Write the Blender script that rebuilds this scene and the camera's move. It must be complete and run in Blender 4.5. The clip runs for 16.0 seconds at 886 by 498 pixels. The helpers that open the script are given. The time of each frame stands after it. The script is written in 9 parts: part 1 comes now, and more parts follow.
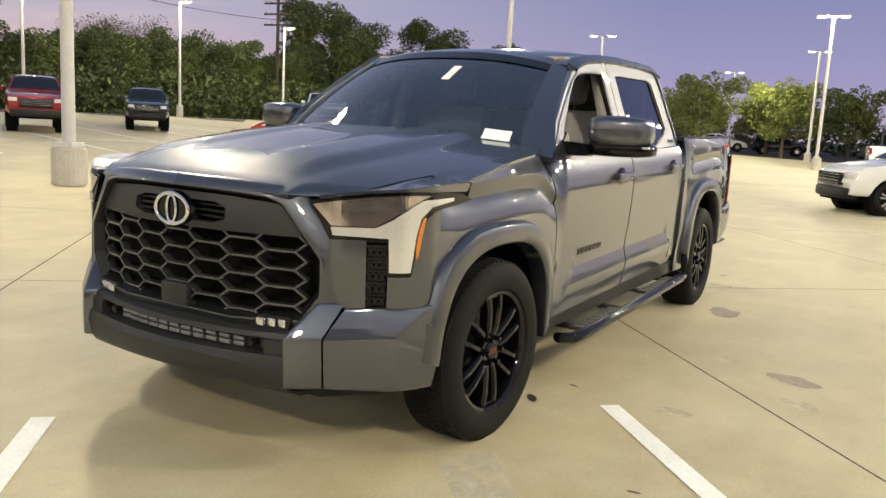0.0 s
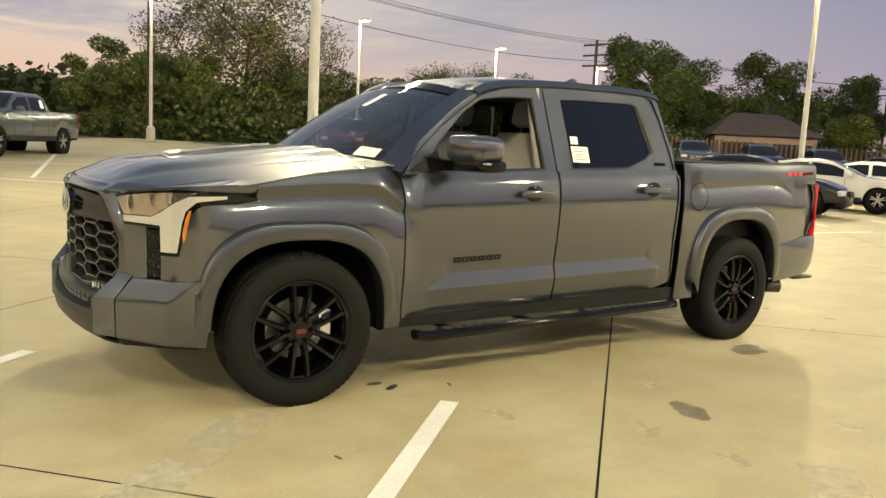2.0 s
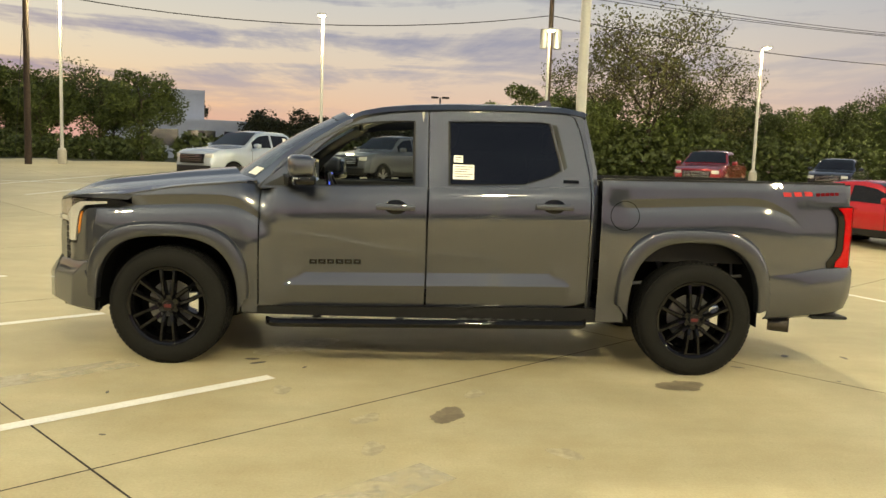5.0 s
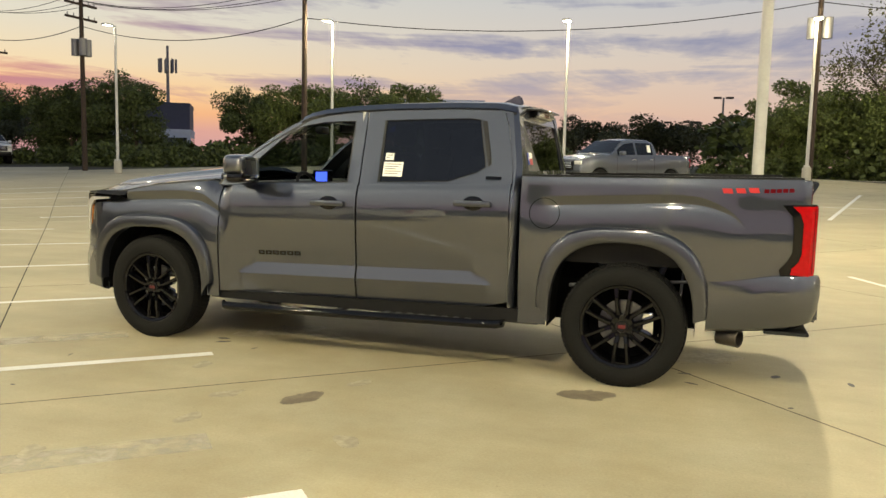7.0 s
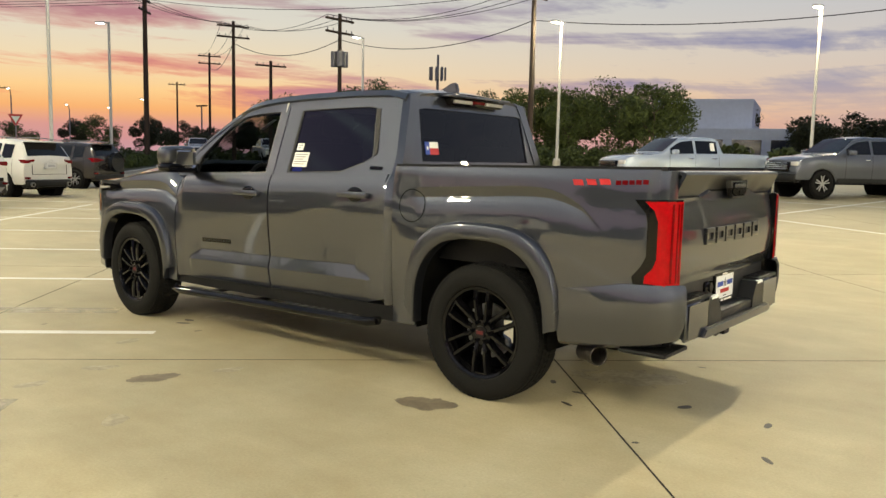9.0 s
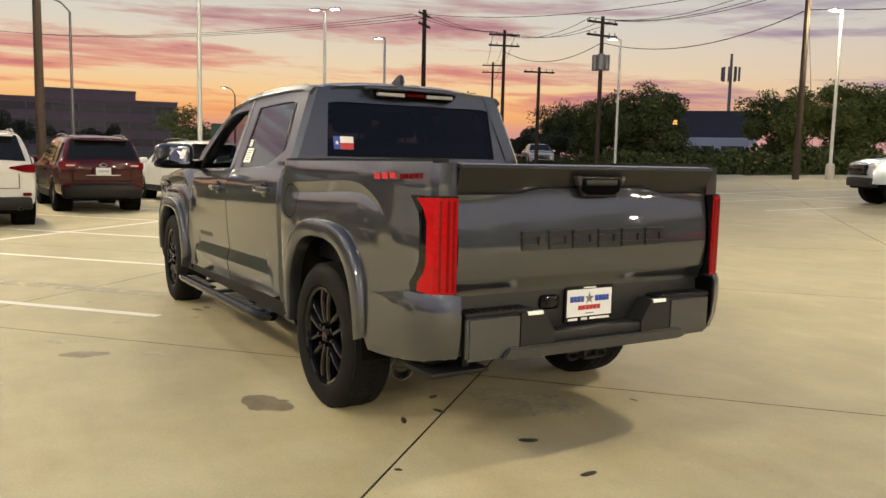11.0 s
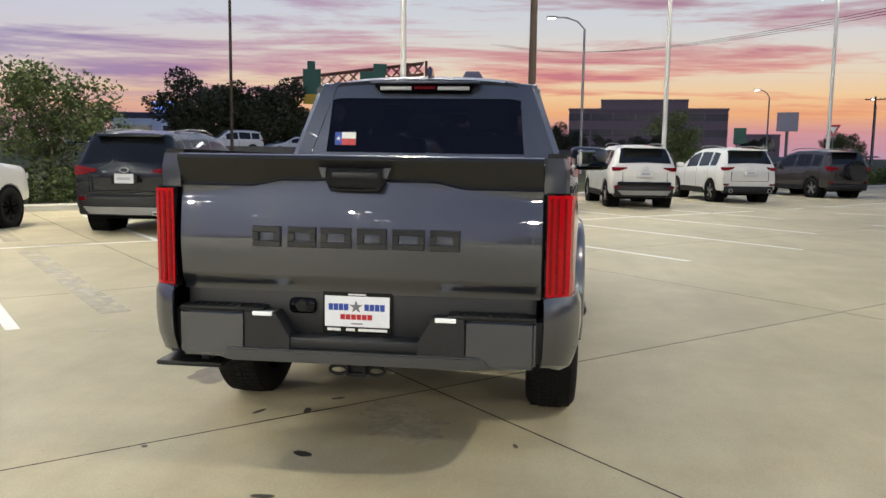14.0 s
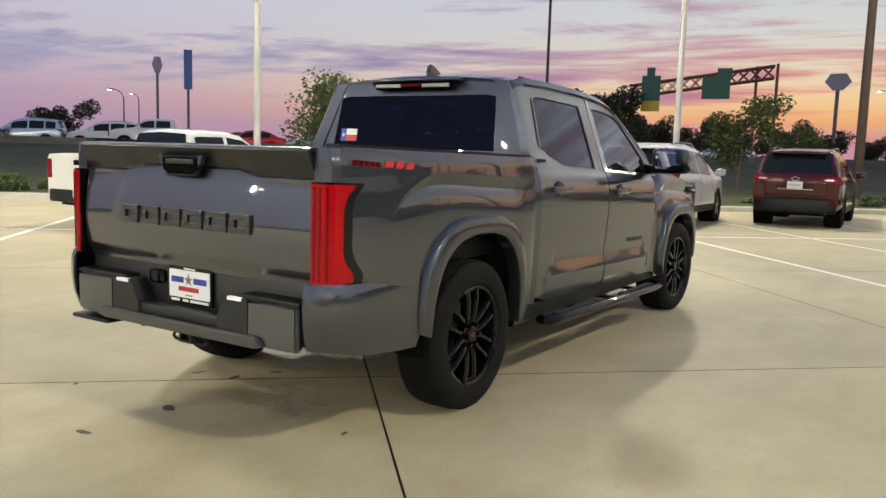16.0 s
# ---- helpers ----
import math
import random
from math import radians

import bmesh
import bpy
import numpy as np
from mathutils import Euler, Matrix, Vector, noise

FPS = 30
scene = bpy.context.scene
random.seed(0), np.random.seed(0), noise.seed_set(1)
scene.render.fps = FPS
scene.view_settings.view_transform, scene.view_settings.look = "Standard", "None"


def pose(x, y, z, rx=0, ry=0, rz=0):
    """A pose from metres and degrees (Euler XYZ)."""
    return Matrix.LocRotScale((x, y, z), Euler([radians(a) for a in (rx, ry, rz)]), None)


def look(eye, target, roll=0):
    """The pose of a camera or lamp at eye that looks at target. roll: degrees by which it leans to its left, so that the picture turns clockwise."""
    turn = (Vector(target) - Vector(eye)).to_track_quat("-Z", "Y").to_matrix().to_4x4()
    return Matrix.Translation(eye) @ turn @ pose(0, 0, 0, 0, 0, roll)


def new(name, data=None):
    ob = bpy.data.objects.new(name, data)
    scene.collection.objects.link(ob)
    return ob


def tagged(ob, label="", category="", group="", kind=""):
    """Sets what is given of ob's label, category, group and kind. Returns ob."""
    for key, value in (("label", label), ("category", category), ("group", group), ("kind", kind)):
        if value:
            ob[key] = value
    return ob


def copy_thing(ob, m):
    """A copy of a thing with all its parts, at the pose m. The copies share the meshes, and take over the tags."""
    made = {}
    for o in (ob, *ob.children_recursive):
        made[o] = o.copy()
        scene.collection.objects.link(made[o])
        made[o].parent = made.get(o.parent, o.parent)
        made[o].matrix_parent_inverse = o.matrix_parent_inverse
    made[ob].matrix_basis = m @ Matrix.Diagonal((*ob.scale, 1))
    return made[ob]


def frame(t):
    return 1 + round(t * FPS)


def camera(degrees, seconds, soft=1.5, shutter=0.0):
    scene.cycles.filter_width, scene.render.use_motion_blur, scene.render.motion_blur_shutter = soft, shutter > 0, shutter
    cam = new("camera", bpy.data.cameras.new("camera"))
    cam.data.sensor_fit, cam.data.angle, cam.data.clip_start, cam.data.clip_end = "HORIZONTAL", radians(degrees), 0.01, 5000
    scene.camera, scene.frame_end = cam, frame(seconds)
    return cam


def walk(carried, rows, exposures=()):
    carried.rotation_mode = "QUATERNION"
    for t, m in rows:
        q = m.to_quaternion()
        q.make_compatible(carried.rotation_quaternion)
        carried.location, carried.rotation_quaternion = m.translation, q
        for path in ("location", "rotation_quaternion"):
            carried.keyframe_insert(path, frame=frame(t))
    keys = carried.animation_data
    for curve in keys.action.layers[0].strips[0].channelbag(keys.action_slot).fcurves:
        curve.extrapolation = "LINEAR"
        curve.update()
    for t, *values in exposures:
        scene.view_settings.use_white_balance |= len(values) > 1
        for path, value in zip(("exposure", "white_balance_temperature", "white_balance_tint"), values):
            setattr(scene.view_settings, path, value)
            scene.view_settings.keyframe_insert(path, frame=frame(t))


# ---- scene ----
cam = camera(57.6, 16.0)

PATH = [
    (0, (4.986, 2.545, 1.4), (3.288, 1.534, 1.091), 3.0),
    (0.5, (4.743, 3.085, 1.377), (3.163, 1.894, 1.082), 3.1),
    (1, (4.431, 3.682, 1.364), (2.981, 2.331, 1.094), 2.8),
    (1.5, (4.03, 4.218, 1.378), (2.717, 2.734, 1.108), 2.9),
    (2, (3.643, 4.781, 1.418), (2.505, 3.156, 1.161), 2.9),
    (2.5, (3.128, 5.238, 1.407), (2.158, 3.505, 1.168), 2.8),
    (3, (2.598, 5.667, 1.455), (1.807, 3.845, 1.219), 2.8),
    (3.5, (2.015, 5.994, 1.435), (1.405, 4.101, 1.219), 2.5),
    (4, (1.406, 6.314, 1.432), (0.974, 4.373, 1.225), 2.3),
    (4.5, (0.83, 6.446, 1.45), (0.565, 4.475, 1.237), 2.2),
    (5.75, (-0.77, 6.64, 1.463), (-0.585, 4.66, 1.247), 1.7),
    (7, (-2.37, 6.303, 1.472), (-1.743, 4.416, 1.252), 1.3),
    (7.5, (-2.955, 6.031, 1.414), (-2.165, 4.205, 1.205), 1.3),
    (8, (-3.557, 5.705, 1.424), (-2.603, 3.96, 1.211), 1.3),
    (8.5, (-4.068, 5.271, 1.437), (-2.984, 3.604, 1.214), 1.3),
    (9.65, (-5.17, 4.19, 1.434), (-3.77, 2.78, 1.208), 1.3),
    (10.8, (-5.913, 2.93, 1.43), (-4.259, 1.829, 1.201), 1.3),
    (11, (-6.006, 2.715, 1.42), (-4.305, 1.687, 1.192), 1.3),
    (11.5, (-6.24, 2.119, 1.413), (-4.442, 1.275, 1.175), 1.2),
    (12, (-6.409, 1.504, 1.408), (-4.525, 0.88, 1.163), 0.9),
    (12.5, (-6.455, 0.885, 1.426), (-4.512, 0.487, 1.167), 0.5),
    (13, (-6.455, 0.34, 1.426), (-4.479, 0.164, 1.172), 0.6),
    (13.5, (-6.419, -0.223, 1.411), (-4.434, -0.179, 1.169), 0.7),
    (14, (-6.378, -0.831, 1.409), (-4.409, -0.571, 1.172), 0.8),
    (15, (-6.145, -2.003, 1.402), (-4.28, -1.317, 1.172), 1.5),
    (15.5, (-5.895, -2.563, 1.409), (-4.116, -1.68, 1.172), 1.7),
    (16, (-5.577, -3.144, 1.384), (-3.903, -2.075, 1.148), 1.7),
]
EXPOSURE = [(0.0, 0.38, 6100, 12), (1.5, 0.41, 7200, 5), (2.0, 0.41, 7250, 4), (3.2, 0.39, 7250, 3), (4.5, 0.34, 7400, 2), (7.0, 0.24, 6800, 5), (8.5, 0.18, 6500, 6), (11.0, 0.04, 6600, 12), (13.0, 0.03, 5400, 15), (16.0, 0.06, 5750, 11)]
walk(cam, [(t, look(eye, target, roll)) for t, eye, target, roll in PATH], EXPOSURE)

# ---- world, lamps ----
def lin(r, g, b):
    """sRGB 0..255 to linear."""
    return tuple((c / 255 / 12.92) if c / 255 <= 0.04045 else ((c / 255 + 0.055) / 1.055) ** 2.4 for c in (r, g, b)) + (1.0,)


world = bpy.data.worlds.new("dusk_sky")
scene.world = world
world.use_nodes = True
wt = world.node_tree
wt.nodes.clear()


def wnode(kind, **kw):
    n = wt.nodes.new(kind)
    for k, v in kw.items():
        n.inputs[k].default_value = v
    return n


def wmath(op, a, b=None, clamp=False):
    n = wt.nodes.new("ShaderNodeMath")
    n.operation, n.use_clamp = op, clamp
    for i, s in enumerate((a, b)):
        if s is None:
            continue
        if isinstance(s, (int, float)):
            n.inputs[i].default_value = s
        else:
            wt.links.new(s, n.inputs[i])
    return n.outputs[0]


def wramp(fac, stops):
    n = wt.nodes.new("ShaderNodeValToRGB")
    wt.links.new(fac, n.inputs[0])
    while len(n.color_ramp.elements) < len(stops):
        n.color_ramp.elements.new(0.5)
    for e, (p, c) in zip(n.color_ramp.elements, stops):
        e.position, e.color = p, c
    return n.outputs[0]


def wmix(fac, a, b):
    n = wt.nodes.new("ShaderNodeMix")
    n.data_type = "RGBA"
    for i, s in ((0, fac), (6, a), (7, b)):
        if isinstance(s, (int, float, tuple)):
            n.inputs[i].default_value = s
        else:
            wt.links.new(s, n.inputs[i])
    return n.outputs[2]


tc = wt.nodes.new("ShaderNodeTexCoord")
sep = wt.nodes.new("ShaderNodeSeparateXYZ")
wt.links.new(tc.outputs["Generated"], sep.inputs[0])
sx, sy, sz = sep.outputs
el = wmath("MAXIMUM", sz, 0.0)
flat = wmath("SQRT", wmath("ADD", wmath("MULTIPLY", sx, sx), wmath("MULTIPLY", sy, sy)))
SUNSET = radians(-12)
# 1 towards the sunset, 0 away from it
west = wmath("DIVIDE", wmath("ADD", wmath("MULTIPLY", sx, math.cos(SUNSET)), wmath("MULTIPLY", sy, math.sin(SUNSET))), flat)
west = wmath("ADD", wmath("MULTIPLY", west, 0.5), 0.5, True)
north = wmath("MULTIPLY", sy, 2.0, True)
warm = wramp(el, [(0.0, lin(196, 148, 156)), (0.028, lin(216, 152, 142)), (0.048, lin(246, 176, 112)), (0.07, lin(250, 204, 142)), (0.10, lin(238, 214, 176)), (0.15, lin(220, 213, 198)), (0.26, lin(196, 202, 204)), (0.6, lin(132, 148, 170)), (1.0, lin(122, 138, 162))])
mid = wramp(el, [(0.0, lin(204, 162, 156)), (0.06, lin(210, 180, 168)), (0.12, lin(204, 190, 184)), (0.20, lin(184, 186, 195)), (0.34, lin(164, 172, 192)), (0.7, lin(122, 138, 164)), (1.0, lin(122, 138, 162))])
cold = wramp(el, [(0.0, lin(170, 152, 168)), (0.06, lin(150, 142, 172)), (0.12, lin(136, 134, 164)), (0.2, lin(118, 122, 158)), (0.36, lin(112, 122, 154)), (0.7, lin(118, 132, 160)), (1.0, lin(122, 138, 162))])
k1 = wmath("POWER", wmath("MULTIPLY", wmath("SUBTRACT", west, 0.55), 2.4, True), 1.4)
k2 = wmath("MULTIPLY", wmath("SUBTRACT", west, 0.06), 2.7, True)
lav = wramp(el, [(0.0, lin(170, 142, 160)), (0.06, lin(180, 154, 176)), (0.12, lin(200, 184, 192)), (0.20, lin(206, 200, 206)), (0.34, lin(174, 180, 200)), (1.0, lin(122, 138, 162))])
clear = wmix(k1, wmix(k2, cold, wmix(north, mid, lav)), warm)
# clouds lie on a flat layer overhead
den = wmath("ADD", el, 0.055)
comb = wt.nodes.new("ShaderNodeCombineXYZ")
wt.links.new(wmath("DIVIDE", sx, den), comb.inputs[0])
wt.links.new(wmath("DIVIDE", sy, den), comb.inputs[1])
n1 = wnode("ShaderNodeTexNoise", Scale=1.15, Detail=9.0, Roughness=0.62, Distortion=0.35)
mp = wt.nodes.new("ShaderNodeMapping")
mp.inputs["Scale"].default_value = (0.75, 0.30, 1.0)
mp.inputs["Rotation"].default_value = (0, 0, radians(18))
mp.inputs["Location"].default_value = (3.1, 1.7, 0)
wt.links.new(comb.outputs[0], mp.inputs[0])
wt.links.new(mp.outputs[0], n1.inputs["Vector"])
comb2 = wt.nodes.new("ShaderNodeCombineXYZ")
wt.links.new(wmath("MULTIPLY", wmath("DIVIDE", sx, flat), 2.4), comb2.inputs[0])
wt.links.new(wmath("MULTIPLY", wmath("DIVIDE", sy, flat), 2.4), comb2.inputs[1])
wt.links.new(wmath("MULTIPLY", el, 30.0), comb2.inputs[2])
n2 = wnode("ShaderNodeTexNoise", Scale=1.0, Detail=7.0, Roughness=0.62, Distortion=0.5)
wt.links.new(comb2.outputs[0], n2.inputs["Vector"])
mixed = wmath("ADD", wmath("MULTIPLY", n1.outputs[0], 0.5), wmath("MULTIPLY", n2.outputs[0], 0.5))
thick = wramp(wmath("ADD", mixed, wmath("MULTIPLY", wmath("MULTIPLY", north, k1), 0.05)), [(0.495, (0, 0, 0, 1)), (0.54, (0.55, 0.55, 0.55, 1)), (0.60, (1, 1, 1, 1))])
lowfade = wmath("ADD", wmath("MULTIPLY", wmath("SUBTRACT", el, 0.035), 10.0, True), wmath("MULTIPLY", k1, wmath("MULTIPLY", el, 9.0, True)), True)
west_cloud = wramp(el, [(0.0, lin(224, 118, 96)), (0.06, lin(238, 122, 90)), (0.10, lin(230, 128, 104)), (0.15, lin(196, 134, 128)), (0.22, lin(160, 138, 144)), (1.0, lin(122, 120, 138))])
north_cloud = wramp(el, [(0.0, lin(220, 116, 116)), (0.10, lin(226, 126, 126)), (0.17, lin(206, 140, 158)), (0.28, lin(182, 136, 170)), (1.0, lin(130, 122, 150))])
south_cloud = wramp(el, [(0.0, lin(176, 146, 156)), (0.1, lin(146, 146, 170)), (0.3, lin(128, 134, 164)), (1.0, lin(96, 104, 136))])
k3 = wmath("POWER", k1, 3.0)
cloud = wmix(k3, south_cloud, wmix(wmath("MULTIPLY", wmath("MULTIPLY", thick, thick), 0.4), wmix(north, west_cloud, north_cloud), lin(164, 126, 148)))
sky = wmix(wmath("MULTIPLY", thick, wmath("MULTIPLY", lowfade, wmath("MULTIPLY", west, 1.6, True))), clear, cloud)
bg = wt.nodes.new("ShaderNodeBackground")
wt.links.new(sky, bg.inputs[0])
bg.inputs[1].default_value = 0.95
wo = wt.nodes.new("ShaderNodeOutputWorld")
wt.links.new(bg.outputs[0], wo.inputs[0])


def lot_lamp(x, y, z, watts, colour=(1.0, 0.865, 0.56), size=0.28):
    d = bpy.data.lights.new("lot_light", "POINT")
    d.energy, d.color, d.shadow_soft_size = watts, colour, size
    ob = new("lot_light", d)
    ob.location = (x, y, z)


# ---- materials ----
def mat(name, colour, rough=0.5, metal=0.0, grain=0.0, scale=20.0, bump=0.0, coat=0.0, stain=0.0, stain_scale=1.2, emit=0.0, spec=0.5, alpha=1.0, trans=0.0, ior=1.45):
    """Principled material with fine grain and broad stains in object space."""
    m = bpy.data.materials.new(name)
    m.use_nodes = True
    nt = m.node_tree
    p = nt.nodes["Principled BSDF"]
    c = tuple(colour[:3]) + (1.0,)
    p.inputs["Base Color"].default_value = c
    p.inputs["Roughness"].default_value, p.inputs["Metallic"].default_value = rough, metal
    p.inputs["Coat Weight"].default_value, p.inputs["Coat Roughness"].default_value = coat, 0.03
    p.inputs["Specular IOR Level"].default_value, p.inputs["IOR"].default_value = spec, ior
    p.inputs["Transmission Weight"].default_value = trans
    if emit:
        p.inputs["Emission Color"].default_value, p.inputs["Emission Strength"].default_value = c, emit
    if grain or stain or bump:
        t = nt.nodes.new("ShaderNodeTexCoord")
        fine = nt.nodes.new("ShaderNodeTexNoise")
        fine.inputs["Scale"].default_value, fine.inputs["Detail"].default_value = scale, 6.0
        broad = nt.nodes.new("ShaderNodeTexNoise")
        broad.inputs["Scale"].default_value, broad.inputs["Detail"].default_value = stain_scale, 5.0
        for n in (fine, broad):
            nt.links.new(t.outputs["Object"], n.inputs["Vector"])
        last = None
        for n, amount in ((fine, grain), (broad, stain)):
            mul = nt.nodes.new("ShaderNodeMapRange")
            mul.inputs["From Min"].default_value, mul.inputs["From Max"].default_value = 0.25, 0.75
            mul.inputs["To Min"].default_value, mul.inputs["To Max"].default_value = 1 - amount, 1 + amount
            nt.links.new(n.outputs[0], mul.inputs[0])
            mix = nt.nodes.new("ShaderNodeVectorMath")
            mix.operation = "SCALE"
            if last is None:
                mix.inputs[0].default_value = c[:3]
            else:
                nt.links.new(last, mix.inputs[0])
            nt.links.new(mul.outputs[0], mix.inputs["Scale"])
            last = mix.outputs[0]
        nt.links.new(last, p.inputs["Base Color"])
        if bump:
            b = nt.nodes.new("ShaderNodeBump")
            b.inputs["Strength"].default_value, b.inputs["Distance"].default_value = bump, 0.01
            nt.links.new(fine.outputs[0], b.inputs["Height"])
            nt.links.new(b.outputs[0], p.inputs["Normal"])
    return m


def concrete_mat():
    """Broom-finished slab: pattern fixed to the place, so that no two slabs match."""
    m = mat("slab_concrete", (0.43, 0.385, 0.275), 0.60, spec=0.4)
    nt = m.node_tree
    p = nt.nodes["Principled BSDF"]
    geo = nt.nodes.new("ShaderNodeNewGeometry")
    info = nt.nodes.new("ShaderNodeObjectInfo")

    def noise_at(scale, detail, rough=0.55, stretch=None):
        n = nt.nodes.new("ShaderNodeTexNoise")
        n.inputs["Scale"].default_value, n.inputs["Detail"].default_value, n.inputs["Roughness"].default_value = scale, detail, rough
        src = geo.outputs["Position"]
        if stretch:
            mp_ = nt.nodes.new("ShaderNodeMapping")
            mp_.inputs["Scale"].default_value, mp_.inputs["Rotation"].default_value = stretch, (0, 0, radians(-42.6))
            nt.links.new(src, mp_.inputs[0])
            src = mp_.outputs[0]
        nt.links.new(src, n.inputs["Vector"])
        return n.outputs[0]

    def span(sock, lo, hi, f0=0.3, f1=0.7):
        r = nt.nodes.new("ShaderNodeMapRange")
        r.inputs["From Min"].default_value, r.inputs["From Max"].default_value = f0, f1
        r.inputs["To Min"].default_value, r.inputs["To Max"].default_value = lo, hi
        nt.links.new(sock, r.inputs[0])
        return r.outputs[0]

    def times(a, b):
        n = nt.nodes.new("ShaderNodeMath")
        n.operation = "MULTIPLY"
        nt.links.new(a, n.inputs[0])
        nt.links.new(b, n.inputs[1])
        return n.outputs[0]

    broad = noise_at(0.35, 5, 0.6)
    blotch = noise_at(1.7, 7, 0.65)
    smear = noise_at(1.3, 6, 0.6, (0.5, 2.2, 1.0))
    fine = noise_at(70, 4)
    pits = noise_at(26, 3)
    k = times(span(broad, 0.84, 1.12), span(blotch, 0.88, 1.08))
    k = times(k, span(smear, 0.93, 1.05))
    k = times(k, span(fine, 0.93, 1.07))
    k = times(k, span(pits, 0.84, 1.0, 0.26, 0.33))
    k = times(k, span(info.outputs["Random"], 0.95, 1.04, 0.0, 1.0))
    tone = nt.nodes.new("ShaderNodeMix")
    tone.data_type = "RGBA"
    tone.inputs[6].default_value, tone.inputs[7].default_value = (0.425, 0.360, 0.222, 1), (0.44, 0.402, 0.278, 1)
    nt.links.new(span(blotch, 0.0, 1.0), tone.inputs[0])
    sc = nt.nodes.new("ShaderNodeVectorMath")
    sc.operation = "SCALE"
    nt.links.new(tone.outputs[2], sc.inputs[0])
    nt.links.new(k, sc.inputs["Scale"])
    nt.links.new(sc.outputs[0], p.inputs["Base Color"])
    nt.links.new(span(blotch, 0.50, 0.72), p.inputs["Roughness"])
    b = nt.nodes.new("ShaderNodeBump")
    b.inputs["Strength"].default_value, b.inputs["Distance"].default_value = 0.10, 0.01
    nt.links.new(fine, b.inputs["Height"])
    nt.links.new(b.outputs[0], p.inputs["Normal"])
    return m


CONCRETE = concrete_mat()
JOINT = mat("joint_filler", (0.035, 0.03, 0.026), 0.9, grain=0.3, scale=40)
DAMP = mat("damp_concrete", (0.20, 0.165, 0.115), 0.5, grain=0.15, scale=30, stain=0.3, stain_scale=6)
OIL = mat("oil_spot", (0.05, 0.042, 0.035), 0.45, grain=0.3, scale=30)


def soft_edge(m, start=0.55):
    """Fades a flat patch out towards its rim, unevenly."""
    nt = m.node_tree
    p = nt.nodes["Principled BSDF"]
    t = nt.nodes.new("ShaderNodeTexCoord")
    sub = nt.nodes.new("ShaderNodeVectorMath")
    sub.operation = "SUBTRACT"
    sub.inputs[1].default_value = (0.5, 0.5, 0.0)
    nt.links.new(t.outputs["Generated"], sub.inputs[0])
    flat_ = nt.nodes.new("ShaderNodeVectorMath")
    flat_.operation = "MULTIPLY"
    flat_.inputs[1].default_value = (2, 2, 0)
    nt.links.new(sub.outputs[0], flat_.inputs[0])
    ln = nt.nodes.new("ShaderNodeVectorMath")
    ln.operation = "LENGTH"
    nt.links.new(flat_.outputs[0], ln.inputs[0])
    nz = nt.nodes.new("ShaderNodeTexNoise")
    nz.inputs["Scale"].default_value, nz.inputs["Detail"].default_value = 6.0, 9.0
    nt.links.new(t.outputs["Object"], nz.inputs["Vector"])
    add = nt.nodes.new("ShaderNodeMath")
    add.operation = "MULTIPLY_ADD"
    add.inputs[1].default_value = 1.1
    nt.links.new(nz.outputs[0], add.inputs[0])
    nt.links.new(ln.outputs["Value"], add.inputs[2])
    rg = nt.nodes.new("ShaderNodeMapRange")
    rg.inputs["From Min"].default_value, rg.inputs["From Max"].default_value = start + 0.60, start + 0.606
    rg.inputs["To Min"].default_value, rg.inputs["To Max"].default_value = 1.0, 0.0
    nt.links.new(add.outputs[0], rg.inputs[0])
    nt.links.new(rg.outputs[0], p.inputs["Alpha"])
    return m


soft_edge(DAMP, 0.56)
soft_edge(OIL, 0.60)
LINE = mat("line_paint", (0.72, 0.72, 0.70), 0.6, grain=0.12, scale=60, stain=0.1, stain_scale=3, bump=0.1)
KERB = mat("kerb_concrete", (0.42, 0.40, 0.35), 0.8, grain=0.12, scale=40, stain=0.15, stain_scale=2, bump=0.2)
GRASS = mat("verge_grass", (0.052, 0.055, 0.018), 0.95, grain=0.5, scale=9, stain=0.35, stain_scale=0.3, bump=0.6)
ASPHALT = mat("road_asphalt", (0.06, 0.058, 0.056), 0.8, grain=0.2, scale=30, stain=0.2, stain_scale=0.4)
POLE = mat("white_pole_paint", (0.48, 0.48, 0.465), 0.45, grain=0.05, scale=20, stain=0.08, stain_scale=1.5)
WOOD = mat("utility_pole_wood", (0.040, 0.026, 0.019), 0.85, grain=0.35, scale=14, bump=0.5, stain=0.2)
STEEL = mat("galvanised_steel", (0.20, 0.20, 0.21), 0.5, 0.6, grain=0.1, scale=20)
WIRE = mat("cable_black", (0.02, 0.02, 0.022), 0.6)
LED = mat("led_panel", (1.0, 0.93, 0.78), 0.4, emit=30.0)
BARK = mat("bark", (0.07, 0.052, 0.038), 0.9, grain=0.4, scale=18, bump=0.6)


def leaf_mat(name, colour):
    m = mat(name, colour, 0.65, grain=0.0)
    nt = m.node_tree
    p = nt.nodes["Principled BSDF"]
    g = nt.nodes.new("ShaderNodeNewGeometry")
    r = nt.nodes.new("ShaderNodeMapRange")
    r.inputs["To Min"].default_value, r.inputs["To Max"].default_value = 0.68, 1.28
    nt.links.new(g.outputs["Random Per Island"], r.inputs[0])
    sc = nt.nodes.new("ShaderNodeVectorMath")
    sc.operation = "SCALE"
    sc.inputs[0].default_value = colour[:3]
    nt.links.new(r.outputs[0], sc.inputs["Scale"])
    nt.links.new(sc.outputs[0], p.inputs["Base Color"])
    p.inputs["Subsurface Weight"].default_value = 0.0
    return m


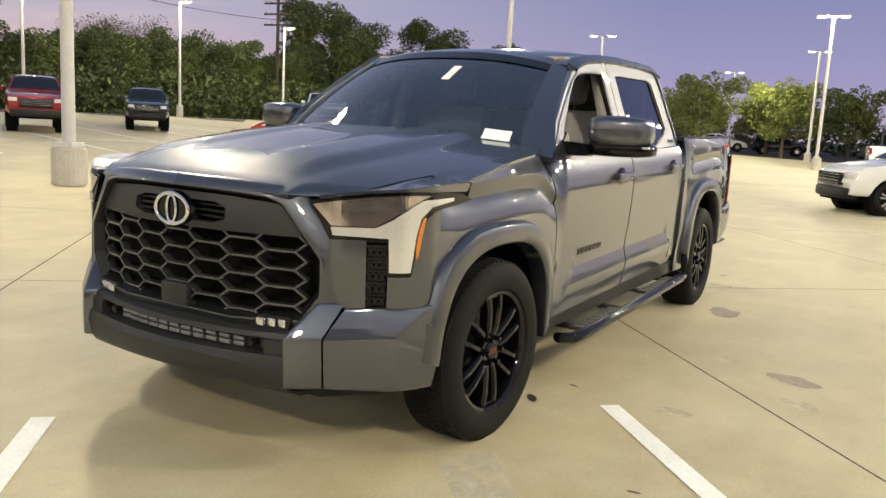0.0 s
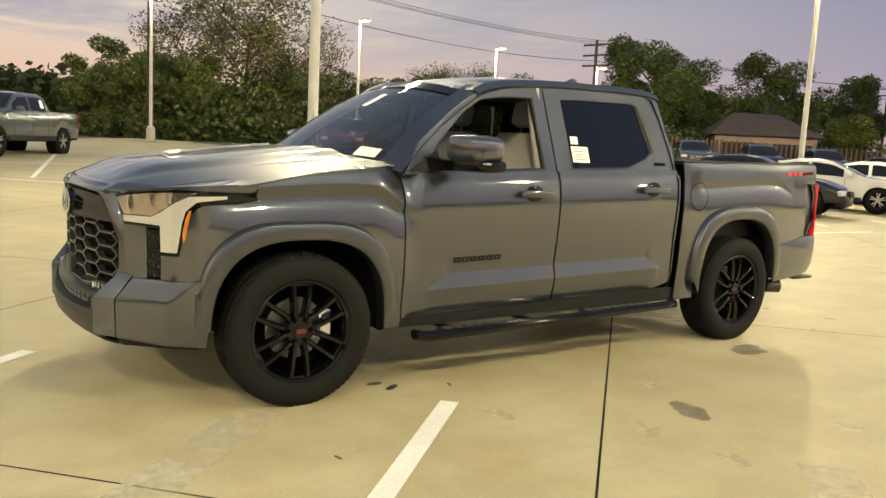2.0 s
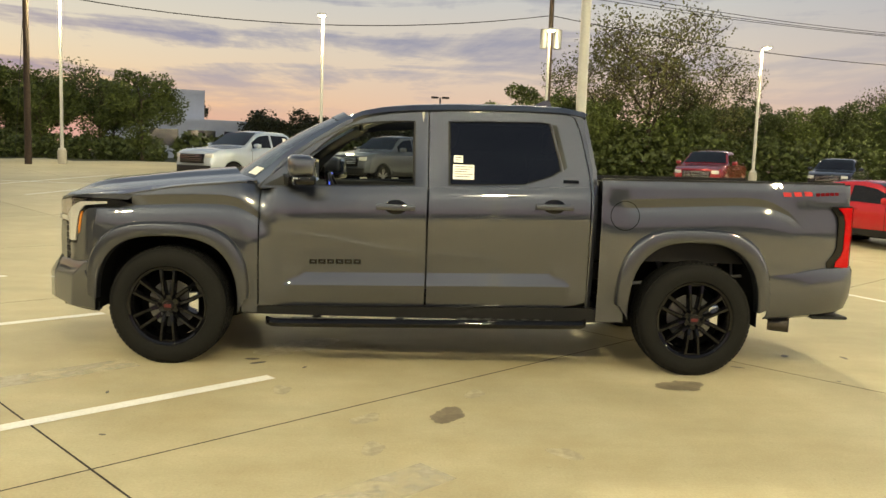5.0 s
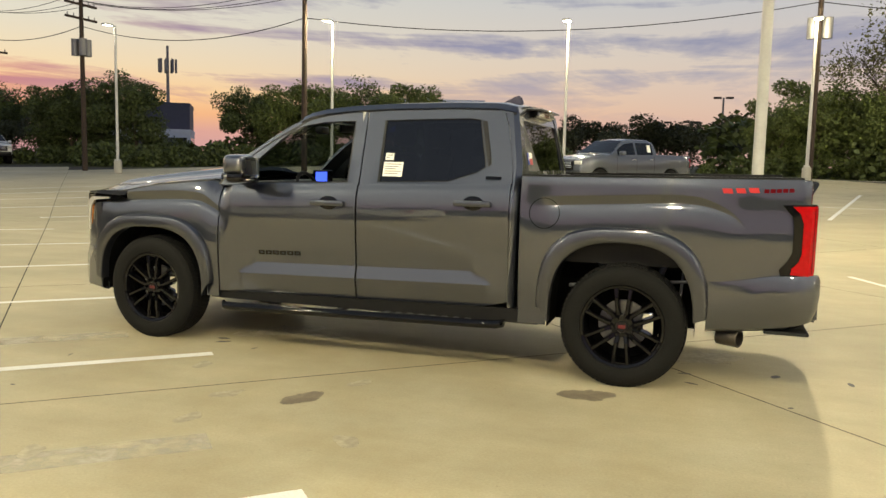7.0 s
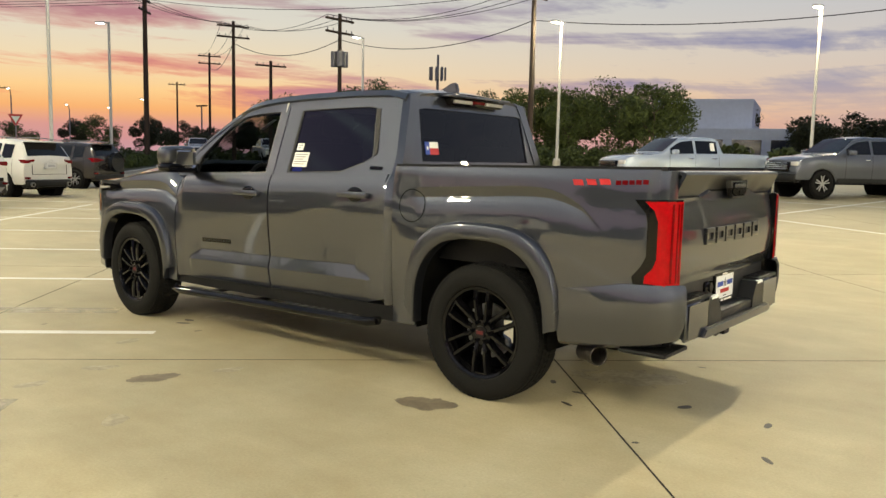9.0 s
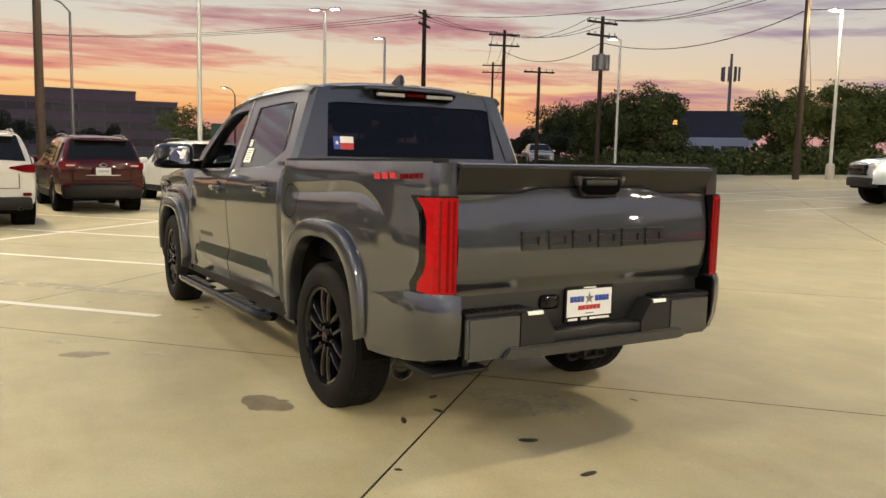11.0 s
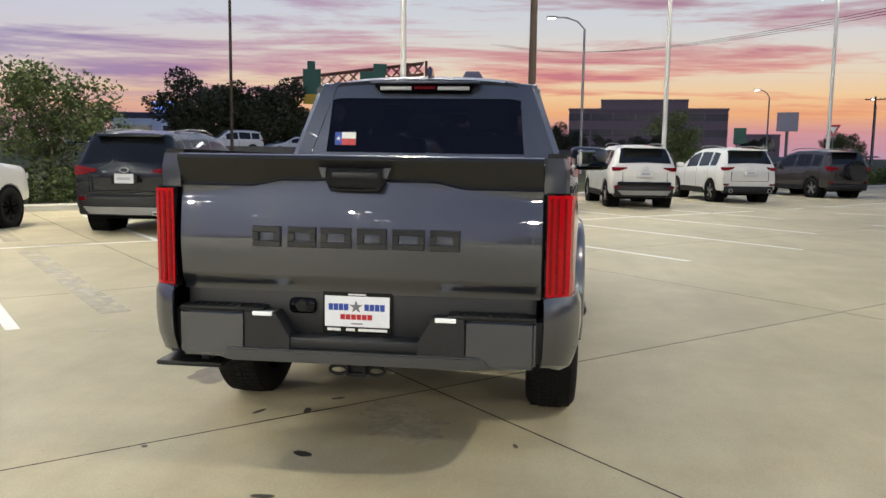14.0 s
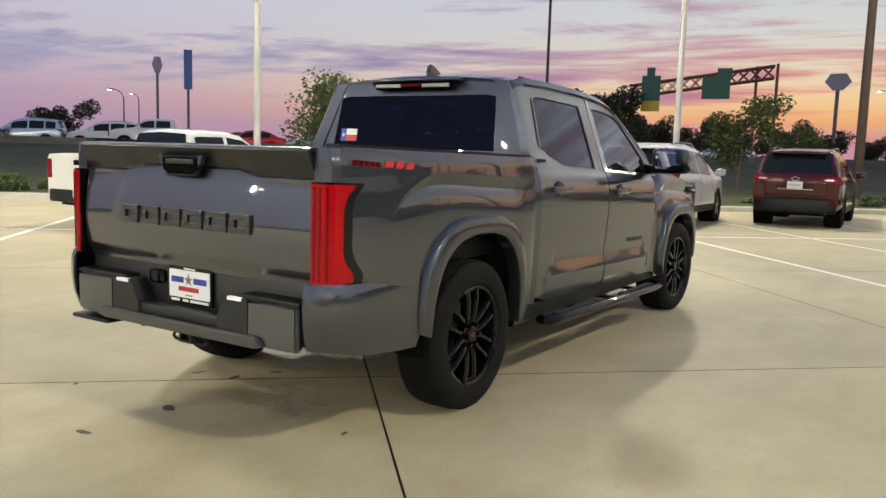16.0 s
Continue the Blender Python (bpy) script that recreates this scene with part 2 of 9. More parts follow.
LEAF = leaf_mat("leaf_green", (0.092, 0.118, 0.026))
LEAF_DARK = leaf_mat("leaf_dark_green", (0.062, 0.082, 0.021))
# lamplight on the far trees is put into this yellower leaf colour
LEAF_LAMPLIT = leaf_mat("leaf_lamplit_green", (0.115, 0.135, 0.026))
LEAF_HEDGE = leaf_mat("leaf_hedge_green", (0.050, 0.072, 0.015))
LEAF_FAR = leaf_mat("leaf_far_dark", (0.040, 0.046, 0.018))
LEAF_BUSH = leaf_mat("leaf_bush_green", (0.048, 0.070, 0.011))
LEAF_BROWN = leaf_mat("leaf_sparse_olive", (0.125, 0.125, 0.040))


# ---- mesh helpers ----
def mesh_object(name, verts, faces, material, parent=None, label="", smooth=0.0, mats=None, index=None):
    me = bpy.data.meshes.new(name)
    me.from_pydata([tuple(v) for v in verts], [], faces)
    for m in (mats or [material]):
        me.materials.append(m)
    if index is not None:
        me.polygons.foreach_set("material_index", index)
    me.validate()
    bm = bmesh.new()
    bm.from_mesh(me)
    bmesh.ops.recalc_face_normals(bm, faces=bm.faces)
    bm.to_mesh(me)
    bm.free()
    if smooth:
        me.shade_smooth()
        me.set_sharp_from_angle(angle=radians(smooth))
    ob = new(name, me)
    if parent:
        ob.parent = parent
    if label:
        tagged(ob, label)
    return ob


def part(name, bm, material, parent, label="", smooth=0.0):
    me = bpy.data.meshes.new(name)
    bm.to_mesh(me)
    bm.free()
    me.materials.append(material)
    if smooth:
        me.shade_smooth()
        me.set_sharp_from_angle(angle=radians(smooth))
    ob = new(name, me)
    if parent:
        ob.parent = parent
    if label:
        tagged(ob, label)
    return ob


def box(bm, x0, x1, y0, y1, z0, z1, bevel=0.0, m=None):
    r = bmesh.ops.create_cube(bm, size=1.0)
    vs = r["verts"]
    bmesh.ops.scale(bm, vec=(x1 - x0, y1 - y0, z1 - z0), verts=vs)
    bmesh.ops.translate(bm, vec=((x0 + x1) / 2, (y0 + y1) / 2, (z0 + z1) / 2), verts=vs)
    if m is not None:
        bmesh.ops.transform(bm, matrix=m, verts=vs)
    if bevel:
        es = list({e for v in vs for e in v.link_edges})
        bmesh.ops.bevel(bm, geom=es, offset=bevel, segments=2, affect="EDGES", profile=0.5)
    return bm


def cyl(bm, a, b, r0, r1=None, n=12):
    a, b = Vector(a), Vector(b)
    d = b - a
    m = Matrix.Translation((a + b) / 2) @ d.to_track_quat("Z", "Y").to_matrix().to_4x4()
    bmesh.ops.create_cone(bm, cap_ends=True, segments=n, radius1=r0, radius2=r0 if r1 is None else r1, depth=d.length, matrix=m)
    return bm


def tube(bm, pts, r, n=6):
    for a, b in zip(pts, pts[1:]):
        cyl(bm, a, b, r, r, n)
    return bm


def prism(bm, pts, to3, depth_vec):
    """Extrudes a flat outline: to3 maps (u, v) to space."""
    base = [bm.verts.new(to3(u, v)) for u, v in pts]
    top = [bm.verts.new(Vector(to3(u, v)) + Vector(depth_vec)) for u, v in pts]
    n = len(pts)
    bm.faces.new(base)
    bm.faces.new(top[::-1])
    for i in range(n):
        bm.faces.new((base[i], base[(i + 1) % n], top[(i + 1) % n], top[i]))
    bmesh.ops.recalc_face_normals(bm, faces=bm.faces)
    return bm


def empty(name, label, category, group="", kind="", loc=(0, 0, 0), rz=0.0):
    ob = new(name)
    ob.empty_display_size = 0.2
    ob.matrix_basis = pose(*loc, 0, 0, rz)
    return tagged(ob, label, category, group, kind)


def smoothstep(a, b, x):
    t = min(1.0, max(0.0, (x - a) / (b - a)))
    return t * t * (3 - 2 * t)


def interp(x, table):
    if x <= table[0][0]:
        return table[0][1]
    for (a, p), (b, q) in zip(table, table[1:]):
        if x <= b:
            return p + (q - p) * (x - a) / (b - a)
    return table[-1][1]


# ---- ground ----


def height(x, y):
    """The lot rises gently towards its rear edge."""
    return 0.035 * min(max(0.0, -y - 7.0 - 12.0 * smoothstep(14.0, 34.0, x)), 28.0)

# ---- the pickup ----
PAINT = mat("grey_metallic_paint", (0.043, 0.048, 0.063), 0.43, 0.88, grain=0.05, scale=900, coat=1.0)
PAINT.node_tree.nodes["Principled BSDF"].inputs["Coat IOR"].default_value = 1.90
PAINT.node_tree.nodes["Principled BSDF"].inputs["Coat Roughness"].default_value = 0.012
FLARE = mat("grey_flare_paint", (0.048, 0.052, 0.064), 0.40, 0.85, grain=0.05, scale=700, coat=0.9)
FLARE.node_tree.nodes["Principled BSDF"].inputs["Coat IOR"].default_value = 1.72
SATIN = mat("grey_satin_plastic", (0.078, 0.081, 0.088), 0.30, 0.7, grain=0.06, scale=300, coat=0.5)
MOULD = mat("dark_grey_moulding", (0.015, 0.0155, 0.017), 0.45, grain=0.12, scale=260, bump=0.06, spec=0.45)
BLACK = mat("black_plastic", (0.0075, 0.0075, 0.008), 0.45, grain=0.2, scale=250, bump=0.1, spec=0.3)
CAVITY = mat("black_liner", (0.004, 0.004, 0.004), 0.95, grain=0.2, scale=60, spec=0.1)
GLOSS = mat("gloss_black", (0.003, 0.003, 0.0035), 0.06, spec=0.4, coat=0.0, grain=0.05, scale=100)
RUBBER = mat("tyre_rubber", (0.0095, 0.0095, 0.0094), 0.72, grain=0.2, scale=120, bump=0.15, spec=0.12)
CHROME = mat("chrome", (0.78, 0.78, 0.79), 0.12, 1.0, grain=0.03, scale=80)
ALLOY = mat("brake_alloy", (0.22, 0.22, 0.22), 0.35, 0.9, grain=0.15, scale=80)
RED = mat("red_paint_mark", (0.45, 0.02, 0.025), 0.4, grain=0.05, scale=200)
RED_LENS = mat("red_lens", (0.36, 0.0012, 0.004), 0.12, spec=0.3, coat=0.0, grain=0.15, scale=45)
RED_DARK = mat("dark_red_lens", (0.10, 0.001, 0.003), 0.12, spec=0.25, coat=0.0, grain=0.1, scale=60)
LENS_STRIP = mat("deep_red_strip", (0.17, 0.001, 0.002), 0.12, spec=0.3, grain=0.15, scale=60)
AMBER = mat("amber_lens", (0.42, 0.14, 0.015), 0.15, coat=1.0, grain=0.08, scale=60)
DRL = mat("light_guide_white", (0.48, 0.47, 0.46), 0.16, 0.35, coat=1.0, grain=0.05, scale=60)
LAMP_BOWL = mat("lamp_reflector", (0.46, 0.40, 0.39), 0.09, 0.9, grain=0.25, scale=22, coat=1.0)
HUB_RED = mat("hub_red", (0.10, 0.010, 0.012), 0.4, grain=0.1, scale=200)
WHITE_P = mat("white_paper", (0.80, 0.80, 0.76), 0.6, grain=0.04, scale=50)
INK = mat("print_ink", (0.16, 0.16, 0.17), 0.7, grain=0.1, scale=50)
BLUE_INK = mat("blue_print", (0.03, 0.07, 0.36), 0.5, grain=0.05, scale=50)
CLOTH = mat("seat_fabric", (0.33, 0.31, 0.28), 0.85, grain=0.2, scale=160, bump=0.3)
BEIGE = mat("cabin_trim", (0.36, 0.34, 0.31), 0.7, grain=0.1, scale=120)
SCREEN = mat("lit_screen", (0.05, 0.11, 0.9), 0.3, emit=1.6)
CABIN = mat("cabin_dark_trim", (0.06, 0.06, 0.058), 0.6, grain=0.1, scale=120)
EXHAUST = mat("dark_steel", (0.07, 0.062, 0.055), 0.4, 0.7, grain=0.2, scale=40)


def glass_mat(name, tint, gloss=0.07, rise=4.2):
    """A thin sheet: what is behind shows through, tinted, and the sky is mirrored on it."""
    m = bpy.data.materials.new(name)
    m.use_nodes = True
    nt = m.node_tree
    nt.nodes.clear()
    tr = nt.nodes.new("ShaderNodeBsdfTransparent")
    tr.inputs[0].default_value = (*tint, 1)
    gl = nt.nodes.new("ShaderNodeBsdfGlossy")
    gl.inputs["Roughness"].default_value = 0.0
    lw = nt.nodes.new("ShaderNodeLayerWeight")
    lw.inputs[0].default_value = 0.5
    pw = nt.nodes.new("ShaderNodeMath")
    pw.operation = "POWER"
    pw.inputs[1].default_value = rise
    rg = nt.nodes.new("ShaderNodeMapRange")
    rg.inputs["To Min"].default_value, rg.inputs["To Max"].default_value = gloss, 1.0
    mx = nt.nodes.new("ShaderNodeMixShader")
    out = nt.nodes.new("ShaderNodeOutputMaterial")
    nt.links.new(lw.outputs["Facing"], pw.inputs[0])
    nt.links.new(pw.outputs[0], rg.inputs[0])
    nt.links.new(rg.outputs[0], mx.inputs[0])
    nt.links.new(tr.outputs[0], mx.inputs[1])
    nt.links.new(gl.outputs[0], mx.inputs[2])
    nt.links.new(mx.outputs[0], out.inputs[0])
    return m


GLASS = glass_mat("windscreen_glass", (0.40, 0.46, 0.47), 0.17)
SIDE_GLASS = glass_mat("side_glass", (0.62, 0.66, 0.64), 0.07, 2.4)
SIDE_TINT = glass_mat("privacy_side_glass", (0.060, 0.063, 0.070), 0.06, 3.0)
TINT = glass_mat("privacy_glass", (0.060, 0.063, 0.070), 0.045)

truck = empty("pickup_truck", "dark grey metallic crew cab pickup with black wheels", "pickup truck")

WF, WR = 1.85, -1.85   # axles


def belt(x):
    return 1.285 - 0.033 * x


def sill(x):
    return 0.445 - 0.018 * x


def rail(x):
    return 1.357 - 0.014 * x


def taper(x):
    t = 0.0
    if x > 1.9:
        t -= 0.085 * (x - 1.9) ** 2
    if x < -2.2:
        t -= 0.11 * (-2.2 - x) ** 2
    return t


def bend(x, table):
    """Smooth line through a few control points, with no overshoot."""
    if x <= table[0][0]:
        return table[0][1]
    if x >= table[-1][0]:
        return table[-1][1]
    k = max(i for i in range(len(table) - 1) if table[i][0] <= x)
    sl = [(b[1] - a[1]) / (b[0] - a[0]) for a, b in zip(table, table[1:])]

    def tangent(i):
        if i == 0 or i == len(table) - 1:
            return sl[0 if i == 0 else -1]
        a, b = sl[i - 1], sl[i]
        return 0.0 if a * b <= 0 else 2 * a * b / (a + b)
    (xa, ya), (xb, yb) = table[k], table[k + 1]
    h = xb - xa
    t = (x - xa) / h
    return (2 * t ** 3 - 3 * t * t + 1) * ya + (t ** 3 - 2 * t * t + t) * h * tangent(k) + (3 * t * t - 2 * t ** 3) * yb + (t ** 3 - t * t) * h * tangent(k + 1)


def fold_top(x):
    """Upper edge of the tucked-in band along fender and bed."""
    if x > 0:
        return bend(x, [(1.05, 0.935), (1.156, 1.012), (1.236, 1.07), (1.319, 1.13), (1.40, 1.170), (1.50, 1.184), (1.60, 1.185), (1.916, 1.172), (2.222, 1.145), (2.6, 1.10)])
    return bend(-x, [(1.05, 1.238), (1.382, 1.250), (1.808, 1.270), (2.161, 1.284), (2.26, 1.278), (2.334, 1.262), (2.472, 1.198), (2.549, 1.133), (2.70, 0.98)])


def fold_low(x):
    """Lower edge of the tucked-in band."""
    if x > 0:
        return bend(x, [(1.05, 0.895), (1.156, 0.970), (1.243, 1.030), (1.35, 1.086), (1.42, 1.110), (1.50, 1.117), (1.59, 1.117), (1.913, 1.104), (2.13, 1.090), (2.6, 1.05)])
    return fold_top(x) - bend(-x, [(1.3, 0.062), (2.16, 0.057), (2.30, 0.050), (2.42, 0.036), (2.50, 0.022), (2.6, 0.012)])


BAND_LO, BAND_HI = 0.181, 0.287   # the bright lower facet of the doors, as shares of the door's height


def yside(x, z):
    """Half width of the body at length x and height z."""
    v = (z - sill(x)) / (belt(x) - sill(x))
    y = bend(v, [(0.0, 0.938), (0.08, 0.950), (0.18, 0.955), (0.3, 0.956), (0.45, 0.961), (0.6, 0.969), (0.72, 0.974), (0.80, 0.9725), (0.88, 0.965), (0.94, 0.953), (1.0, 0.930), (1.15, 0.905)])
    # lower door facet, cut off slantwise at both ends
    f = min(1.0, max(0.0, (v - BAND_LO) / (BAND_HI - BAND_LO)))
    w = smoothstep(1.065 - 0.114 * f, 1.035 - 0.114 * f, x) * smoothstep(-0.945 + 0.116 * f, -0.915 + 0.116 * f, x)
    wide = smoothstep(1.20, 0.75, x) * smoothstep(-1.02, -0.60, x)
    w += (wide - w) * smoothstep(BAND_HI, BAND_HI + 0.10, v)
    y += w * interp(v, [(0.05, 0.0), (BAND_LO, 0.012), (BAND_HI, -0.009), (0.46, 0.0)])
    zu, zl = fold_top(x), fold_low(x)
    if x > 1.05:
        k = smoothstep(1.12, 1.28, x)
        d, e = max(0.0, z - zu), max(0.0, zl - z)
        amp = 1.0 - smoothstep(2.2, 2.34, x)
        plain = 0.975 - 0.022 * smoothstep(zl - 0.12, zu, z)
        if z >= zu:
            yf = 0.952 - 0.20 * d - 2.2 * d * d
        elif z >= zl:
            yf = 0.936 + 0.016 * (z - zl) / (zu - zl)
        else:
            yf = 0.936 + 0.040 * (1 - math.exp(-e / 0.055))
        if z < zu:
            yf = plain + (yf - plain) * amp
        yf -= 0.018 * smoothstep(0.75, 0.45, z)
        y = yf * k + y * (1 - k)
    elif x < -1.05:
        k = smoothstep(-1.08, -1.2, x)
        d, e = max(0.0, z - zu), max(0.0, zl - z)
        amp = smoothstep(-1.28, -1.42, x) * smoothstep(-2.60, -2.40, x)
        deep = 0.017 * min(1.0, (zu - zl) / 0.055)
        plain = 0.977 - 0.010 * smoothstep(1.02, 1.22, z)
        if z >= zu:
            yb = 0.967 - 0.06 * d
        elif z >= zl:
            yb = 0.967 - deep + deep * (z - zl) / (zu - zl)
        else:
            yb = 0.967 - deep + (0.010 + deep) * (1 - math.exp(-e / 0.05))
        yb = plain + (yb - plain) * amp
        yb -= 0.012 * smoothstep(1.33, 1.40, z) + 0.02 * smoothstep(0.75, 0.45, z)
        y = yb * k + y * (1 - k)
    return y + taper(x)


# wheel openings: centre x, foot z, half length, height of the opening and of the flare round it
OPENINGS = {1: (1.856, 0.40, 0.485, 0.495, 0.558, 0.588), -1: (-1.825, 0.42, 0.470, 0.541, 0.556, 0.636)}


def opening(end, ang, s):
    """A point of the squarish wheel opening: s runs from its edge (0) to the flare's rim (1)."""
    c, z0, a0, b0, a1, b1 = OPENINGS[end]
    a, b, p = a0 + (a1 - a0) * s, b0 + (b1 - b0) * s, 2.0 / (2.7 + 0.4 * s)
    ca, sa = math.cos(ang), math.sin(ang)
    return c + a * math.copysign(abs(ca) ** p, ca), z0 + b * abs(sa) ** p


def arch_low(x, zb):
    """Lower edge of a side panel, opened round the wheels."""
    for end in (1, -1):
        c, z0, a0, b0, a1, b1 = OPENINGS[end]
        a, b = a0 + 0.02, b0 + 0.02
        if abs(x - c) < a:
            return max(zb, z0 + b * (1 - (abs(x - c) / a) ** 2.8) ** (1 / 2.8))
    return zb


def follow_rows(x, a, b):
    """Heights for a panel from a to b, close together where it folds."""
    zu, zl = fold_top(x), fold_low(x)
    zs = [a + (zl - 0.05 - a) * i / 9 for i in range(10)]
    zs += [zl + d for d in (-0.035, -0.022, -0.012, -0.005, -0.0015, 0.0015, 0.006)]
    zs += [zl + (zu - zl) * f for f in (0.35, 0.65)]
    zs += [zu + d for d in (-0.006, -0.0015, 0.0015, 0.006)]
    zs += [zu + 0.006 + (b - zu - 0.006) * i / 6 for i in range(1, 7)]
    n = len(zs)
    out = []
    for i, z in enumerate(zs):
        z = min(max(z, a + 0.0004 * i), b - 0.0004 * (n - 1 - i))
        out.append(max(z, out[-1] + 0.0002) if out else a)
    return out


def side_panel(name, xs, lo, hi, rows, parent, material=PAINT, sides=(1, -1), thick=0.016, smooth=28):
    """A body panel on the side surface; without rows it follows the fold."""
    made = []
    for s in sides:
        verts, faces = [], []
        for x in xs:
            a, b = lo(x), hi(x)
            zs = [a + (b - a) * r for r in rows] if rows else follow_rows(x, a, b)
            verts += [(x, s * yside(x, z), z) for z in zs]
            n = len(zs)
        for i in range(len(xs) - 1):
            for k in range(n - 1):
                p = i * n + k
                f = (p, p + 1, p + n + 1, p + n)
                faces.append(f if s > 0 else f[::-1])
        ob = mesh_object(name, verts, faces, material, parent, smooth=smooth)
        me = ob.data
        if me.polygons and sum(p.normal.y for p in me.polygons) * s < 0:
            me.flip_normals()
        md = ob.modifiers.new("thickness", "SOLIDIFY")
        md.thickness, md.offset = thick, -1
        made.append(ob)
    return made


def arch_xs(end, x0, x1):
    """Lengths along a panel, closer at the ends of the wheel opening."""
    c, z0, a0, b0, a1, b1 = OPENINGS[end]
    a = a0 + 0.02
    xs = [c - a * math.copysign(abs(math.cos(math.pi * i / 30)) ** 0.6, math.cos(math.pi * i / 30)) for i in range(31)]
    n = round((x1 - x0) / 0.03)
    xs += [x0 + (x1 - x0) * i / n for i in range(n + 1)]
    return sorted({round(x, 3) for x in xs if x0 - 1e-6 <= x <= x1 + 1e-6})


def frange(a, b, n):
    return [a + (b - a) * i / n for i in range(n + 1)]


# front fenders
for s_ in (1, -1):
    side_panel("front_fender", sorted(arch_xs(1, 1.242, 2.36) + [2.1005, 2.1045]), lambda x: arch_low(x, interp(x, [(1.24, 0.375), (1.8, 0.375), (2.30, 0.69), (2.36, 0.69)])),
               lambda x: interp(x, [(1.24, 1.285), (1.7, 1.245), (2.1, 1.17), (2.105, 1.100), (2.25, 1.082), (2.36, 1.070)]), None, truck, sides=(s_,))

# doors: lower skins
DROWS = [0, .03, .06, .09, .12, .15, .168, .176, .1795, .1825, .186, .194, .21, .235, .258, .274, .281, .2855, .2885, .293, .30, .315, .34, .37, .41, .45, .5, .55, .6, .65, .7, .74, .78, .81, .84, .87, .9, .925, .95, .97, .985, 1]


def door(name, x0, x1, frame_out, frame_in, s, open_window, glass=None):
    d = empty(name, "", "")
    d.parent = truck
    xs = frange(x0, x1, 80)
    side_panel("door_skin", xs, lambda x: sill(x) + (0.0 if x > -0.9 else (-0.9 - x) * 0.25), belt, DROWS, d, sides=(s,))
    # window frame: a ring between two outlines of as many points
    for a, b, nm, m_, dy in ((frame_out, frame_in, "window_frame", PAINT, 0.012), (frame_in, [(px * 0.965 + cx * 0.035, pz * 0.965 + cz * 0.035) for (px, pz) in frame_in for cx, cz in [tuple(np.mean(frame_in, 0))]], "window_seal", BLACK, 0.006)):
        verts = [(px, s * (yglass(pz) + dy), pz) for px, pz in a] + [(px, s * (yglass(pz) + dy - 0.004), pz) for px, pz in b]
        n = len(a)
        faces = [(i, (i + 1) % n, n + (i + 1) % n, n + i) for i in range(n)]
        ob = mesh_object(nm, verts, faces, m_, d, smooth=30)
        if sum(p.normal.y for p in ob.data.polygons) * s < 0:
            ob.data.flip_normals()
        md = ob.modifiers.new("thickness", "SOLIDIFY")
        md.thickness, md.offset = 0.03, -1
    if not open_window:
        verts = [(px, s * (yglass(pz) - 0.002), pz) for px, pz in frame_in]
        ob = mesh_object("window_glass", verts, [tuple(range(len(frame_in)))], glass or SIDE_TINT, d, "dark tinted glass")
    # handle: black disc painted for the hollow's shade, grip and key button
    hx = x0 - 0.5 * (x0 - x1) + (-0.36 if x0 > 0.5 else -0.31)
    hz = 1.142 - 0.033 * (hx - 0.24)
    hy = yside(hx, hz)
    bm = bmesh.new()
    bmesh.ops.create_uvsphere(bm, u_segments=20, v_segments=10, radius=1.0, matrix=pose(hx, s * hy, hz) @ Matrix.Diagonal((0.078, 0.010, 0.052, 1)))
    part("handle_cup", bm, GLOSS, d, "black disc for the shaded hollow behind the handle", smooth=60)
    bm = bmesh.new()
    box(bm, hx - 0.135, hx + 0.135, s * hy + (0.012 if s > 0 else -0.042), s * hy + (0.042 if s > 0 else -0.012), hz - 0.021, hz + 0.021, 0.012)
    box(bm, hx - 0.13, hx - 0.10, s * hy - 0.014, s * hy + 0.014, hz - 0.016, hz + 0.016, 0.005)
    box(bm, hx + 0.10, hx + 0.13, s * hy - 0.014, s * hy + 0.014, hz - 0.016, hz + 0.016, 0.005)
    part("door_handle", bm, PAINT, d, smooth=40)
    return d


def yglass(z):
    return 0.905 - 0.36 * (z - 1.29)


F_OUT = [(1.235, belt(1.235)), (1.10, 1.435), (0.95, 1.545), (0.80, 1.648), (0.68, 1.722), (0.56, 1.772), (0.40, 1.806), (0.24, 1.822), (0.088, 1.83), (0.084, 1.56), (0.080, belt(0.08)), (0.60, belt(0.6))]
F_IN = [(1.07, belt(1.07) + 0.012), (1.00, 1.40), (0.90, 1.492), (0.79, 1.59), (0.70, 1.662), (0.60, 1.708), (0.44, 1.734), (0.28, 1.744), (0.175, 1.746), (0.17, 1.52), (0.165, belt(.165) + 0.012), (0.60, belt(0.6) + 0.012)]
R_OUT = [(0.070, belt(0.07)), (0.074, 1.56), (0.078, 1.832), (-0.25, 1.842), (-0.60, 1.85), (-0.86, 1.85), (-0.955, 1.815), (-1.0, 1.70), (-1.03, 1.56), (-1.055, 1.43), (-1.065, belt(-1.065)), (-0.5, belt(-0.5))]
R_IN = [(-0.065, belt(-0.065) + 0.012), (-0.06, 1.52), (-0.055, 1.752), (-0.25, 1.760), (-0.55, 1.767), (-0.72, 1.77), (-0.790, 1.762), (-0.825, 1.62), (-0.855, 1.50), (-0.868, 1.425), (-0.80, 1.385), (-0.60, belt(-0.6) + 0.014)]
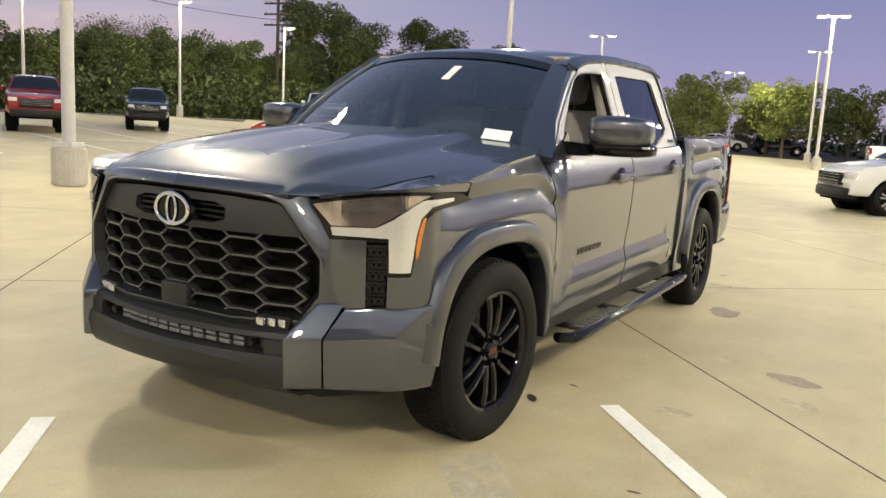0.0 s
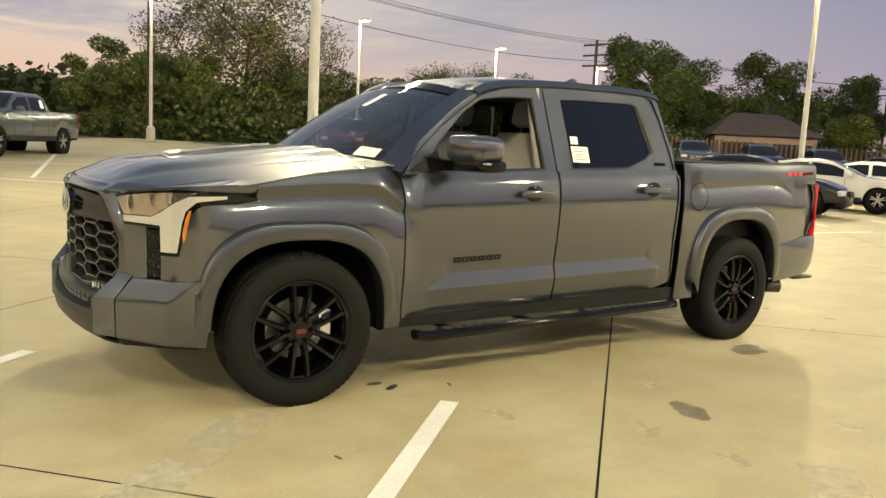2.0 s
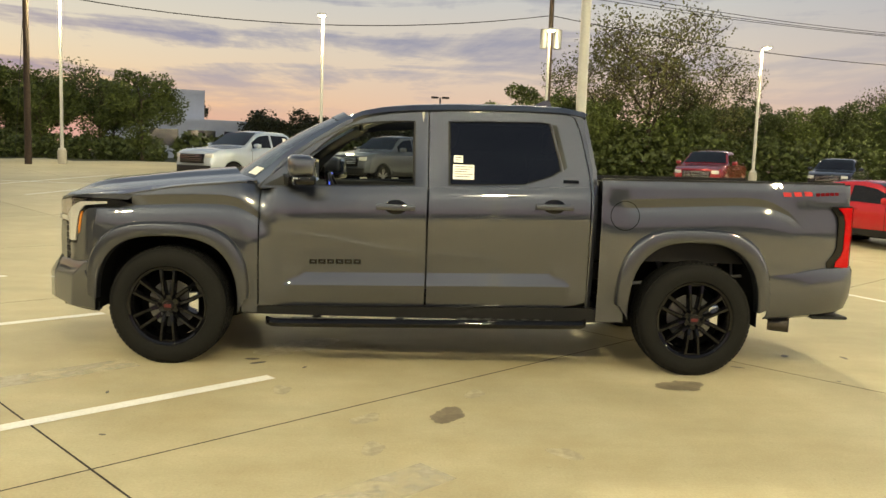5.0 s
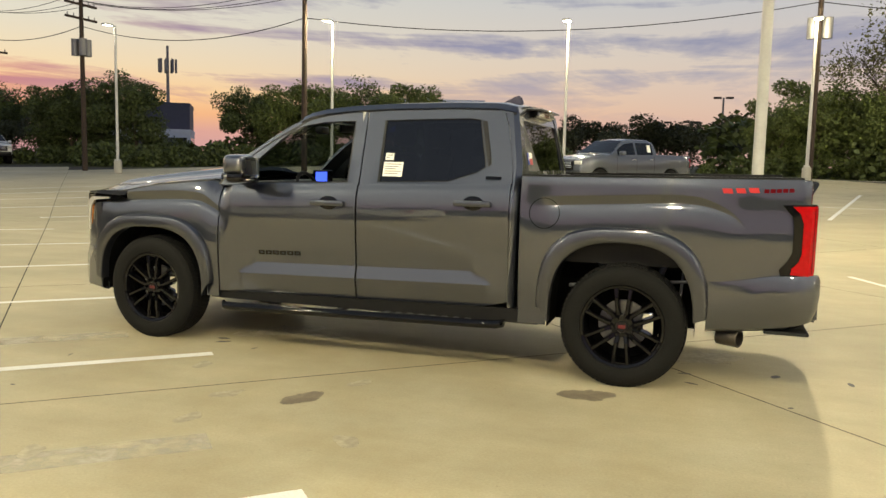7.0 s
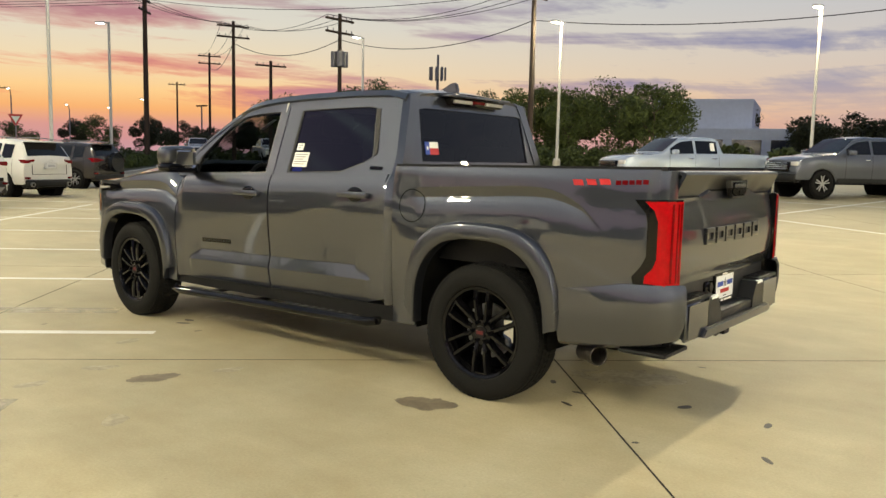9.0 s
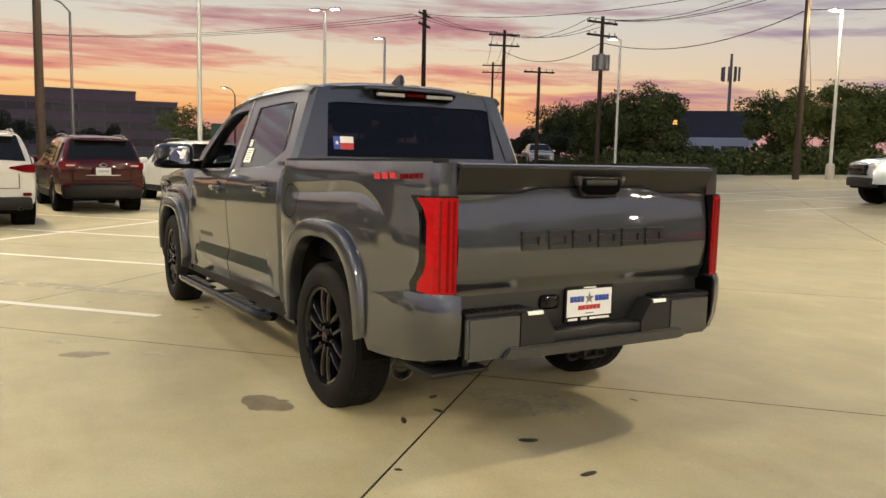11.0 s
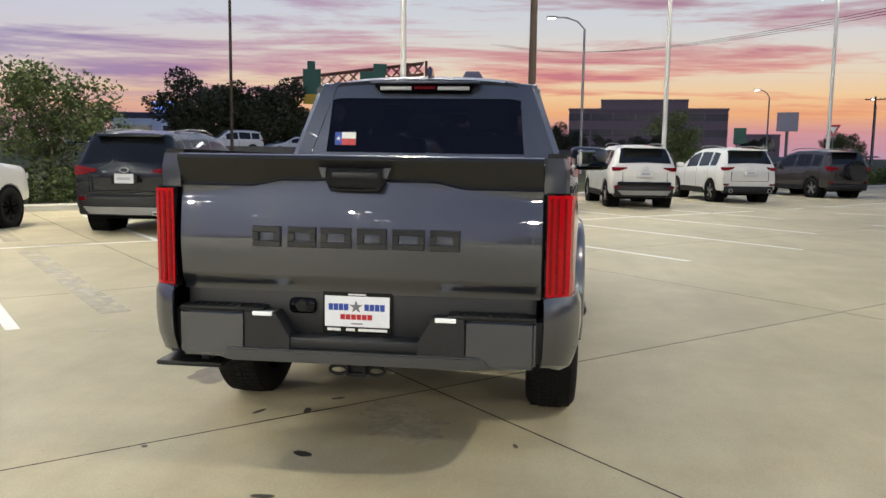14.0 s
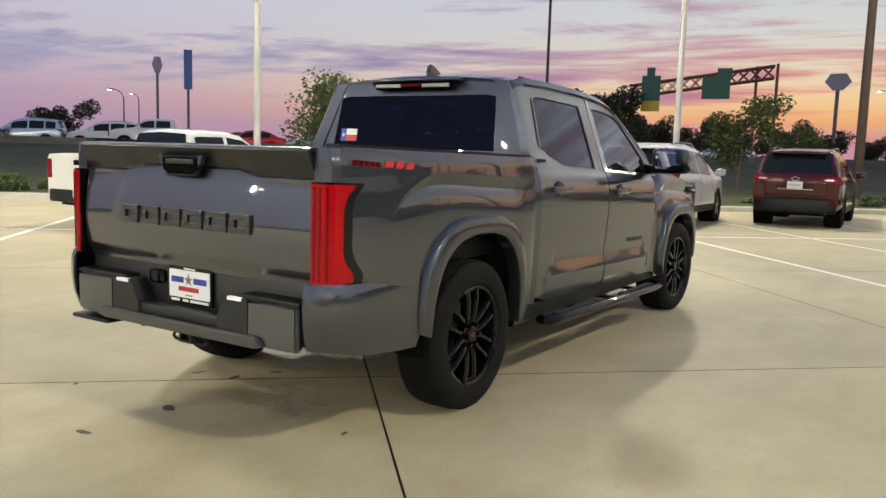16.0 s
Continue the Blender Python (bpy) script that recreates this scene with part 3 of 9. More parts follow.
for s_ in (1, -1):
    door("front_door", 1.232, 0.082, F_OUT, F_IN, s_, s_ > 0, SIDE_GLASS)
    door("rear_door", 0.068, -1.062, R_OUT, R_IN, s_, False)
    # narrow fixed quarter light behind the rear pane
    bm = bmesh.new()
    pts = [(-0.80, 1.752), (-0.835, 1.752), (-0.905, 1.455), (-0.88, 1.43)]
    prism(bm, pts, lambda u, v, s_=s_: (u, s_ * (yglass(v) + 0.0135), v), (0, -0.006 * s_, 0))
    part("pillar_trim", bm, BLACK, truck)

# bed sides
for s_ in (1, -1):
    side_panel("bed_side", arch_xs(-1, -2.90, -1.142), lambda x: arch_low(x, interp(-x, [(1.11, 0.372), (1.45, 0.372), (2.30, 0.72), (2.5, 0.752), (2.90, 0.80)])),
               rail, None, truck, sides=(s_,))
    # black rail cap
    bm = bmesh.new()
    prism(bm, [(-1.146, rail(-1.146) - 0.008), (-2.90, rail(-2.9) - 0.008), (-2.90, rail(-2.9) + 0.014), (-1.146, rail(-1.146) + 0.014)], lambda u, v, s_=s_: (u, s_ * (yside(u, rail(u)) - 0.004), v), (0, -0.08 * s_, 0))
    part("rail_cap", bm, BLACK, truck, smooth=30)
# cab side behind the rear door, cab back
for s_ in (1, -1):
    verts, faces = [], []
    zs = [sill(-1.08), 0.6, 0.8, 1.0, 1.15, 1.25, belt(-1.08), 1.43, 1.56, 1.70, 1.80, 1.85]
    for z in zs:
        xa = interp(z, [(0.4, -1.066), (1.33, -1.07), (1.43, -1.06), (1.70, -1.005), (1.815, -0.965), (1.85, -0.87)])
        y = yside(-1.07, z) if z <= belt(-1.07) else yglass(z) + 0.012
        xb = interp(z, [(0.4, -1.095), (1.33, -1.112), (1.43, -1.112), (1.80, -1.045), (1.85, -1.03)])
        verts += [(xa, s_ * y, z), (xb + 0.03, s_ * y, z), (xb, s_ * (y - 0.03), z), (xb, s_ * (y - 0.12), z)]
    n = 4
    for i in range(len(zs) - 1):
        for k in range(3):
            p = i * n + k
            faces.append((p, p + 1, p + n + 1, p + n))
    ob = mesh_object("cab_corner", verts, faces, PAINT, truck, smooth=40)
    md = ob.modifiers.new("thickness", "SOLIDIFY")
    md.thickness, md.offset = 0.02, 0

# roof: lofted across
RS = frange(0.62, -1.04, 24)


def roof_edge_z(x):
    return interp(-x, [(-0.66, 1.742), (-0.56, 1.79), (-0.40, 1.824), (-0.2, 1.845), (0.1, 1.862), (0.6, 1.872), (0.9, 1.866), (1.04, 1.838)])


def roof_pt(x, u):
    """u runs from -1 to 1 across the roof."""
    ze = roof_edge_z(x)
    yy = 0.702 * u
    drop = 0.052 * (1 - abs(u) ** 2.6)
    chan = -0.012 * math.exp(-((abs(u) - 0.86) / 0.035) ** 2)
    return (x, yy, ze + drop + chan)


US = [-1, -.97, -.93, -.9, -.88, -.86, -.84, -.82, -.78, -.65, -.45, -.2, 0, .2, .45, .65, .78, .82, .84, .86, .88, .9, .93, .97, 1]
verts = [roof_pt(x + 0.10 * (1 - abs(u) ** 2) * smoothstep(0.3, 0.62, x), u) for x in RS for u in US]
n = len(US)
faces = [(i * n + k, i * n + k + 1, (i + 1) * n + k + 1, (i + 1) * n + k) for i in range(len(RS) - 1) for k in range(n - 1)]
ob = mesh_object("roof", verts, faces, PAINT, truck, smooth=35)
md = ob.modifiers.new("thickness", "SOLIDIFY")
md.thickness, md.offset = 0.04, -1
# rail between roof and door frames
for s_ in (1, -1):
    top = [(x, s_ * 0.702, roof_edge_z(x) + 0.003) for x in RS]
    low = [(x, s_ * (yglass(roof_edge_z(x) - 0.04) + 0.016), roof_edge_z(x) - 0.035) for x in RS]
    n = len(RS)
    ob = mesh_object("roof_rail", top + low, [(i, i + 1, n + i + 1, n + i) for i in range(n - 1)], PAINT, truck, smooth=40)
    md = ob.modifiers.new("thickness", "SOLIDIFY")
    md.thickness, md.offset = 0.03, 0


# windscreen: from cowl to header
def ws_pt(u, v):
    """u across -1..1, v from cowl to header."""
    x0, z0, y0 = 1.30 + 0.30 * (1 - abs(u) ** 2.2), 1.265 + 0.035 * (1 - u * u), 0.80
    x1, z1, y1 = 0.635 + 0.11 * (1 - abs(u) ** 2), 1.748 + 0.07 * (1 - abs(u) ** 2.6), 0.655
    bow = 0.03 * math.sin(math.pi * v)
    return (x0 + (x1 - x0) * v + bow * 0.5, (y0 + (y1 - y0) * v) * u, z0 + (z1 - z0) * v + bow)


def grid(fn, us, vs):
    n = len(us)
    return [fn(u, v) for v in vs for u in us], [(j * n + i, j * n + i + 1, (j + 1) * n + i + 1, (j + 1) * n + i) for j in range(len(vs) - 1) for i in range(n - 1)]


vv, ff = grid(ws_pt, frange(-1, 1, 20), frange(0, 1, 10))
windscreen = mesh_object("windscreen", vv, ff, GLASS, truck, "tinted windscreen with stickers", smooth=60)
for s_ in (1, -1):
    # pillars beside the glass
    a = [ws_pt(s_, v) for v in frange(0, 1, 10)]
    b = [(p[0] - 0.055, s_ * (yglass(max(1.26, p[2] - 0.02)) + 0.006), p[2] - 0.022) for p in a]
    c_ = [(p[0] + 0.012, p[1] - s_ * 0.035, p[2] + 0.014) for p in a]
    verts = c_ + a + b
    n = len(a)
    faces = [(k * n + i, k * n + i + 1, (k + 1) * n + i + 1, (k + 1) * n + i) for k in range(2) for i in range(n - 1)]
    ob = mesh_object("windscreen_pillar", verts, faces, PAINT, truck, smooth=50)
    md = ob.modifiers.new("thickness", "SOLIDIFY")
    md.thickness, md.offset = 0.03, 0
vv, ff = grid(lambda u, v: (lambda p: (p[0] + 0.004, p[1], p[2] + 0.005))(ws_pt(u, 0.90 + 0.10 * v)), frange(-1, 1, 20), [0, .5, 1])
mesh_object("shade_band", vv, ff, GLOSS, truck, "black header band", smooth=60)
vv, ff = grid(lambda u, v: (lambda p: (p[0] + 0.004, p[1], p[2] + 0.005))(ws_pt(u, 0.05 * v)), frange(-1, 1, 20), [0, .5, 1])
mesh_object("cowl", vv, ff, BLACK, truck, smooth=60)


# bonnet
def hood_pt(u, v):
    """u across -1..1, v from nose to cowl."""
    x0 = 2.70 + 0.085 * (1 - abs(u) ** 2.4) - 0.10 * max(0.0, abs(u) - 0.75) / 0.25
    x1 = 1.27 + 0.30 * (1 - abs(u) ** 2.2)
    x = x0 + (x1 - x0) * v
    ye = 0.705 + (0.865 - 0.705) * min(1.0, v * 2.2) ** 0.6 + 0.0 * v
    ze = interp(v, [(0.0, 1.105), (0.05, 1.138), (0.15, 1.155), (0.4, 1.195), (0.7, 1.245), (1.0, 1.285)])
    crown = 0.055 * (1 - abs(u) ** 2.2) * smoothstep(-0.1, 0.3, v) + 0.012 * smoothstep(0, 0.2, v)
    bulge = 0.026 * smoothstep(0.70, 0.58, abs(u)) * smoothstep(0.02, 0.25, v) - 0.012 * smoothstep(0.35, 0.25, abs(u)) * smoothstep(0.05, 0.3, v)
    return (x, ye * u, ze + crown + bulge)


vv, ff = grid(hood_pt, frange(-1, 1, 48), [0, .01, .025, .05, .08, .12, .17, .23, .3, .38, .46, .55, .64, .73, .82, .9, .96, 1])
hood = mesh_object("bonnet", vv, ff, PAINT, truck, smooth=40)
md = hood.modifiers.new("thickness", "SOLIDIFY")
md.thickness, md.offset = 0.03, -1
# fender tops: between bonnet edge and crease
for s_ in (1, -1):
    a = [Vector(hood_pt(s_, v)) for v in frange(0.28, 1, 16)]
    verts = [(p.x, p.y + s_ * 0.006, p.z - 0.006) for p in a] + [(p.x, s_ * yside(p.x, min(p.z - 0.02, interp(p.x, [(1.24, 1.285), (1.7, 1.245), (2.1, 1.17), (2.4, 1.12)]))), min(p.z - 0.015, interp(p.x, [(1.24, 1.285), (1.7, 1.245), (2.1, 1.17), (2.4, 1.12)]))) for p in a]
    n = len(a)
    ob = mesh_object("fender_top", verts, [(i, i + 1, n + i + 1, n + i) for i in range(n - 1)], PAINT, truck, smooth=50)
    md = ob.modifiers.new("thickness", "SOLIDIFY")
    md.thickness, md.offset = 0.02, 0

# wheel-opening flares
for s_ in (1, -1):
    for end in (1, -1):
        prof = [(0.0, -0.045), (0.0, 0.024), (0.03, 0.034), (0.12, 0.040), (0.40, 0.041), (0.72, 0.038), (0.86, 0.033), (0.94, 0.022), (1.0, 0.006), (1.02, -0.012)]
        verts, faces = [], []
        steps = 72
        for i in range(steps + 1):
            ang = math.pi * i / steps
            for s, dy in prof:
                x, z = opening(end, ang, s)
                # the foot runs straight down, and its rim turns in
                if i in (0, steps):
                    z = (0.375 if end > 0 else 0.40) if x < OPENINGS[end][0] else 0.50
                    if end < 0:
                        z = 0.40 if x > OPENINGS[end][0] else 0.48
                    z += 0.14 * s if s > 0.3 else 0.14 * s
                xo, zo = opening(end, ang, 1.0)
                verts.append((x, s_ * (0.975 + taper(xo) + dy - 0.008 * smoothstep(0.7, 0.45, z)), z))
        n = len(prof)
        for i in range(steps):
            for k in range(n - 1):
                p = i * n + k
                faces.append((p, p + 1, p + n + 1, p + n))
        ob = mesh_object("wheel_flare", verts, faces, FLARE, truck, smooth=35)
        md = ob.modifiers.new("thickness", "SOLIDIFY")
        md.thickness, md.offset = 0.006, 0
        # dark liner inside the opening
        verts, faces = [], []
        for i in range(37):
            x, z = opening(end, math.pi * i / 36, 0.12)
            if i in (0, 36):
                z = 0.36
            verts += [(x, s_ * 0.955, z), (x, s_ * 0.60, z)]
        for i in range(36):
            faces.append((2 * i, 2 * i + 1, 2 * i + 3, 2 * i + 2))
        faces.append(tuple(2 * i + 1 for i in range(37)))
        mesh_object("wheel_liner", verts, faces, CAVITY, truck, smooth=40)

# rocker and underbody
for s_ in (1, -1):
    bm = bmesh.new()
    prism(bm, [(1.34, 0.36), (1.24, sill(1.24) - 0.004), (-1.10, sill(-1.1) - 0.004), (-1.30, 0.42), (-1.28, 0.36), (-1.10, 0.36)], lambda u, v, s_=s_: (u, s_ * 0.928, v), (0, -0.08 * s_, 0))
    part("rocker", bm, BLACK, truck)
bm = bmesh.new()
box(bm, -1.35, 2.45, -0.50, 0.50, 0.34, 0.52, 0.03)
box(bm, -2.80, -1.35, -0.50, 0.50, 0.58, 0.70, 0.03)
box(bm, -1.2, 1.3, -0.84, 0.84, 0.40, 0.50, 0.02)
part("chassis", bm, CAVITY, truck)
bm = bmesh.new()
cyl(bm, (WR, -0.8, 0.40), (WR, 0.8, 0.40), 0.055, n=12)
bmesh.ops.create_uvsphere(bm, u_segments=14, v_segments=8, radius=0.15, matrix=pose(WR, 0, 0.40))
part("axle", bm, BLACK, truck, smooth=40)
# shock absorbers, springs and frame rails seen through the wheel openings
for s_ in (1, -1):
    bm = bmesh.new()
    box(bm, -2.75, -1.15, s_ * 0.52 - 0.035, s_ * 0.52 + 0.035, 0.62, 0.76, 0.01)
    part("frame_rail", bm, BLACK, truck, smooth=30)
    for x0, x1 in ((-1.62, -1.74), (-2.12, -2.02)):
        bm = bmesh.new()
        cyl(bm, (x0, s_ * 0.66, 0.88), (x1, s_ * 0.66, 0.60), 0.022, n=10)
        cyl(bm, (x1, s_ * 0.66, 0.66), (x1 + (x1 - x0) * 0.4, s_ * 0.66, 0.46), 0.034, n=10)
        part("shock_absorber", bm, STEEL, truck, smooth=40)
    bm = bmesh.new()
    cyl(bm, (-1.45, s_ * 0.70, 0.62), (-2.30, s_ * 0.70, 0.70), 0.012, n=8)
    cyl(bm, (-2.20, s_ * 0.74, 0.55), (-2.22, s_ * 0.62, 0.86), 0.010, n=8)
    part("brake_line", bm, STEEL, truck, smooth=40)
# bed box inside
bm = bmesh.new()
box(bm, -2.90, -1.14, -0.83, 0.83, 0.80, 0.84)
box(bm, -1.17, -1.14, -0.83, 0.83, 0.84, 1.37)
box(bm, -2.90, -1.14, 0.80, 0.84, 0.84, 1.36)
box(bm, -2.90, -1.14, -0.84, -0.80, 0.84, 1.36)
part("bed_liner", bm, BLACK, truck)


# ---- wheels ----
def wheel(x, y, z, s, turn=0.0):
    """A wheel whose outer face looks along s * y."""
    w = empty("wheel", "", "")
    w.parent = truck
    w.matrix_basis = pose(x, y, z, 0, 0, (0 if s > 0 else 180) + turn)
    R, rim = 0.408, 0.272
    # tyre: turned profile (radius, y)
    prof = [(rim - 0.004, 0.100), (rim + 0.012, 0.128), (0.325, 0.138), (0.370, 0.132), (0.392, 0.118), (0.404, 0.098), (R, 0.07), (R, -0.07), (0.404, -0.098), (0.392, -0.118), (0.36, -0.134), (0.30, -0.13), (rim, -0.11)]
    N = 64
    verts, faces = [], []
    for i in range(N):
        a = 2 * math.pi * i / N
        for r, yy in prof:
            verts.append((r * math.cos(a), yy, r * math.sin(a)))
    n = len(prof)
    for i in range(N):
        for k in range(n - 1):
            faces.append((i * n + k, i * n + k + 1, ((i + 1) % N) * n + k + 1, ((i + 1) % N) * n + k))
    tyre = mesh_object("tyre", verts, faces, RUBBER, w, "black road tyre with block tread", smooth=40)
    # tread blocks
    bm = bmesh.new()
    for i in range(72):
        a = 2 * math.pi * i / 72
        for yy, ww, ang in ((-0.086, 0.036, 0.15), (-0.043, 0.034, -0.2), (0.0, 0.034, 0.2), (0.043, 0.034, -0.2), (0.086, 0.036, 0.15)):
            a2 = a + ang * 0.06
            m_ = Matrix.Rotation(-a2, 4, "Y") @ Matrix.Translation((R - 0.001 if abs(yy) < 0.08 else R - 0.006, yy, 0)) @ Matrix.Rotation(ang, 4, "X")
            bmesh.ops.create_cube(bm, size=1.0, matrix=m_ @ Matrix.Diagonal((0.012, ww, 0.028, 1)))
    part("tread", bm, RUBBER, tyre)
    # rim barrel and lip
    prof = [(rim - 0.002, 0.102), (rim + 0.008, 0.112), (rim + 0.002, 0.118), (rim - 0.014, 0.112), (rim - 0.024, 0.085), (rim - 0.034, 0.0), (rim - 0.034, -0.09)]
    verts, faces = [], []
    for i in range(N):
        a = 2 * math.pi * i / N
        for r, yy in prof:
            verts.append((r * math.cos(a), yy, r * math.sin(a)))
    n = len(prof)
    for i in range(N):
        for k in range(n - 1):
            faces.append((i * n + k, i * n + k + 1, ((i + 1) % N) * n + k + 1, ((i + 1) % N) * n + k))
    rimo = mesh_object("rim", verts, faces, GLOSS, w, "gloss black alloy rim with split spokes", smooth=40)
    # six pairs of ridged spokes, bridged at the rim
    bm = bmesh.new()
    for i in range(6):
        rot = Matrix.Rotation(radians(60 * i + 30), 4, "Y")
        for sd in (-1, 1):
            prev = None
            for r, zc, top, deep, wb_, wt_ in ((0.050, 0.022, 0.094, 0.045, 0.040, 0.022), (0.110, 0.033, 0.108, 0.050, 0.036, 0.017), (0.190, 0.041, 0.112, 0.050, 0.034, 0.015), (0.250, 0.047, 0.106, 0.045, 0.040, 0.019), (0.268, 0.050, 0.100, 0.040, 0.050, 0.028)):
                ring = [bm.verts.new(rot @ Vector((r, yy, sd * zc + zz))) for yy, zz in ((top - deep, -wb_ / 2), (top - 0.012, -wb_ / 2 + 0.003), (top, -wt_ / 2), (top, wt_ / 2), (top - 0.012, wb_ / 2 - 0.003), (top - deep, wb_ / 2))]
                if prev:
                    for k in range(6):
                        bm.faces.new((prev[k], prev[(k + 1) % 6], ring[(k + 1) % 6], ring[k]))
                else:
                    bm.faces.new(ring)
                prev = ring
            bm.faces.new(prev[::-1])
        bmesh.ops.create_cube(bm, size=1.0, matrix=rot @ Matrix.Translation((0.254, 0.084, 0)) @ Matrix.Diagonal((0.022, 0.03, 0.09, 1)))
    bmesh.ops.recalc_face_normals(bm, faces=bm.faces)
    part("spokes", bm, GLOSS, rimo)
    bm = bmesh.new()
    cyl(bm, (0, 0.05, 0), (0, 0.096, 0), 0.082, 0.074, 32)
    part("hub", bm, GLOSS, rimo, smooth=40)
    bm = bmesh.new()
    cyl(bm, (0, 0.096, 0), (0, 0.108, 0), 0.040, 0.036, 28)
    cap = part("hub_cap", bm, BLACK, rimo, "black cap with a red mark", smooth=40)
    bm = bmesh.new()
    box(bm, -0.024, 0.024, 0.108, 0.110, -0.011, 0.011)
    part("hub_mark", bm, HUB_RED, w)
    for i in range(6):
        a = radians(60 * i)
        bm = bmesh.new()
        cyl(bm, (0.060 * math.cos(a), 0.09, 0.060 * math.sin(a)), (0.060 * math.cos(a), 0.124, 0.060 * math.sin(a)), 0.0125, 0.010, 6)
        part("wheel_nut", bm, GLOSS, w)
    bm = bmesh.new()
    cyl(bm, (0, -0.01, 0), (0, 0.01, 0), 0.165, n=40)
    part("brake_disc", bm, ALLOY, w, smooth=40)
    bm = bmesh.new()
    box(bm, -0.20, -0.12, -0.02, 0.05, -0.06, 0.10, 0.012)
    part("brake_caliper", bm, CHROME, w, "bright metal caliper")
    bm = bmesh.new()
    cyl(bm, (0, -0.10, 0), (0, -0.04, 0), 0.235, n=32)
    part("wheel_back", bm, CAVITY, w)


wheel(WF, 0.862, 0.405, 1, -3.0)
wheel(WR, 0.862, 0.405, 1)
wheel(WF, -0.862, 0.405, -1, -3.0)
wheel(WR, -0.862, 0.405, -1)


# ---- pickup: nose ----
RIB = mat("worn_grip", (0.13, 0.13, 0.125), 0.4, 0.6, grain=0.1, scale=100)
def patch(name, pts, fn, material, parent, thick=0.006, off=0.0, label="", cuts=2, smooth=50):
    """A closed outline (u, v) laid on the surface fn and thickened."""
    bm = bmesh.new()
    vs = [bm.verts.new((u, v, 0)) for u, v in pts]
    f = bm.faces.new(vs)
    bmesh.ops.triangulate(bm, faces=[f])
    for _ in range(cuts):
        bmesh.ops.subdivide_edges(bm, edges=[e for e in bm.edges if e.calc_length() > 0.04], cuts=1, use_grid_fill=True)
    bmesh.ops.triangulate(bm, faces=bm.faces)
    me = bpy.data.meshes.new(name)
    nv = []
    for v in bm.verts:
        p, nrm = fn(v.co.x, v.co.y)
        nv.append(Vector(p) + Vector(nrm) * off)
    for v, c in zip(bm.verts, nv):
        v.co = c
    # thickness along the surface normal
    bmesh.ops.recalc_face_normals(bm, faces=bm.faces)
    bm.normal_update()
    avg = sum((f.normal for f in bm.faces), Vector())
    want = Vector(fn(*pts[0])[1])
    if avg.dot(want) < 0:
        bmesh.ops.reverse_faces(bm, faces=bm.faces)
    bm.to_mesh(me)
    bm.free()
    me.materials.append(material)
    me.shade_smooth()
    me.set_sharp_from_angle(angle=radians(smooth))
    ob = new(name, me)
    ob.parent = parent
    md = ob.modifiers.new("thickness", "SOLIDIFY")
    md.thickness, md.offset = thick, -1
    if label:
        tagged(ob, label)
    return ob


def contour(table, s):
    """Surface swept up a plan contour: u is the place along the table, v the height."""
    def fn(u, v):
        k = max(0, min(len(table) - 2, int(math.floor(u))))
        t = u - k
        (x0, y0), (x1, y1) = table[k], table[k + 1]
        d = Vector((y1 - y0, -(x1 - x0), 0)).normalized()
        if table[0][0] < 0:
            d = -d
        return (x0 + (x1 - x0) * t, s * (y0 + (y1 - y0) * t), v), (d.x * 1.0, s * d.y, 0)
    return fn


def front_x(y, z):
    return 2.812 - 0.30 * y * y - 0.16 * max(0.0, z - 1.0) - 0.02 * max(0.0, 0.75 - z)


def front(y, z):
    return (front_x(y, z), y, z), (1, 0.0, 0.0)


def mirror_pts(half):
    """Right half outline from top to bottom, closed by its mirror image."""
    return half + [(-y, z) for y, z in half[::-1]]


G_OUT = mirror_pts([(0.0, 1.152), (0.12, 1.152), (0.24, 1.150), (0.36, 1.146), (0.48, 1.140), (0.575, 1.112), (0.742, 0.915), (0.742, 0.722), (0.64, 0.605), (0.3, 0.585)])
G_IN = mirror_pts([(0.0, 1.104), (0.11, 1.104), (0.22, 1.102), (0.33, 1.098), (0.44, 1.092), (0.50, 1.070), (0.655, 0.875), (0.655, 0.740), (0.585, 0.640), (0.3, 0.625)])
grille = empty("grille", "", "")
grille.parent = truck
for nm, a, b, m_, d0, d1 in (("grille_surround", G_OUT, G_IN, FLARE, 0.0, 0.022), ("grille_bezel", G_IN, [(y * 0.95, 0.86 + (z - 0.86) * 0.93) for y, z in G_IN], BLACK, 0.018, -0.03)):
    n = len(a)
    verts = [(front_x(y, z) + d0, y, z) for y, z in a] + [(front_x(y, z) + d1, y, z) for y, z in b] + [(front_x(y, z) - 0.10, y, z) for y, z in b] + [(front_x(y, z) - 0.07, y, z) for y, z in a]
    faces = [(k * n + i, k * n + (i + 1) % n, ((k + 1) % 4) * n + (i + 1) % n, ((k + 1) % 4) * n + i) for k in range(4) for i in range(n)]
    ob = mesh_object(nm, verts, faces, m_, grille, smooth=30)
    if nm == "grille_surround":
        md = ob.modifiers.new("soft", "BEVEL")
        md.width, md.segments, md.limit_method = 0.012, 2, "ANGLE"
bm = bmesh.new()
vs = [bm.verts.new((front_x(y, z) - 0.11, y, z)) for y, z in G_IN]
bm.faces.new(vs)
part("grille_back", bm, CAVITY, grille)
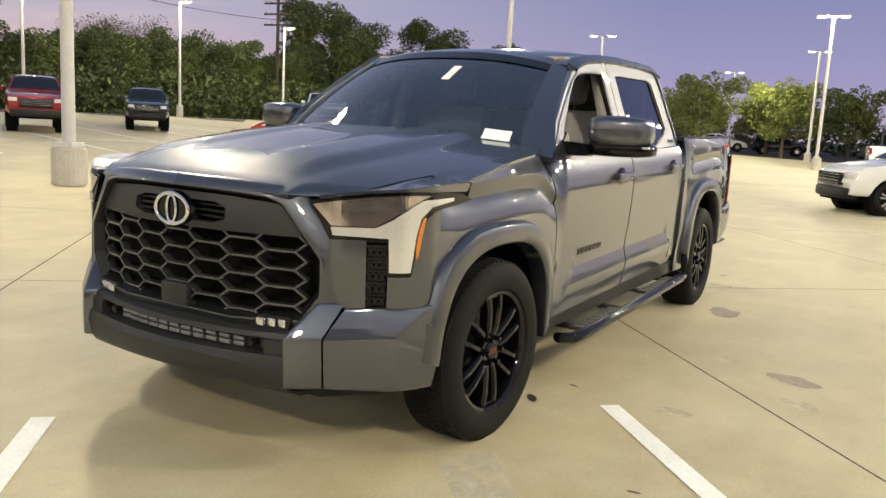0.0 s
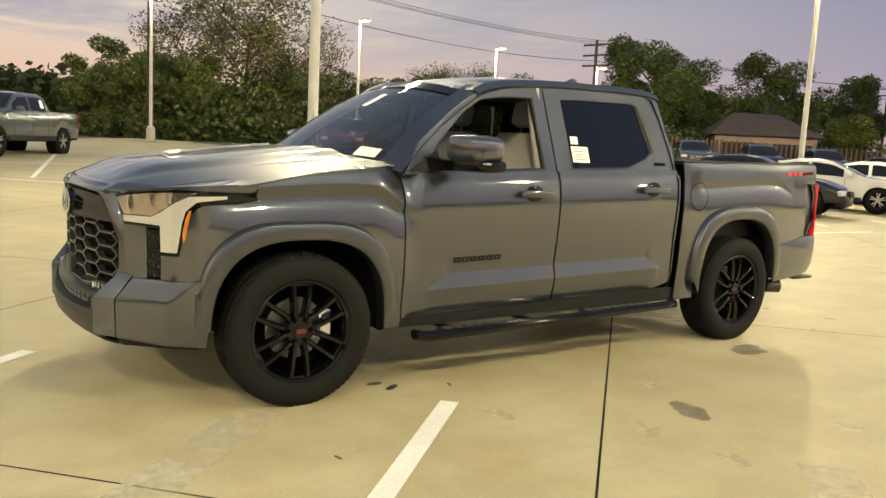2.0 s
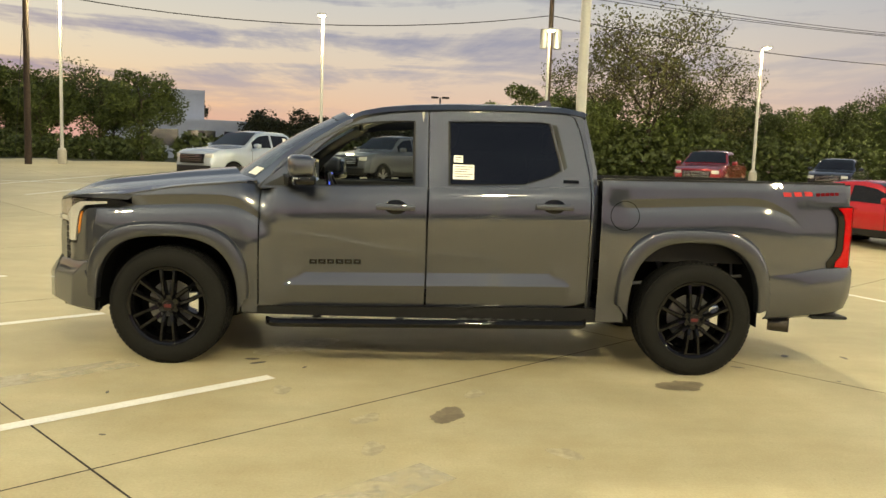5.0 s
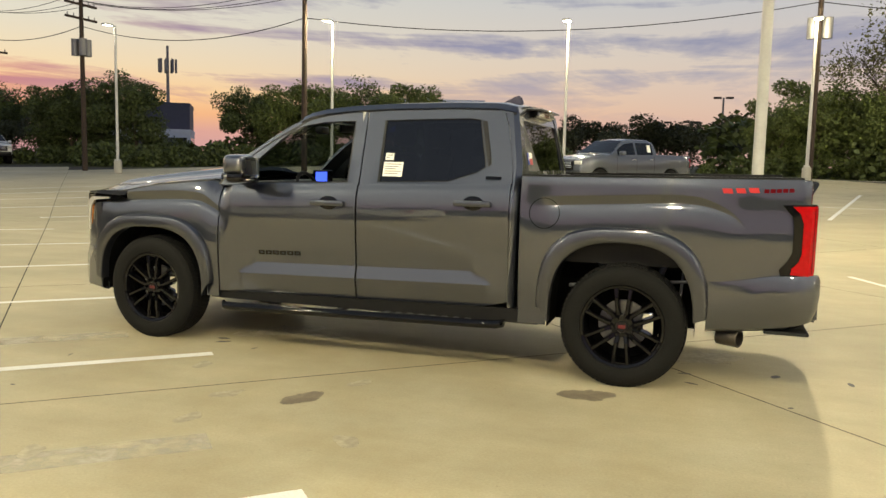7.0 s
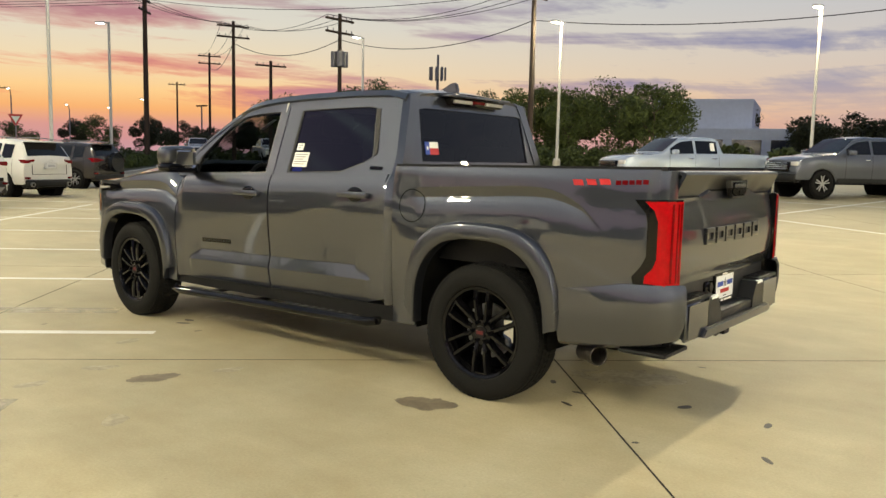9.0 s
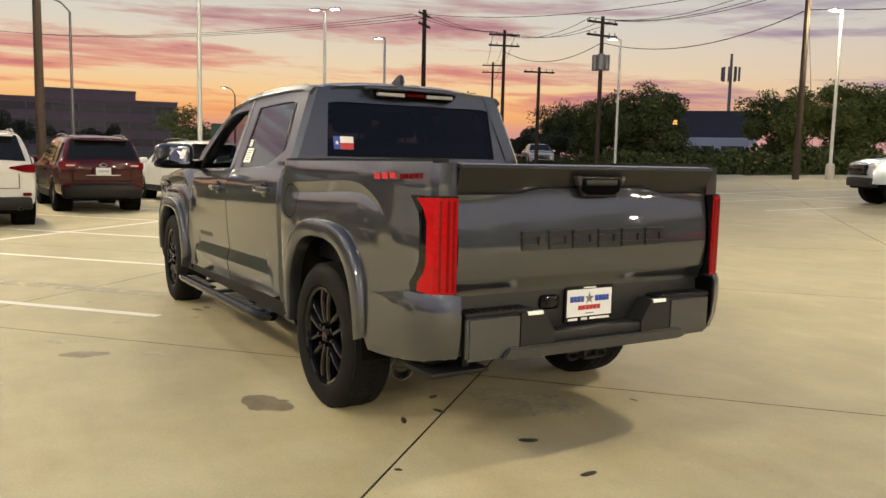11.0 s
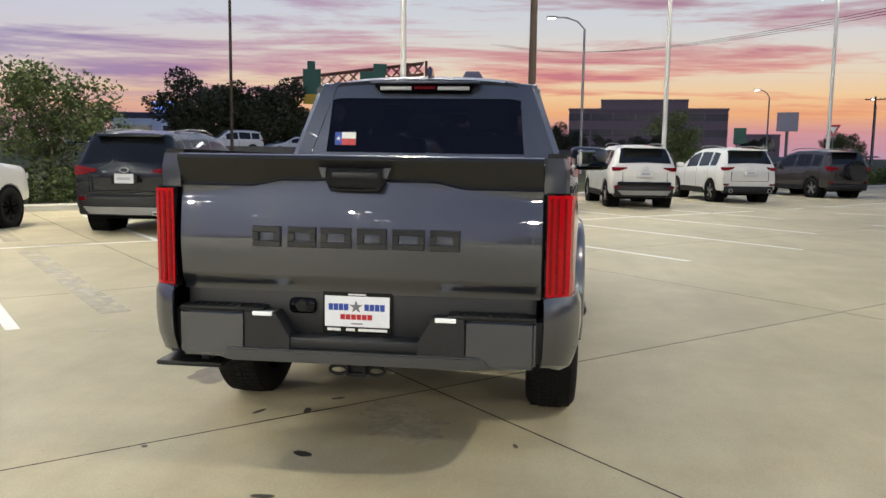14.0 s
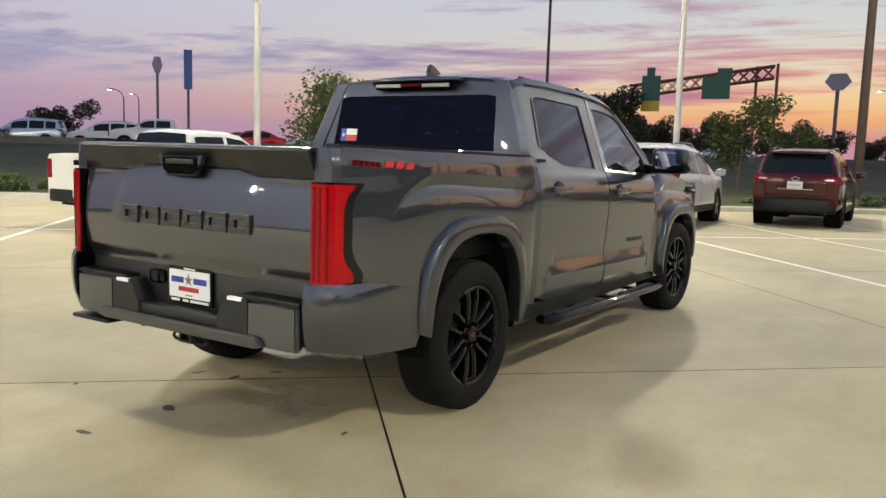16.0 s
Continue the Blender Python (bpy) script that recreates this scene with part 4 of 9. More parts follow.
# honeycomb bars
bm = bmesh.new()
cw, chh = 0.205, 0.0700
for row in range(-1, 7):
    for col in range(-5, 6):
        cy, cz = col * cw * 0.78, 0.612 + row * chh + (chh / 2 if col % 2 else 0)
        hexp = [(cy + cw / 2, cz), (cy + cw * 0.28, cz + chh / 2), (cy - cw * 0.28, cz + chh / 2), (cy - cw / 2, cz)]
        for (ya, za), (yb, zb) in zip(hexp, hexp[1:]):
            lim = lambda y, z: 0.628 < z < 0.985 and abs(y) < interp(z, [(0.62, 0.565), (0.74, 0.63), (0.88, 0.63), (0.99, 0.55)])
            if lim(ya, za) and lim(yb, zb) or (lim((ya + yb) / 2, (za + zb) / 2)):
                a, b = Vector((front_x(ya, za) - 0.035, ya, za)), Vector((front_x(yb, zb) - 0.035, yb, zb))
                d = b - a
                m_ = Matrix.Translation((a + b) / 2) @ d.to_track_quat("Y", "Z").to_matrix().to_4x4()
                bmesh.ops.create_cube(bm, size=1.0, matrix=m_ @ Matrix.Diagonal((0.034, d.length + 0.006, 0.0085, 1)))
part("honeycomb", bm, SATIN, grille, "dark grey honeycomb grille bars")
# upper panel with a six-sided pocket round the emblem
b_out = mirror_pts([(0.0, 1.086), (0.26, 1.084), (0.50, 1.067), (0.585, 0.975), (0.56, 0.950), (0.26, 0.948), (0.0, 0.948)])
b_in = mirror_pts([(0.0, 1.056), (0.20, 1.056), (0.255, 1.038), (0.258, 1.015), (0.255, 0.992), (0.20, 0.974), (0.0, 0.974)])
n = len(b_out)
verts = [(front_x(y, z) - 0.012, y, z) for y, z in b_out] + [(front_x(y, z) - 0.004, y * 0.97, z) for y, z in b_out] + [(front_x(y, z) - 0.004, y, z) for y, z in b_in] + [(front_x(y, z) - 0.045, y * 0.98, z) for y, z in b_in]
ob = mesh_object("grille_bar", verts, [(k * n + i, k * n + (i + 1) % n, (k + 1) * n + (i + 1) % n, (k + 1) * n + i) for k in range(3) for i in range(n)], MOULD, grille, "dark grey moulded bar round the emblem", smooth=25)
for zc in (0.994, 1.016, 1.038):
    bm = bmesh.new()
    box(bm, -0.03, 0.0, -0.25, 0.25, zc - 0.004, zc + 0.004)
    for v in bm.verts:
        v.co.x += front_x(v.co.y, v.co.z) - 0.022
    part("grille_slat", bm, BLACK, grille)
bm = bmesh.new()
box(bm, 2.775, 2.815, -0.075, 0.075, 0.622, 0.715, 0.012)
part("sensor_cover", bm, MOULD, grille, smooth=30)


def oval_ring(bm, cx, cy, cz, ry, rz, r, n=40, m=8):
    vs = []
    for i in range(n):
        a = 2 * math.pi * i / n
        c = Vector((0, ry * math.cos(a), rz * math.sin(a)))
        d = c.normalized()
        for k in range(m):
            b = 2 * math.pi * k / m
            vs.append(bm.verts.new(Vector((cx, cy, cz)) + c + d * (r * math.cos(b)) + Vector((r * 0.7 * math.sin(b), 0, 0))))
    for i in range(n):
        for k in range(m):
            bm.faces.new((vs[i * m + k], vs[i * m + (k + 1) % m], vs[((i + 1) % n) * m + (k + 1) % m], vs[((i + 1) % n) * m + k]))


bm = bmesh.new()
cyl(bm, (2.800, 0, 1.012), (2.818, 0, 1.012), 0.10, 0.094, 32)
bmesh.ops.scale(bm, vec=(1, 1.08, 0.72), verts=bm.verts, space=Matrix.Translation((0, 0, -1.012)))
badge = part("badge_plate", bm, GLOSS, grille, smooth=40)
bm = bmesh.new()
oval_ring(bm, 2.822, 0, 1.012, 0.092, 0.060, 0.0095)
part("badge_ring", bm, CHROME, grille, "chrome oval badge ring", smooth=60)
bm = bmesh.new()
oval_ring(bm, 2.823, 0, 1.012, 0.026, 0.054, 0.0075)
part("badge_oval", bm, CHROME, grille, smooth=60)

# bumper: middle and corners
bumper = empty("front_bumper", "", "")
bumper.parent = truck


def bump_mid(u, v):
    """u = y, v steps down the section."""
    zz, dx = ((0.592, -0.03), (0.575, 0.012), (0.555, 0.018), (0.548, -0.03), (0.500, -0.03), (0.494, 0.040), (0.470, 0.052), (0.400, 0.034), (0.372, 0.012), (0.345, -0.05), (0.330, -0.16))[v]
    if abs(u) > 0.47 and v in (3, 4):
        dx = 0.03
    lift = -0.012 * (abs(u) / 0.57) ** 2 if v > 5 else 0.02 * (abs(u) / 0.57) ** 2
    return (2.815 - 0.22 * u * u + dx, u, zz + lift * (0.6 if v < 6 else 1.0))


ys = [-0.575, -0.52, -0.475, -0.468] + frange(-0.42, 0.42, 12) + [0.468, 0.475, 0.52, 0.575]
vv, ff = grid(bump_mid, ys, list(range(11)))
ob = mesh_object("bumper_middle", vv, ff, MOULD, bumper, "matt dark grey plastic", smooth=30)
md = ob.modifiers.new("thickness", "SOLIDIFY")
md.thickness = 0.01
for y in np.arange(-0.33, 0.34, 0.066):
    bm = bmesh.new()
    x = 2.815 - 0.28 * y * y - 0.012
    box(bm, x - 0.01, x + 0.008, y - 0.027, y + 0.027, 0.506, 0.523, 0.003)
    box(bm, x - 0.01, x + 0.008, y - 0.027, y + 0.027, 0.530, 0.545, 0.003)
    part("intake_slat", bm, STEEL, bumper)
for s_ in (1, -1):
    bm = bmesh.new()
    cyl(bm, (2.75, s_ * 0.40, 0.53), (2.79, s_ * 0.40, 0.53), 0.014, n=16)
    part("parking_sensor", bm, BLACK, bumper, smooth=40)
    # fog lamp
    bm = bmesh.new()
    for k in range(3):
        y0 = 0.435 + 0.043 * k
        box(bm, 2.755 - 0.28 * (y0 - 0.40) ** 2, 2.778 - 0.06 * k * 0.3, s_ * y0 - 0.019, s_ * y0 + 0.019, 0.604, 0.636, 0.005)
    part("fog_lamp", bm, CHROME, bumper, "three-cell clear fog lamp", smooth=40)
    bm = bmesh.new()
    prism(bm, [(0.37, 0.594), (0.55, 0.594), (0.56, 0.648), (0.42, 0.644)], lambda u, v, s_=s_: (2.765 - 0.15 * (u - 0.4), s_ * u, v), (-0.05, 0, 0))
    part("fog_lamp_bezel", bm, BLACK, bumper)
    # blade between the middle and the corner
    def shell(name, pts, faces, label, bevel):
        ob = mesh_object(name, [(x, s_ * y, z) for x, y, z in pts], faces, PAINT, bumper, label, smooth=20)
        md = ob.modifiers.new("soft", "BEVEL")
        md.width, md.segments, md.limit_method, md.angle_limit = bevel, 3, "ANGLE", radians(8)
        md = ob.modifiers.new("thickness", "SOLIDIFY")
        md.thickness, md.offset = 0.012, -1
        return ob

    shell("bumper_blade", [(2.700, 0.655, 0.716), (2.650, 0.742, 0.718), (2.812, 0.580, 0.585), (2.732, 0.700, 0.588), (2.808, 0.586, 0.392), (2.728, 0.706, 0.398), (2.60, 0.62, 0.724), (2.58, 0.70, 0.724), (2.70, 0.54, 0.375), (2.64, 0.66, 0.375), (2.74, 0.55, 0.59), (2.74, 0.55, 0.40)],
          [(0, 1, 3, 2), (2, 3, 5, 4), (6, 7, 1, 0), (4, 5, 9, 8), (0, 2, 10), (2, 4, 11, 10)], "grey painted upright blade", 0.010)
    # corner: sloping ledge, upright face, flank towards the wheel
    shell("bumper_corner", [(2.654, 0.750, 0.700), (2.405, 0.976, 0.704), (2.728, 0.707, 0.588), (2.529, 0.899, 0.590), (2.724, 0.713, 0.397), (2.536, 0.906, 0.378), (2.345, 0.985, 0.690), (2.352, 0.984, 0.500), (2.356, 0.955, 0.362), (2.60, 0.70, 0.706), (2.36, 0.90, 0.706), (2.66, 0.66, 0.38), (2.48, 0.82, 0.36), (2.34, 0.86, 0.35)],
          [(0, 1, 3, 2), (2, 3, 5, 4), (1, 6, 7, 3), (3, 7, 8, 5), (9, 10, 1, 0), (10, 6, 1), (4, 5, 12, 11), (5, 8, 13, 12)], "grey painted bumper corner", 0.012)
    bm = bmesh.new()
    prism(bm, [(2.70, 0.52), (2.68, 0.66), (2.50, 0.82), (2.38, 0.90), (2.34, 0.90), (2.40, 0.78), (2.50, 0.56)], lambda u, v, s_=s_: (u, s_ * v, 0.345), (0, 0, 0.06))
    part("lower_valance", bm, BLACK, bumper)

# lamps
HC = [(2.700, 0.615), (2.674, 0.705), (2.598, 0.797), (2.515, 0.905), (2.40, 0.953), (2.10, 0.950)]
for s_ in (1, -1):
    hl = empty("headlamp", "", "")
    hl.parent = truck
    fn = contour(HC, s_)
    patch("housing", [(-0.1, 1.094), (1, 1.110), (2, 1.126), (3, 1.138), (4, 1.138), (4.7, 1.126), (5.02, 1.098), (4.6, 1.082), (4.05, 1.066), (3.72, 1.026), (3.57, 0.96), (3.38, 0.88), (3.28, 0.822), (2.53, 0.822), (2.52, 0.947), (0.75, 0.957)], fn, GLOSS, hl, 0.03, 0.0)
    patch("lens", [(0.05, 1.082), (1, 1.099), (2, 1.115), (3, 1.126), (4, 1.128), (3.6, 1.112), (3.1, 1.082), (2.6, 1.038), (2.2, 1.008), (0.85, 1.008)], fn, LAMP_BOWL, hl, 0.01, 0.005, "clear lens over bright reflectors")
    patch("light_guide", [(0.86, 1.004), (2.2, 1.004), (2.65, 1.034), (3.15, 1.082), (3.65, 1.110), (4.45, 1.114), (4.45, 1.100), (3.92, 1.084), (3.52, 1.04), (3.38, 0.98), (3.29, 0.90), (3.21, 0.838), (2.61, 0.838), (2.57, 0.966), (0.94, 0.974)], fn, DRL, hl, 0.012, 0.012, "white light guide")
    patch("indicator", [(3.40, 0.93), (3.50, 1.0), (3.62, 1.04), (3.73, 1.045), (3.62, 0.98), (3.50, 0.90), (3.42, 0.885)], fn, AMBER, hl, 0.012, 0.008, "amber side lamp")
    patch("air_vent", [(1.96, 0.948), (2.54, 0.948), (2.58, 0.70), (2.00, 0.70)], fn, CAVITY, hl, 0.01, -0.02)
    bm = bmesh.new()
    for r in range(5):
        zc = 0.728 + 0.046 * r
        for k in range(3):
            u = 2.04 + 0.17 * k
            p0, _ = fn(u, zc - 0.014)
            p1, _ = fn(u + 0.12, zc + 0.014)
            cyl(bm, p0, p1, 0.006, n=5)
            p0, _ = fn(u, zc + 0.014)
            p1, _ = fn(u + 0.12, zc - 0.014)
            cyl(bm, p0, p1, 0.006, n=5)
        p0, _ = fn(1.98, zc + 0.023)
        p1, _ = fn(2.56, zc + 0.023)
        cyl(bm, p0, p1, 0.006, n=5)
    part("vent_mesh", bm, BLACK, hl)
    patch("nose_panel", [(0.72, 0.957), (1.97, 0.957), (2.0, 0.70), (1.15, 0.70)], fn, PAINT, truck, 0.05, 0.004)
    patch("fender_nose", [(2.58, 0.820), (3.28, 0.820), (3.38, 0.878), (3.57, 0.958), (3.72, 1.024), (4.05, 1.064), (4.18, 1.070), (4.18, 0.70), (2.58, 0.70)], fn, PAINT, truck, 0.02, 0.004)
    patch("bonnet_lip", [(0.3, 1.115), (1, 1.122), (2, 1.138), (3, 1.150), (4, 1.160), (4.6, 1.168), (5.02, 1.160), (4.9, 1.130), (4, 1.138), (3, 1.140), (2, 1.130), (1, 1.114), (0.3, 1.10)], fn, PAINT, truck, 0.05, -0.006)

    # bonnet shoulder above the lamp
    verts, top_z = [], [(0.3, 1.118), (1, 1.124), (2, 1.140), (3, 1.152), (4, 1.162), (4.6, 1.170), (5.4, 1.168)]
    us_ = frange(0.3, 5.4, 30)
    for u in us_:
        p_, _ = fn(u, interp(u, top_z))
        lo_, hi_ = 0.0, 1.0
        for _ in range(24):
            m_ = (lo_ + hi_) / 2
            lo_, hi_ = (m_, hi_) if hood_pt(1, m_)[0] > p_[0] else (lo_, m_)
        h_ = hood_pt(1, lo_)
        verts += [p_, ((p_[0] + h_[0]) / 2, s_ * (abs(p_[1]) + h_[1]) / 2, (p_[2] + h_[2]) / 2 + 0.004), (h_[0], s_ * (h_[1] + 0.004), h_[2] - 0.003)]
    mesh_object("bonnet_shoulder", verts, [(3 * i + k, 3 * i + k + 1, 3 * i + k + 4, 3 * i + k + 3) for i in range(30) for k in range(2)], PAINT, truck, smooth=50)

    # door mirror
    mir = empty("door_mirror", "", "")
    mir.parent = truck

    def pod(cx, cy, cz, hx, hy, hz, p):
        """Rounded block."""
        bm = bmesh.new()
        bmesh.ops.create_uvsphere(bm, u_segments=28, v_segments=16, radius=1.0)
        for v in bm.verts:
            q = [math.copysign(abs(c) ** p, c) for c in v.co]
            t = (q[1] + 1) / 2
            v.co = (cx + q[0] * hx - 0.055 * t * t, s_ * (cy + q[1] * hy), cz + q[2] * hz * (1 - 0.10 * t))
        bmesh.ops.recalc_face_normals(bm, faces=bm.faces)
        return bm

    part("mirror_cap", pod(0.945, 1.158, 1.402, 0.088, 0.158, 0.082, 0.5), PAINT, mir, smooth=60)
    part("mirror_base", pod(0.925, 1.160, 1.312, 0.078, 0.168, 0.042, 0.5), GLOSS, mir, smooth=60)
    bm = bmesh.new()
    prism(bm, [(0.885, 1.27), (1.02, 1.27), (1.02, 1.33), (0.885, 1.345)], lambda u, v, s_=s_: (0.94 + (1.02 - u) * 0.45, s_ * u, v), (0.09, 0, 0))
    part("mirror_arm", bm, GLOSS, mir)
    bm = bmesh.new()
    box(bm, 0.832, 0.842, 1.055 if s_ > 0 else -1.275, 1.275 if s_ > 0 else -1.055, 1.31, 1.455, 0.02)
    part("mirror_glass", bm, mat("mirror", (0.8, 0.8, 0.8), 0.02, 1.0), mir)
    bm = bmesh.new()
    box(bm, 0.905, 0.955, 1.24 if s_ > 0 else -1.318, 1.318 if s_ > 0 else -1.24, 1.318, 1.330, 0.004)
    part("mirror_lamp", bm, DRL, mir, "clear indicator strip")
    bm = bmesh.new()
    prism(bm, [(1.21, 1.262), (0.985, 1.262), (0.985, 1.385)], lambda u, v, s_=s_: (u, s_ * (yglass(v) + 0.016), v), (0, -0.02 * s_, 0))
    part("mirror_sail", bm, BLACK, mir)

    # side step
    st = empty("side_step", "", "")
    st.parent = truck
    bm = bmesh.new()
    pts = [(1.17, 1.0, 0.335), (1.12, 1.055, 0.332), (1.0, 1.068, 0.334), (-0.9, 1.068, 0.368), (-1.02, 1.055, 0.370), (-1.06, 1.0, 0.372)]
    n_ = 10
    prev = None
    for i, p in enumerate(pts):
        ring = []
        for k in range(n_):
            a = 2 * math.pi * k / n_
            ring.append(bm.verts.new((p[0], s_ * (p[1] + 0.034 * math.cos(a)), p[2] - 0.004 + 0.030 * math.sin(a))))
        if prev:
            for k in range(n_):
                bm.faces.new((prev[k], prev[(k + 1) % n_], ring[(k + 1) % n_], ring[k]))
        else:
            bm.faces.new(ring)
        prev = ring
    bm.faces.new(prev[::-1])
    bmesh.ops.recalc_face_normals(bm, faces=bm.faces)
    part("step_tube", bm, GLOSS, st, "satin black tube", smooth=50)
    for x0, x1 in ((1.0, 0.35), (-0.15, -0.85)):
        bm = bmesh.new()
        za = 0.352 - 0.018 * (x0 + x1) / 2
        box(bm, x1, x0, s_ * 1.02 - 0.045, s_ * 1.02 + 0.045, za - 0.002, za + 0.014, 0.006)
        pad = part("step_pad", bm, BLACK, st, smooth=30)
        for k in range(8):
            xx = x1 + 0.05 + (x0 - x1 - 0.1) * k / 7
            bm = bmesh.new()
            box(bm, xx - 0.022, xx + 0.022, s_ * 1.022 - 0.034, s_ * 1.022 + 0.034, za + 0.013, za + 0.019, 0.002)
            part("grip_rib", bm, RIB, pad)
    for xx in (0.85, 0.25, -0.35, -0.85):
        bm = bmesh.new()
        box(bm, xx - 0.03, xx + 0.03, 0.72 if s_ > 0 else -1.06, 1.06 if s_ > 0 else -0.72, 0.322 - 0.018 * xx, 0.345 - 0.018 * xx, 0.008)
        part("step_bracket", bm, BLACK, st)


# ---- pickup: tail ----
def gate_x(y, z):
    zt = interp(abs(y), [(0.0, 1.278), (0.34, 1.278), (0.47, 1.250), (1.0, 1.250)])
    if z > zt:
        t = (z - zt) / (1.392 - zt)
        return interp(t, [(0, -2.958), (0.06, -2.938), (0.85, -2.995), (1.0, -2.985)])
    x = -2.992
    x += 0.012 * smoothstep(1.0, 0.87, z) + 0.030 * smoothstep(0.872, 0.79, z)
    x += 0.034 * max(0.0, (z - 0.93) / 0.32) ** 2
    return x - 0.014 * (1 - (y / 0.8) ** 2) + 0.014


gate = empty("tailgate", "", "")
gate.parent = truck
yy_ = sorted(set([round(v, 4) for v in frange(-0.803, 0.803, 26)] + [-.47, -.34, .34, .47]))
zrows = list(range(24))


def gate_pt(y, k):
    zt = interp(abs(y), [(0.0, 1.278), (0.34, 1.278), (0.47, 1.250), (1.0, 1.250)])
    low = [0.785, 0.80, 0.825, 0.845, 0.852, 0.860, 0.868, 0.9, 0.95, 1.0, 1.05, 1.1, 1.15, 1.2]
    z = low[k] if k < 14 else interp(k, [(14, zt - 0.020), (15, zt + 0.001), (16, zt + 0.010), (17, zt + 0.02), (18, zt + 0.05), (19, zt + 0.08), (20, 1.37), (21, 1.383), (22, 1.390), (23, 1.394)])
    x = gate_x(y, z) if k < 22 else (-2.975 if k == 22 else -2.94)
    return (x, y, z)


vv, ff = grid(gate_pt, yy_, zrows)
ob = mesh_object("gate_skin", vv, ff, PAINT, gate, smooth=35)
md = ob.modifiers.new("thickness", "SOLIDIFY")
md.thickness, md.offset = 0.02, -1
if sum(p.normal.x for p in ob.data.polygons) > 0:
    ob.data.flip_normals()
# dark sheet over the upper gate: mirrored shade put into its colour
band_rows = list(range(5))


def band_pt(y, k):
    zt = interp(abs(y), [(0.0, 1.278), (0.34, 1.278), (0.47, 1.250), (1.0, 1.250)])
    z = [zt + 0.014, zt + 0.04, 1.345, 1.374, 1.388][k]
    return (gate_x(y, z) - 0.003, y, z)


vv, ff = grid(band_pt, yy_, band_rows)
mesh_object("gate_cap", vv, ff, mat("gate_band_shade", (0.013, 0.013, 0.0135), 0.38, 0.2, coat=0.25, grain=0.08, scale=200), gate, "dark sheet for the shaded ground mirrored in the upper gate", smooth=35)
bm = bmesh.new()
box(bm, -2.93, -2.90, -0.79, 0.79, 0.81, 1.375)
part("gate_core", bm, BLACK, gate)
# handle recess
bm = bmesh.new()
prism(bm, [(0.152, 1.337), (0.108, 1.238), (-0.108, 1.238), (-0.152, 1.337)], lambda u, v: (-3.004, u, v), (0.03, 0, 0))
bmesh.ops.bevel(bm, geom=list(bm.edges), offset=0.006, segments=1, affect="EDGES")
hb = part("gate_handle", bm, BLACK, gate, "black handle surround")
bm = bmesh.new()
prism(bm, [(0.124, 1.332), (0.124, 1.270), (0.095, 1.250), (-0.095, 1.250), (-0.124, 1.270), (-0.124, 1.332)], lambda u, v: (-3.010, u, v), (0.03, 0, 0))
bmesh.ops.bevel(bm, geom=list(bm.edges), offset=0.006, segments=2, affect="EDGES")
part("pull", bm, GLOSS, hb, "gloss black pull")
for s_ in (1, -1):
    bm = bmesh.new()
    prism(bm, [(s_ * 0.156, 1.340), (s_ * 0.128, 1.340), (s_ * 0.128, 1.300), (s_ * 0.142, 1.296)], lambda u, v: (-3.008, u, v), (0.03, 0, 0))
    part("end_plate", bm, SATIN, hb, "satin grey end plate")
bm = bmesh.new()
box(bm, -3.014, -3.0, -0.10, 0.10, 1.296, 1.322, 0.006)
part("pull_lip", bm, MOULD, hb, smooth=30)
bm = bmesh.new()
cyl(bm, (-3.012, 0, 1.268), (-3.005, 0, 1.268), 0.012, n=16)
part("camera_eye", bm, GLOSS, hb)
# stamped marks across the gate: plain blocks of the stamping's size
# dark colour holds the shade that lies in the stamped recesses
MARK = mat("stamp_shade", (0.020, 0.021, 0.023), 0.30, 0.3, coat=0.7, grain=0.05, scale=300)
cell = [(0.463, 0.335), (0.302, 0.175), (0.155, 0.018), (-0.008, -0.138), (-0.162, -0.303), (-0.328, -0.456)]


for y0, y1 in cell:
    # a plain hollow block: four bars round a sunk middle
    bm = bmesh.new()
    for a, b, c, d in ((y0, y1, 0.990, 1.016), (y0, y1, 1.054, 1.080), (y0, y0 - 0.030, 1.016, 1.054), (y1 + 0.030, y1, 1.016, 1.054)):
        box(bm, -2.9985, -2.97, b, a, c, d, 0.003)
    part("stamped_block", bm, MARK, gate)

# tail lamps
TC = [(-2.992, 0.822), (-2.985, 0.876), (-2.955, 0.918), (-2.880, 0.936), (-2.785, 0.947)]
for s_ in (1, -1):
    tl = empty("tail_lamp", "", "")
    tl.parent = truck
    fn = contour(TC, s_)
    patch("lamp_housing", [(-0.05, 1.247), (2, 1.247), (4.0, 1.242), (3.35, 1.17), (3.25, 1.12), (3.25, 0.95), (3.5, 0.90), (4.0, 0.84), (3.9, 0.802), (2, 0.796), (-0.05, 0.80)], fn, GLOSS, tl, 0.05, 0.0)
    patch("red_lens", [(0.02, 1.238), (2, 1.238), (3.4, 1.234), (2.85, 1.185), (2.6, 1.13), (2.6, 0.94), (2.8, 0.895), (3.25, 0.852), (3.3, 0.812), (2, 0.806), (0.02, 0.81)], fn, RED_LENS, tl, 0.01, 0.006, "bright red lens")
    for u0 in (0.22, 0.72, 1.35):
        patch("lens_strip", [(u0, 1.225), (u0 + 0.22, 1.225), (u0 + 0.22, 0.82), (u0, 0.82)], fn, LENS_STRIP, tl, 0.006, 0.0085, "deep red strip")

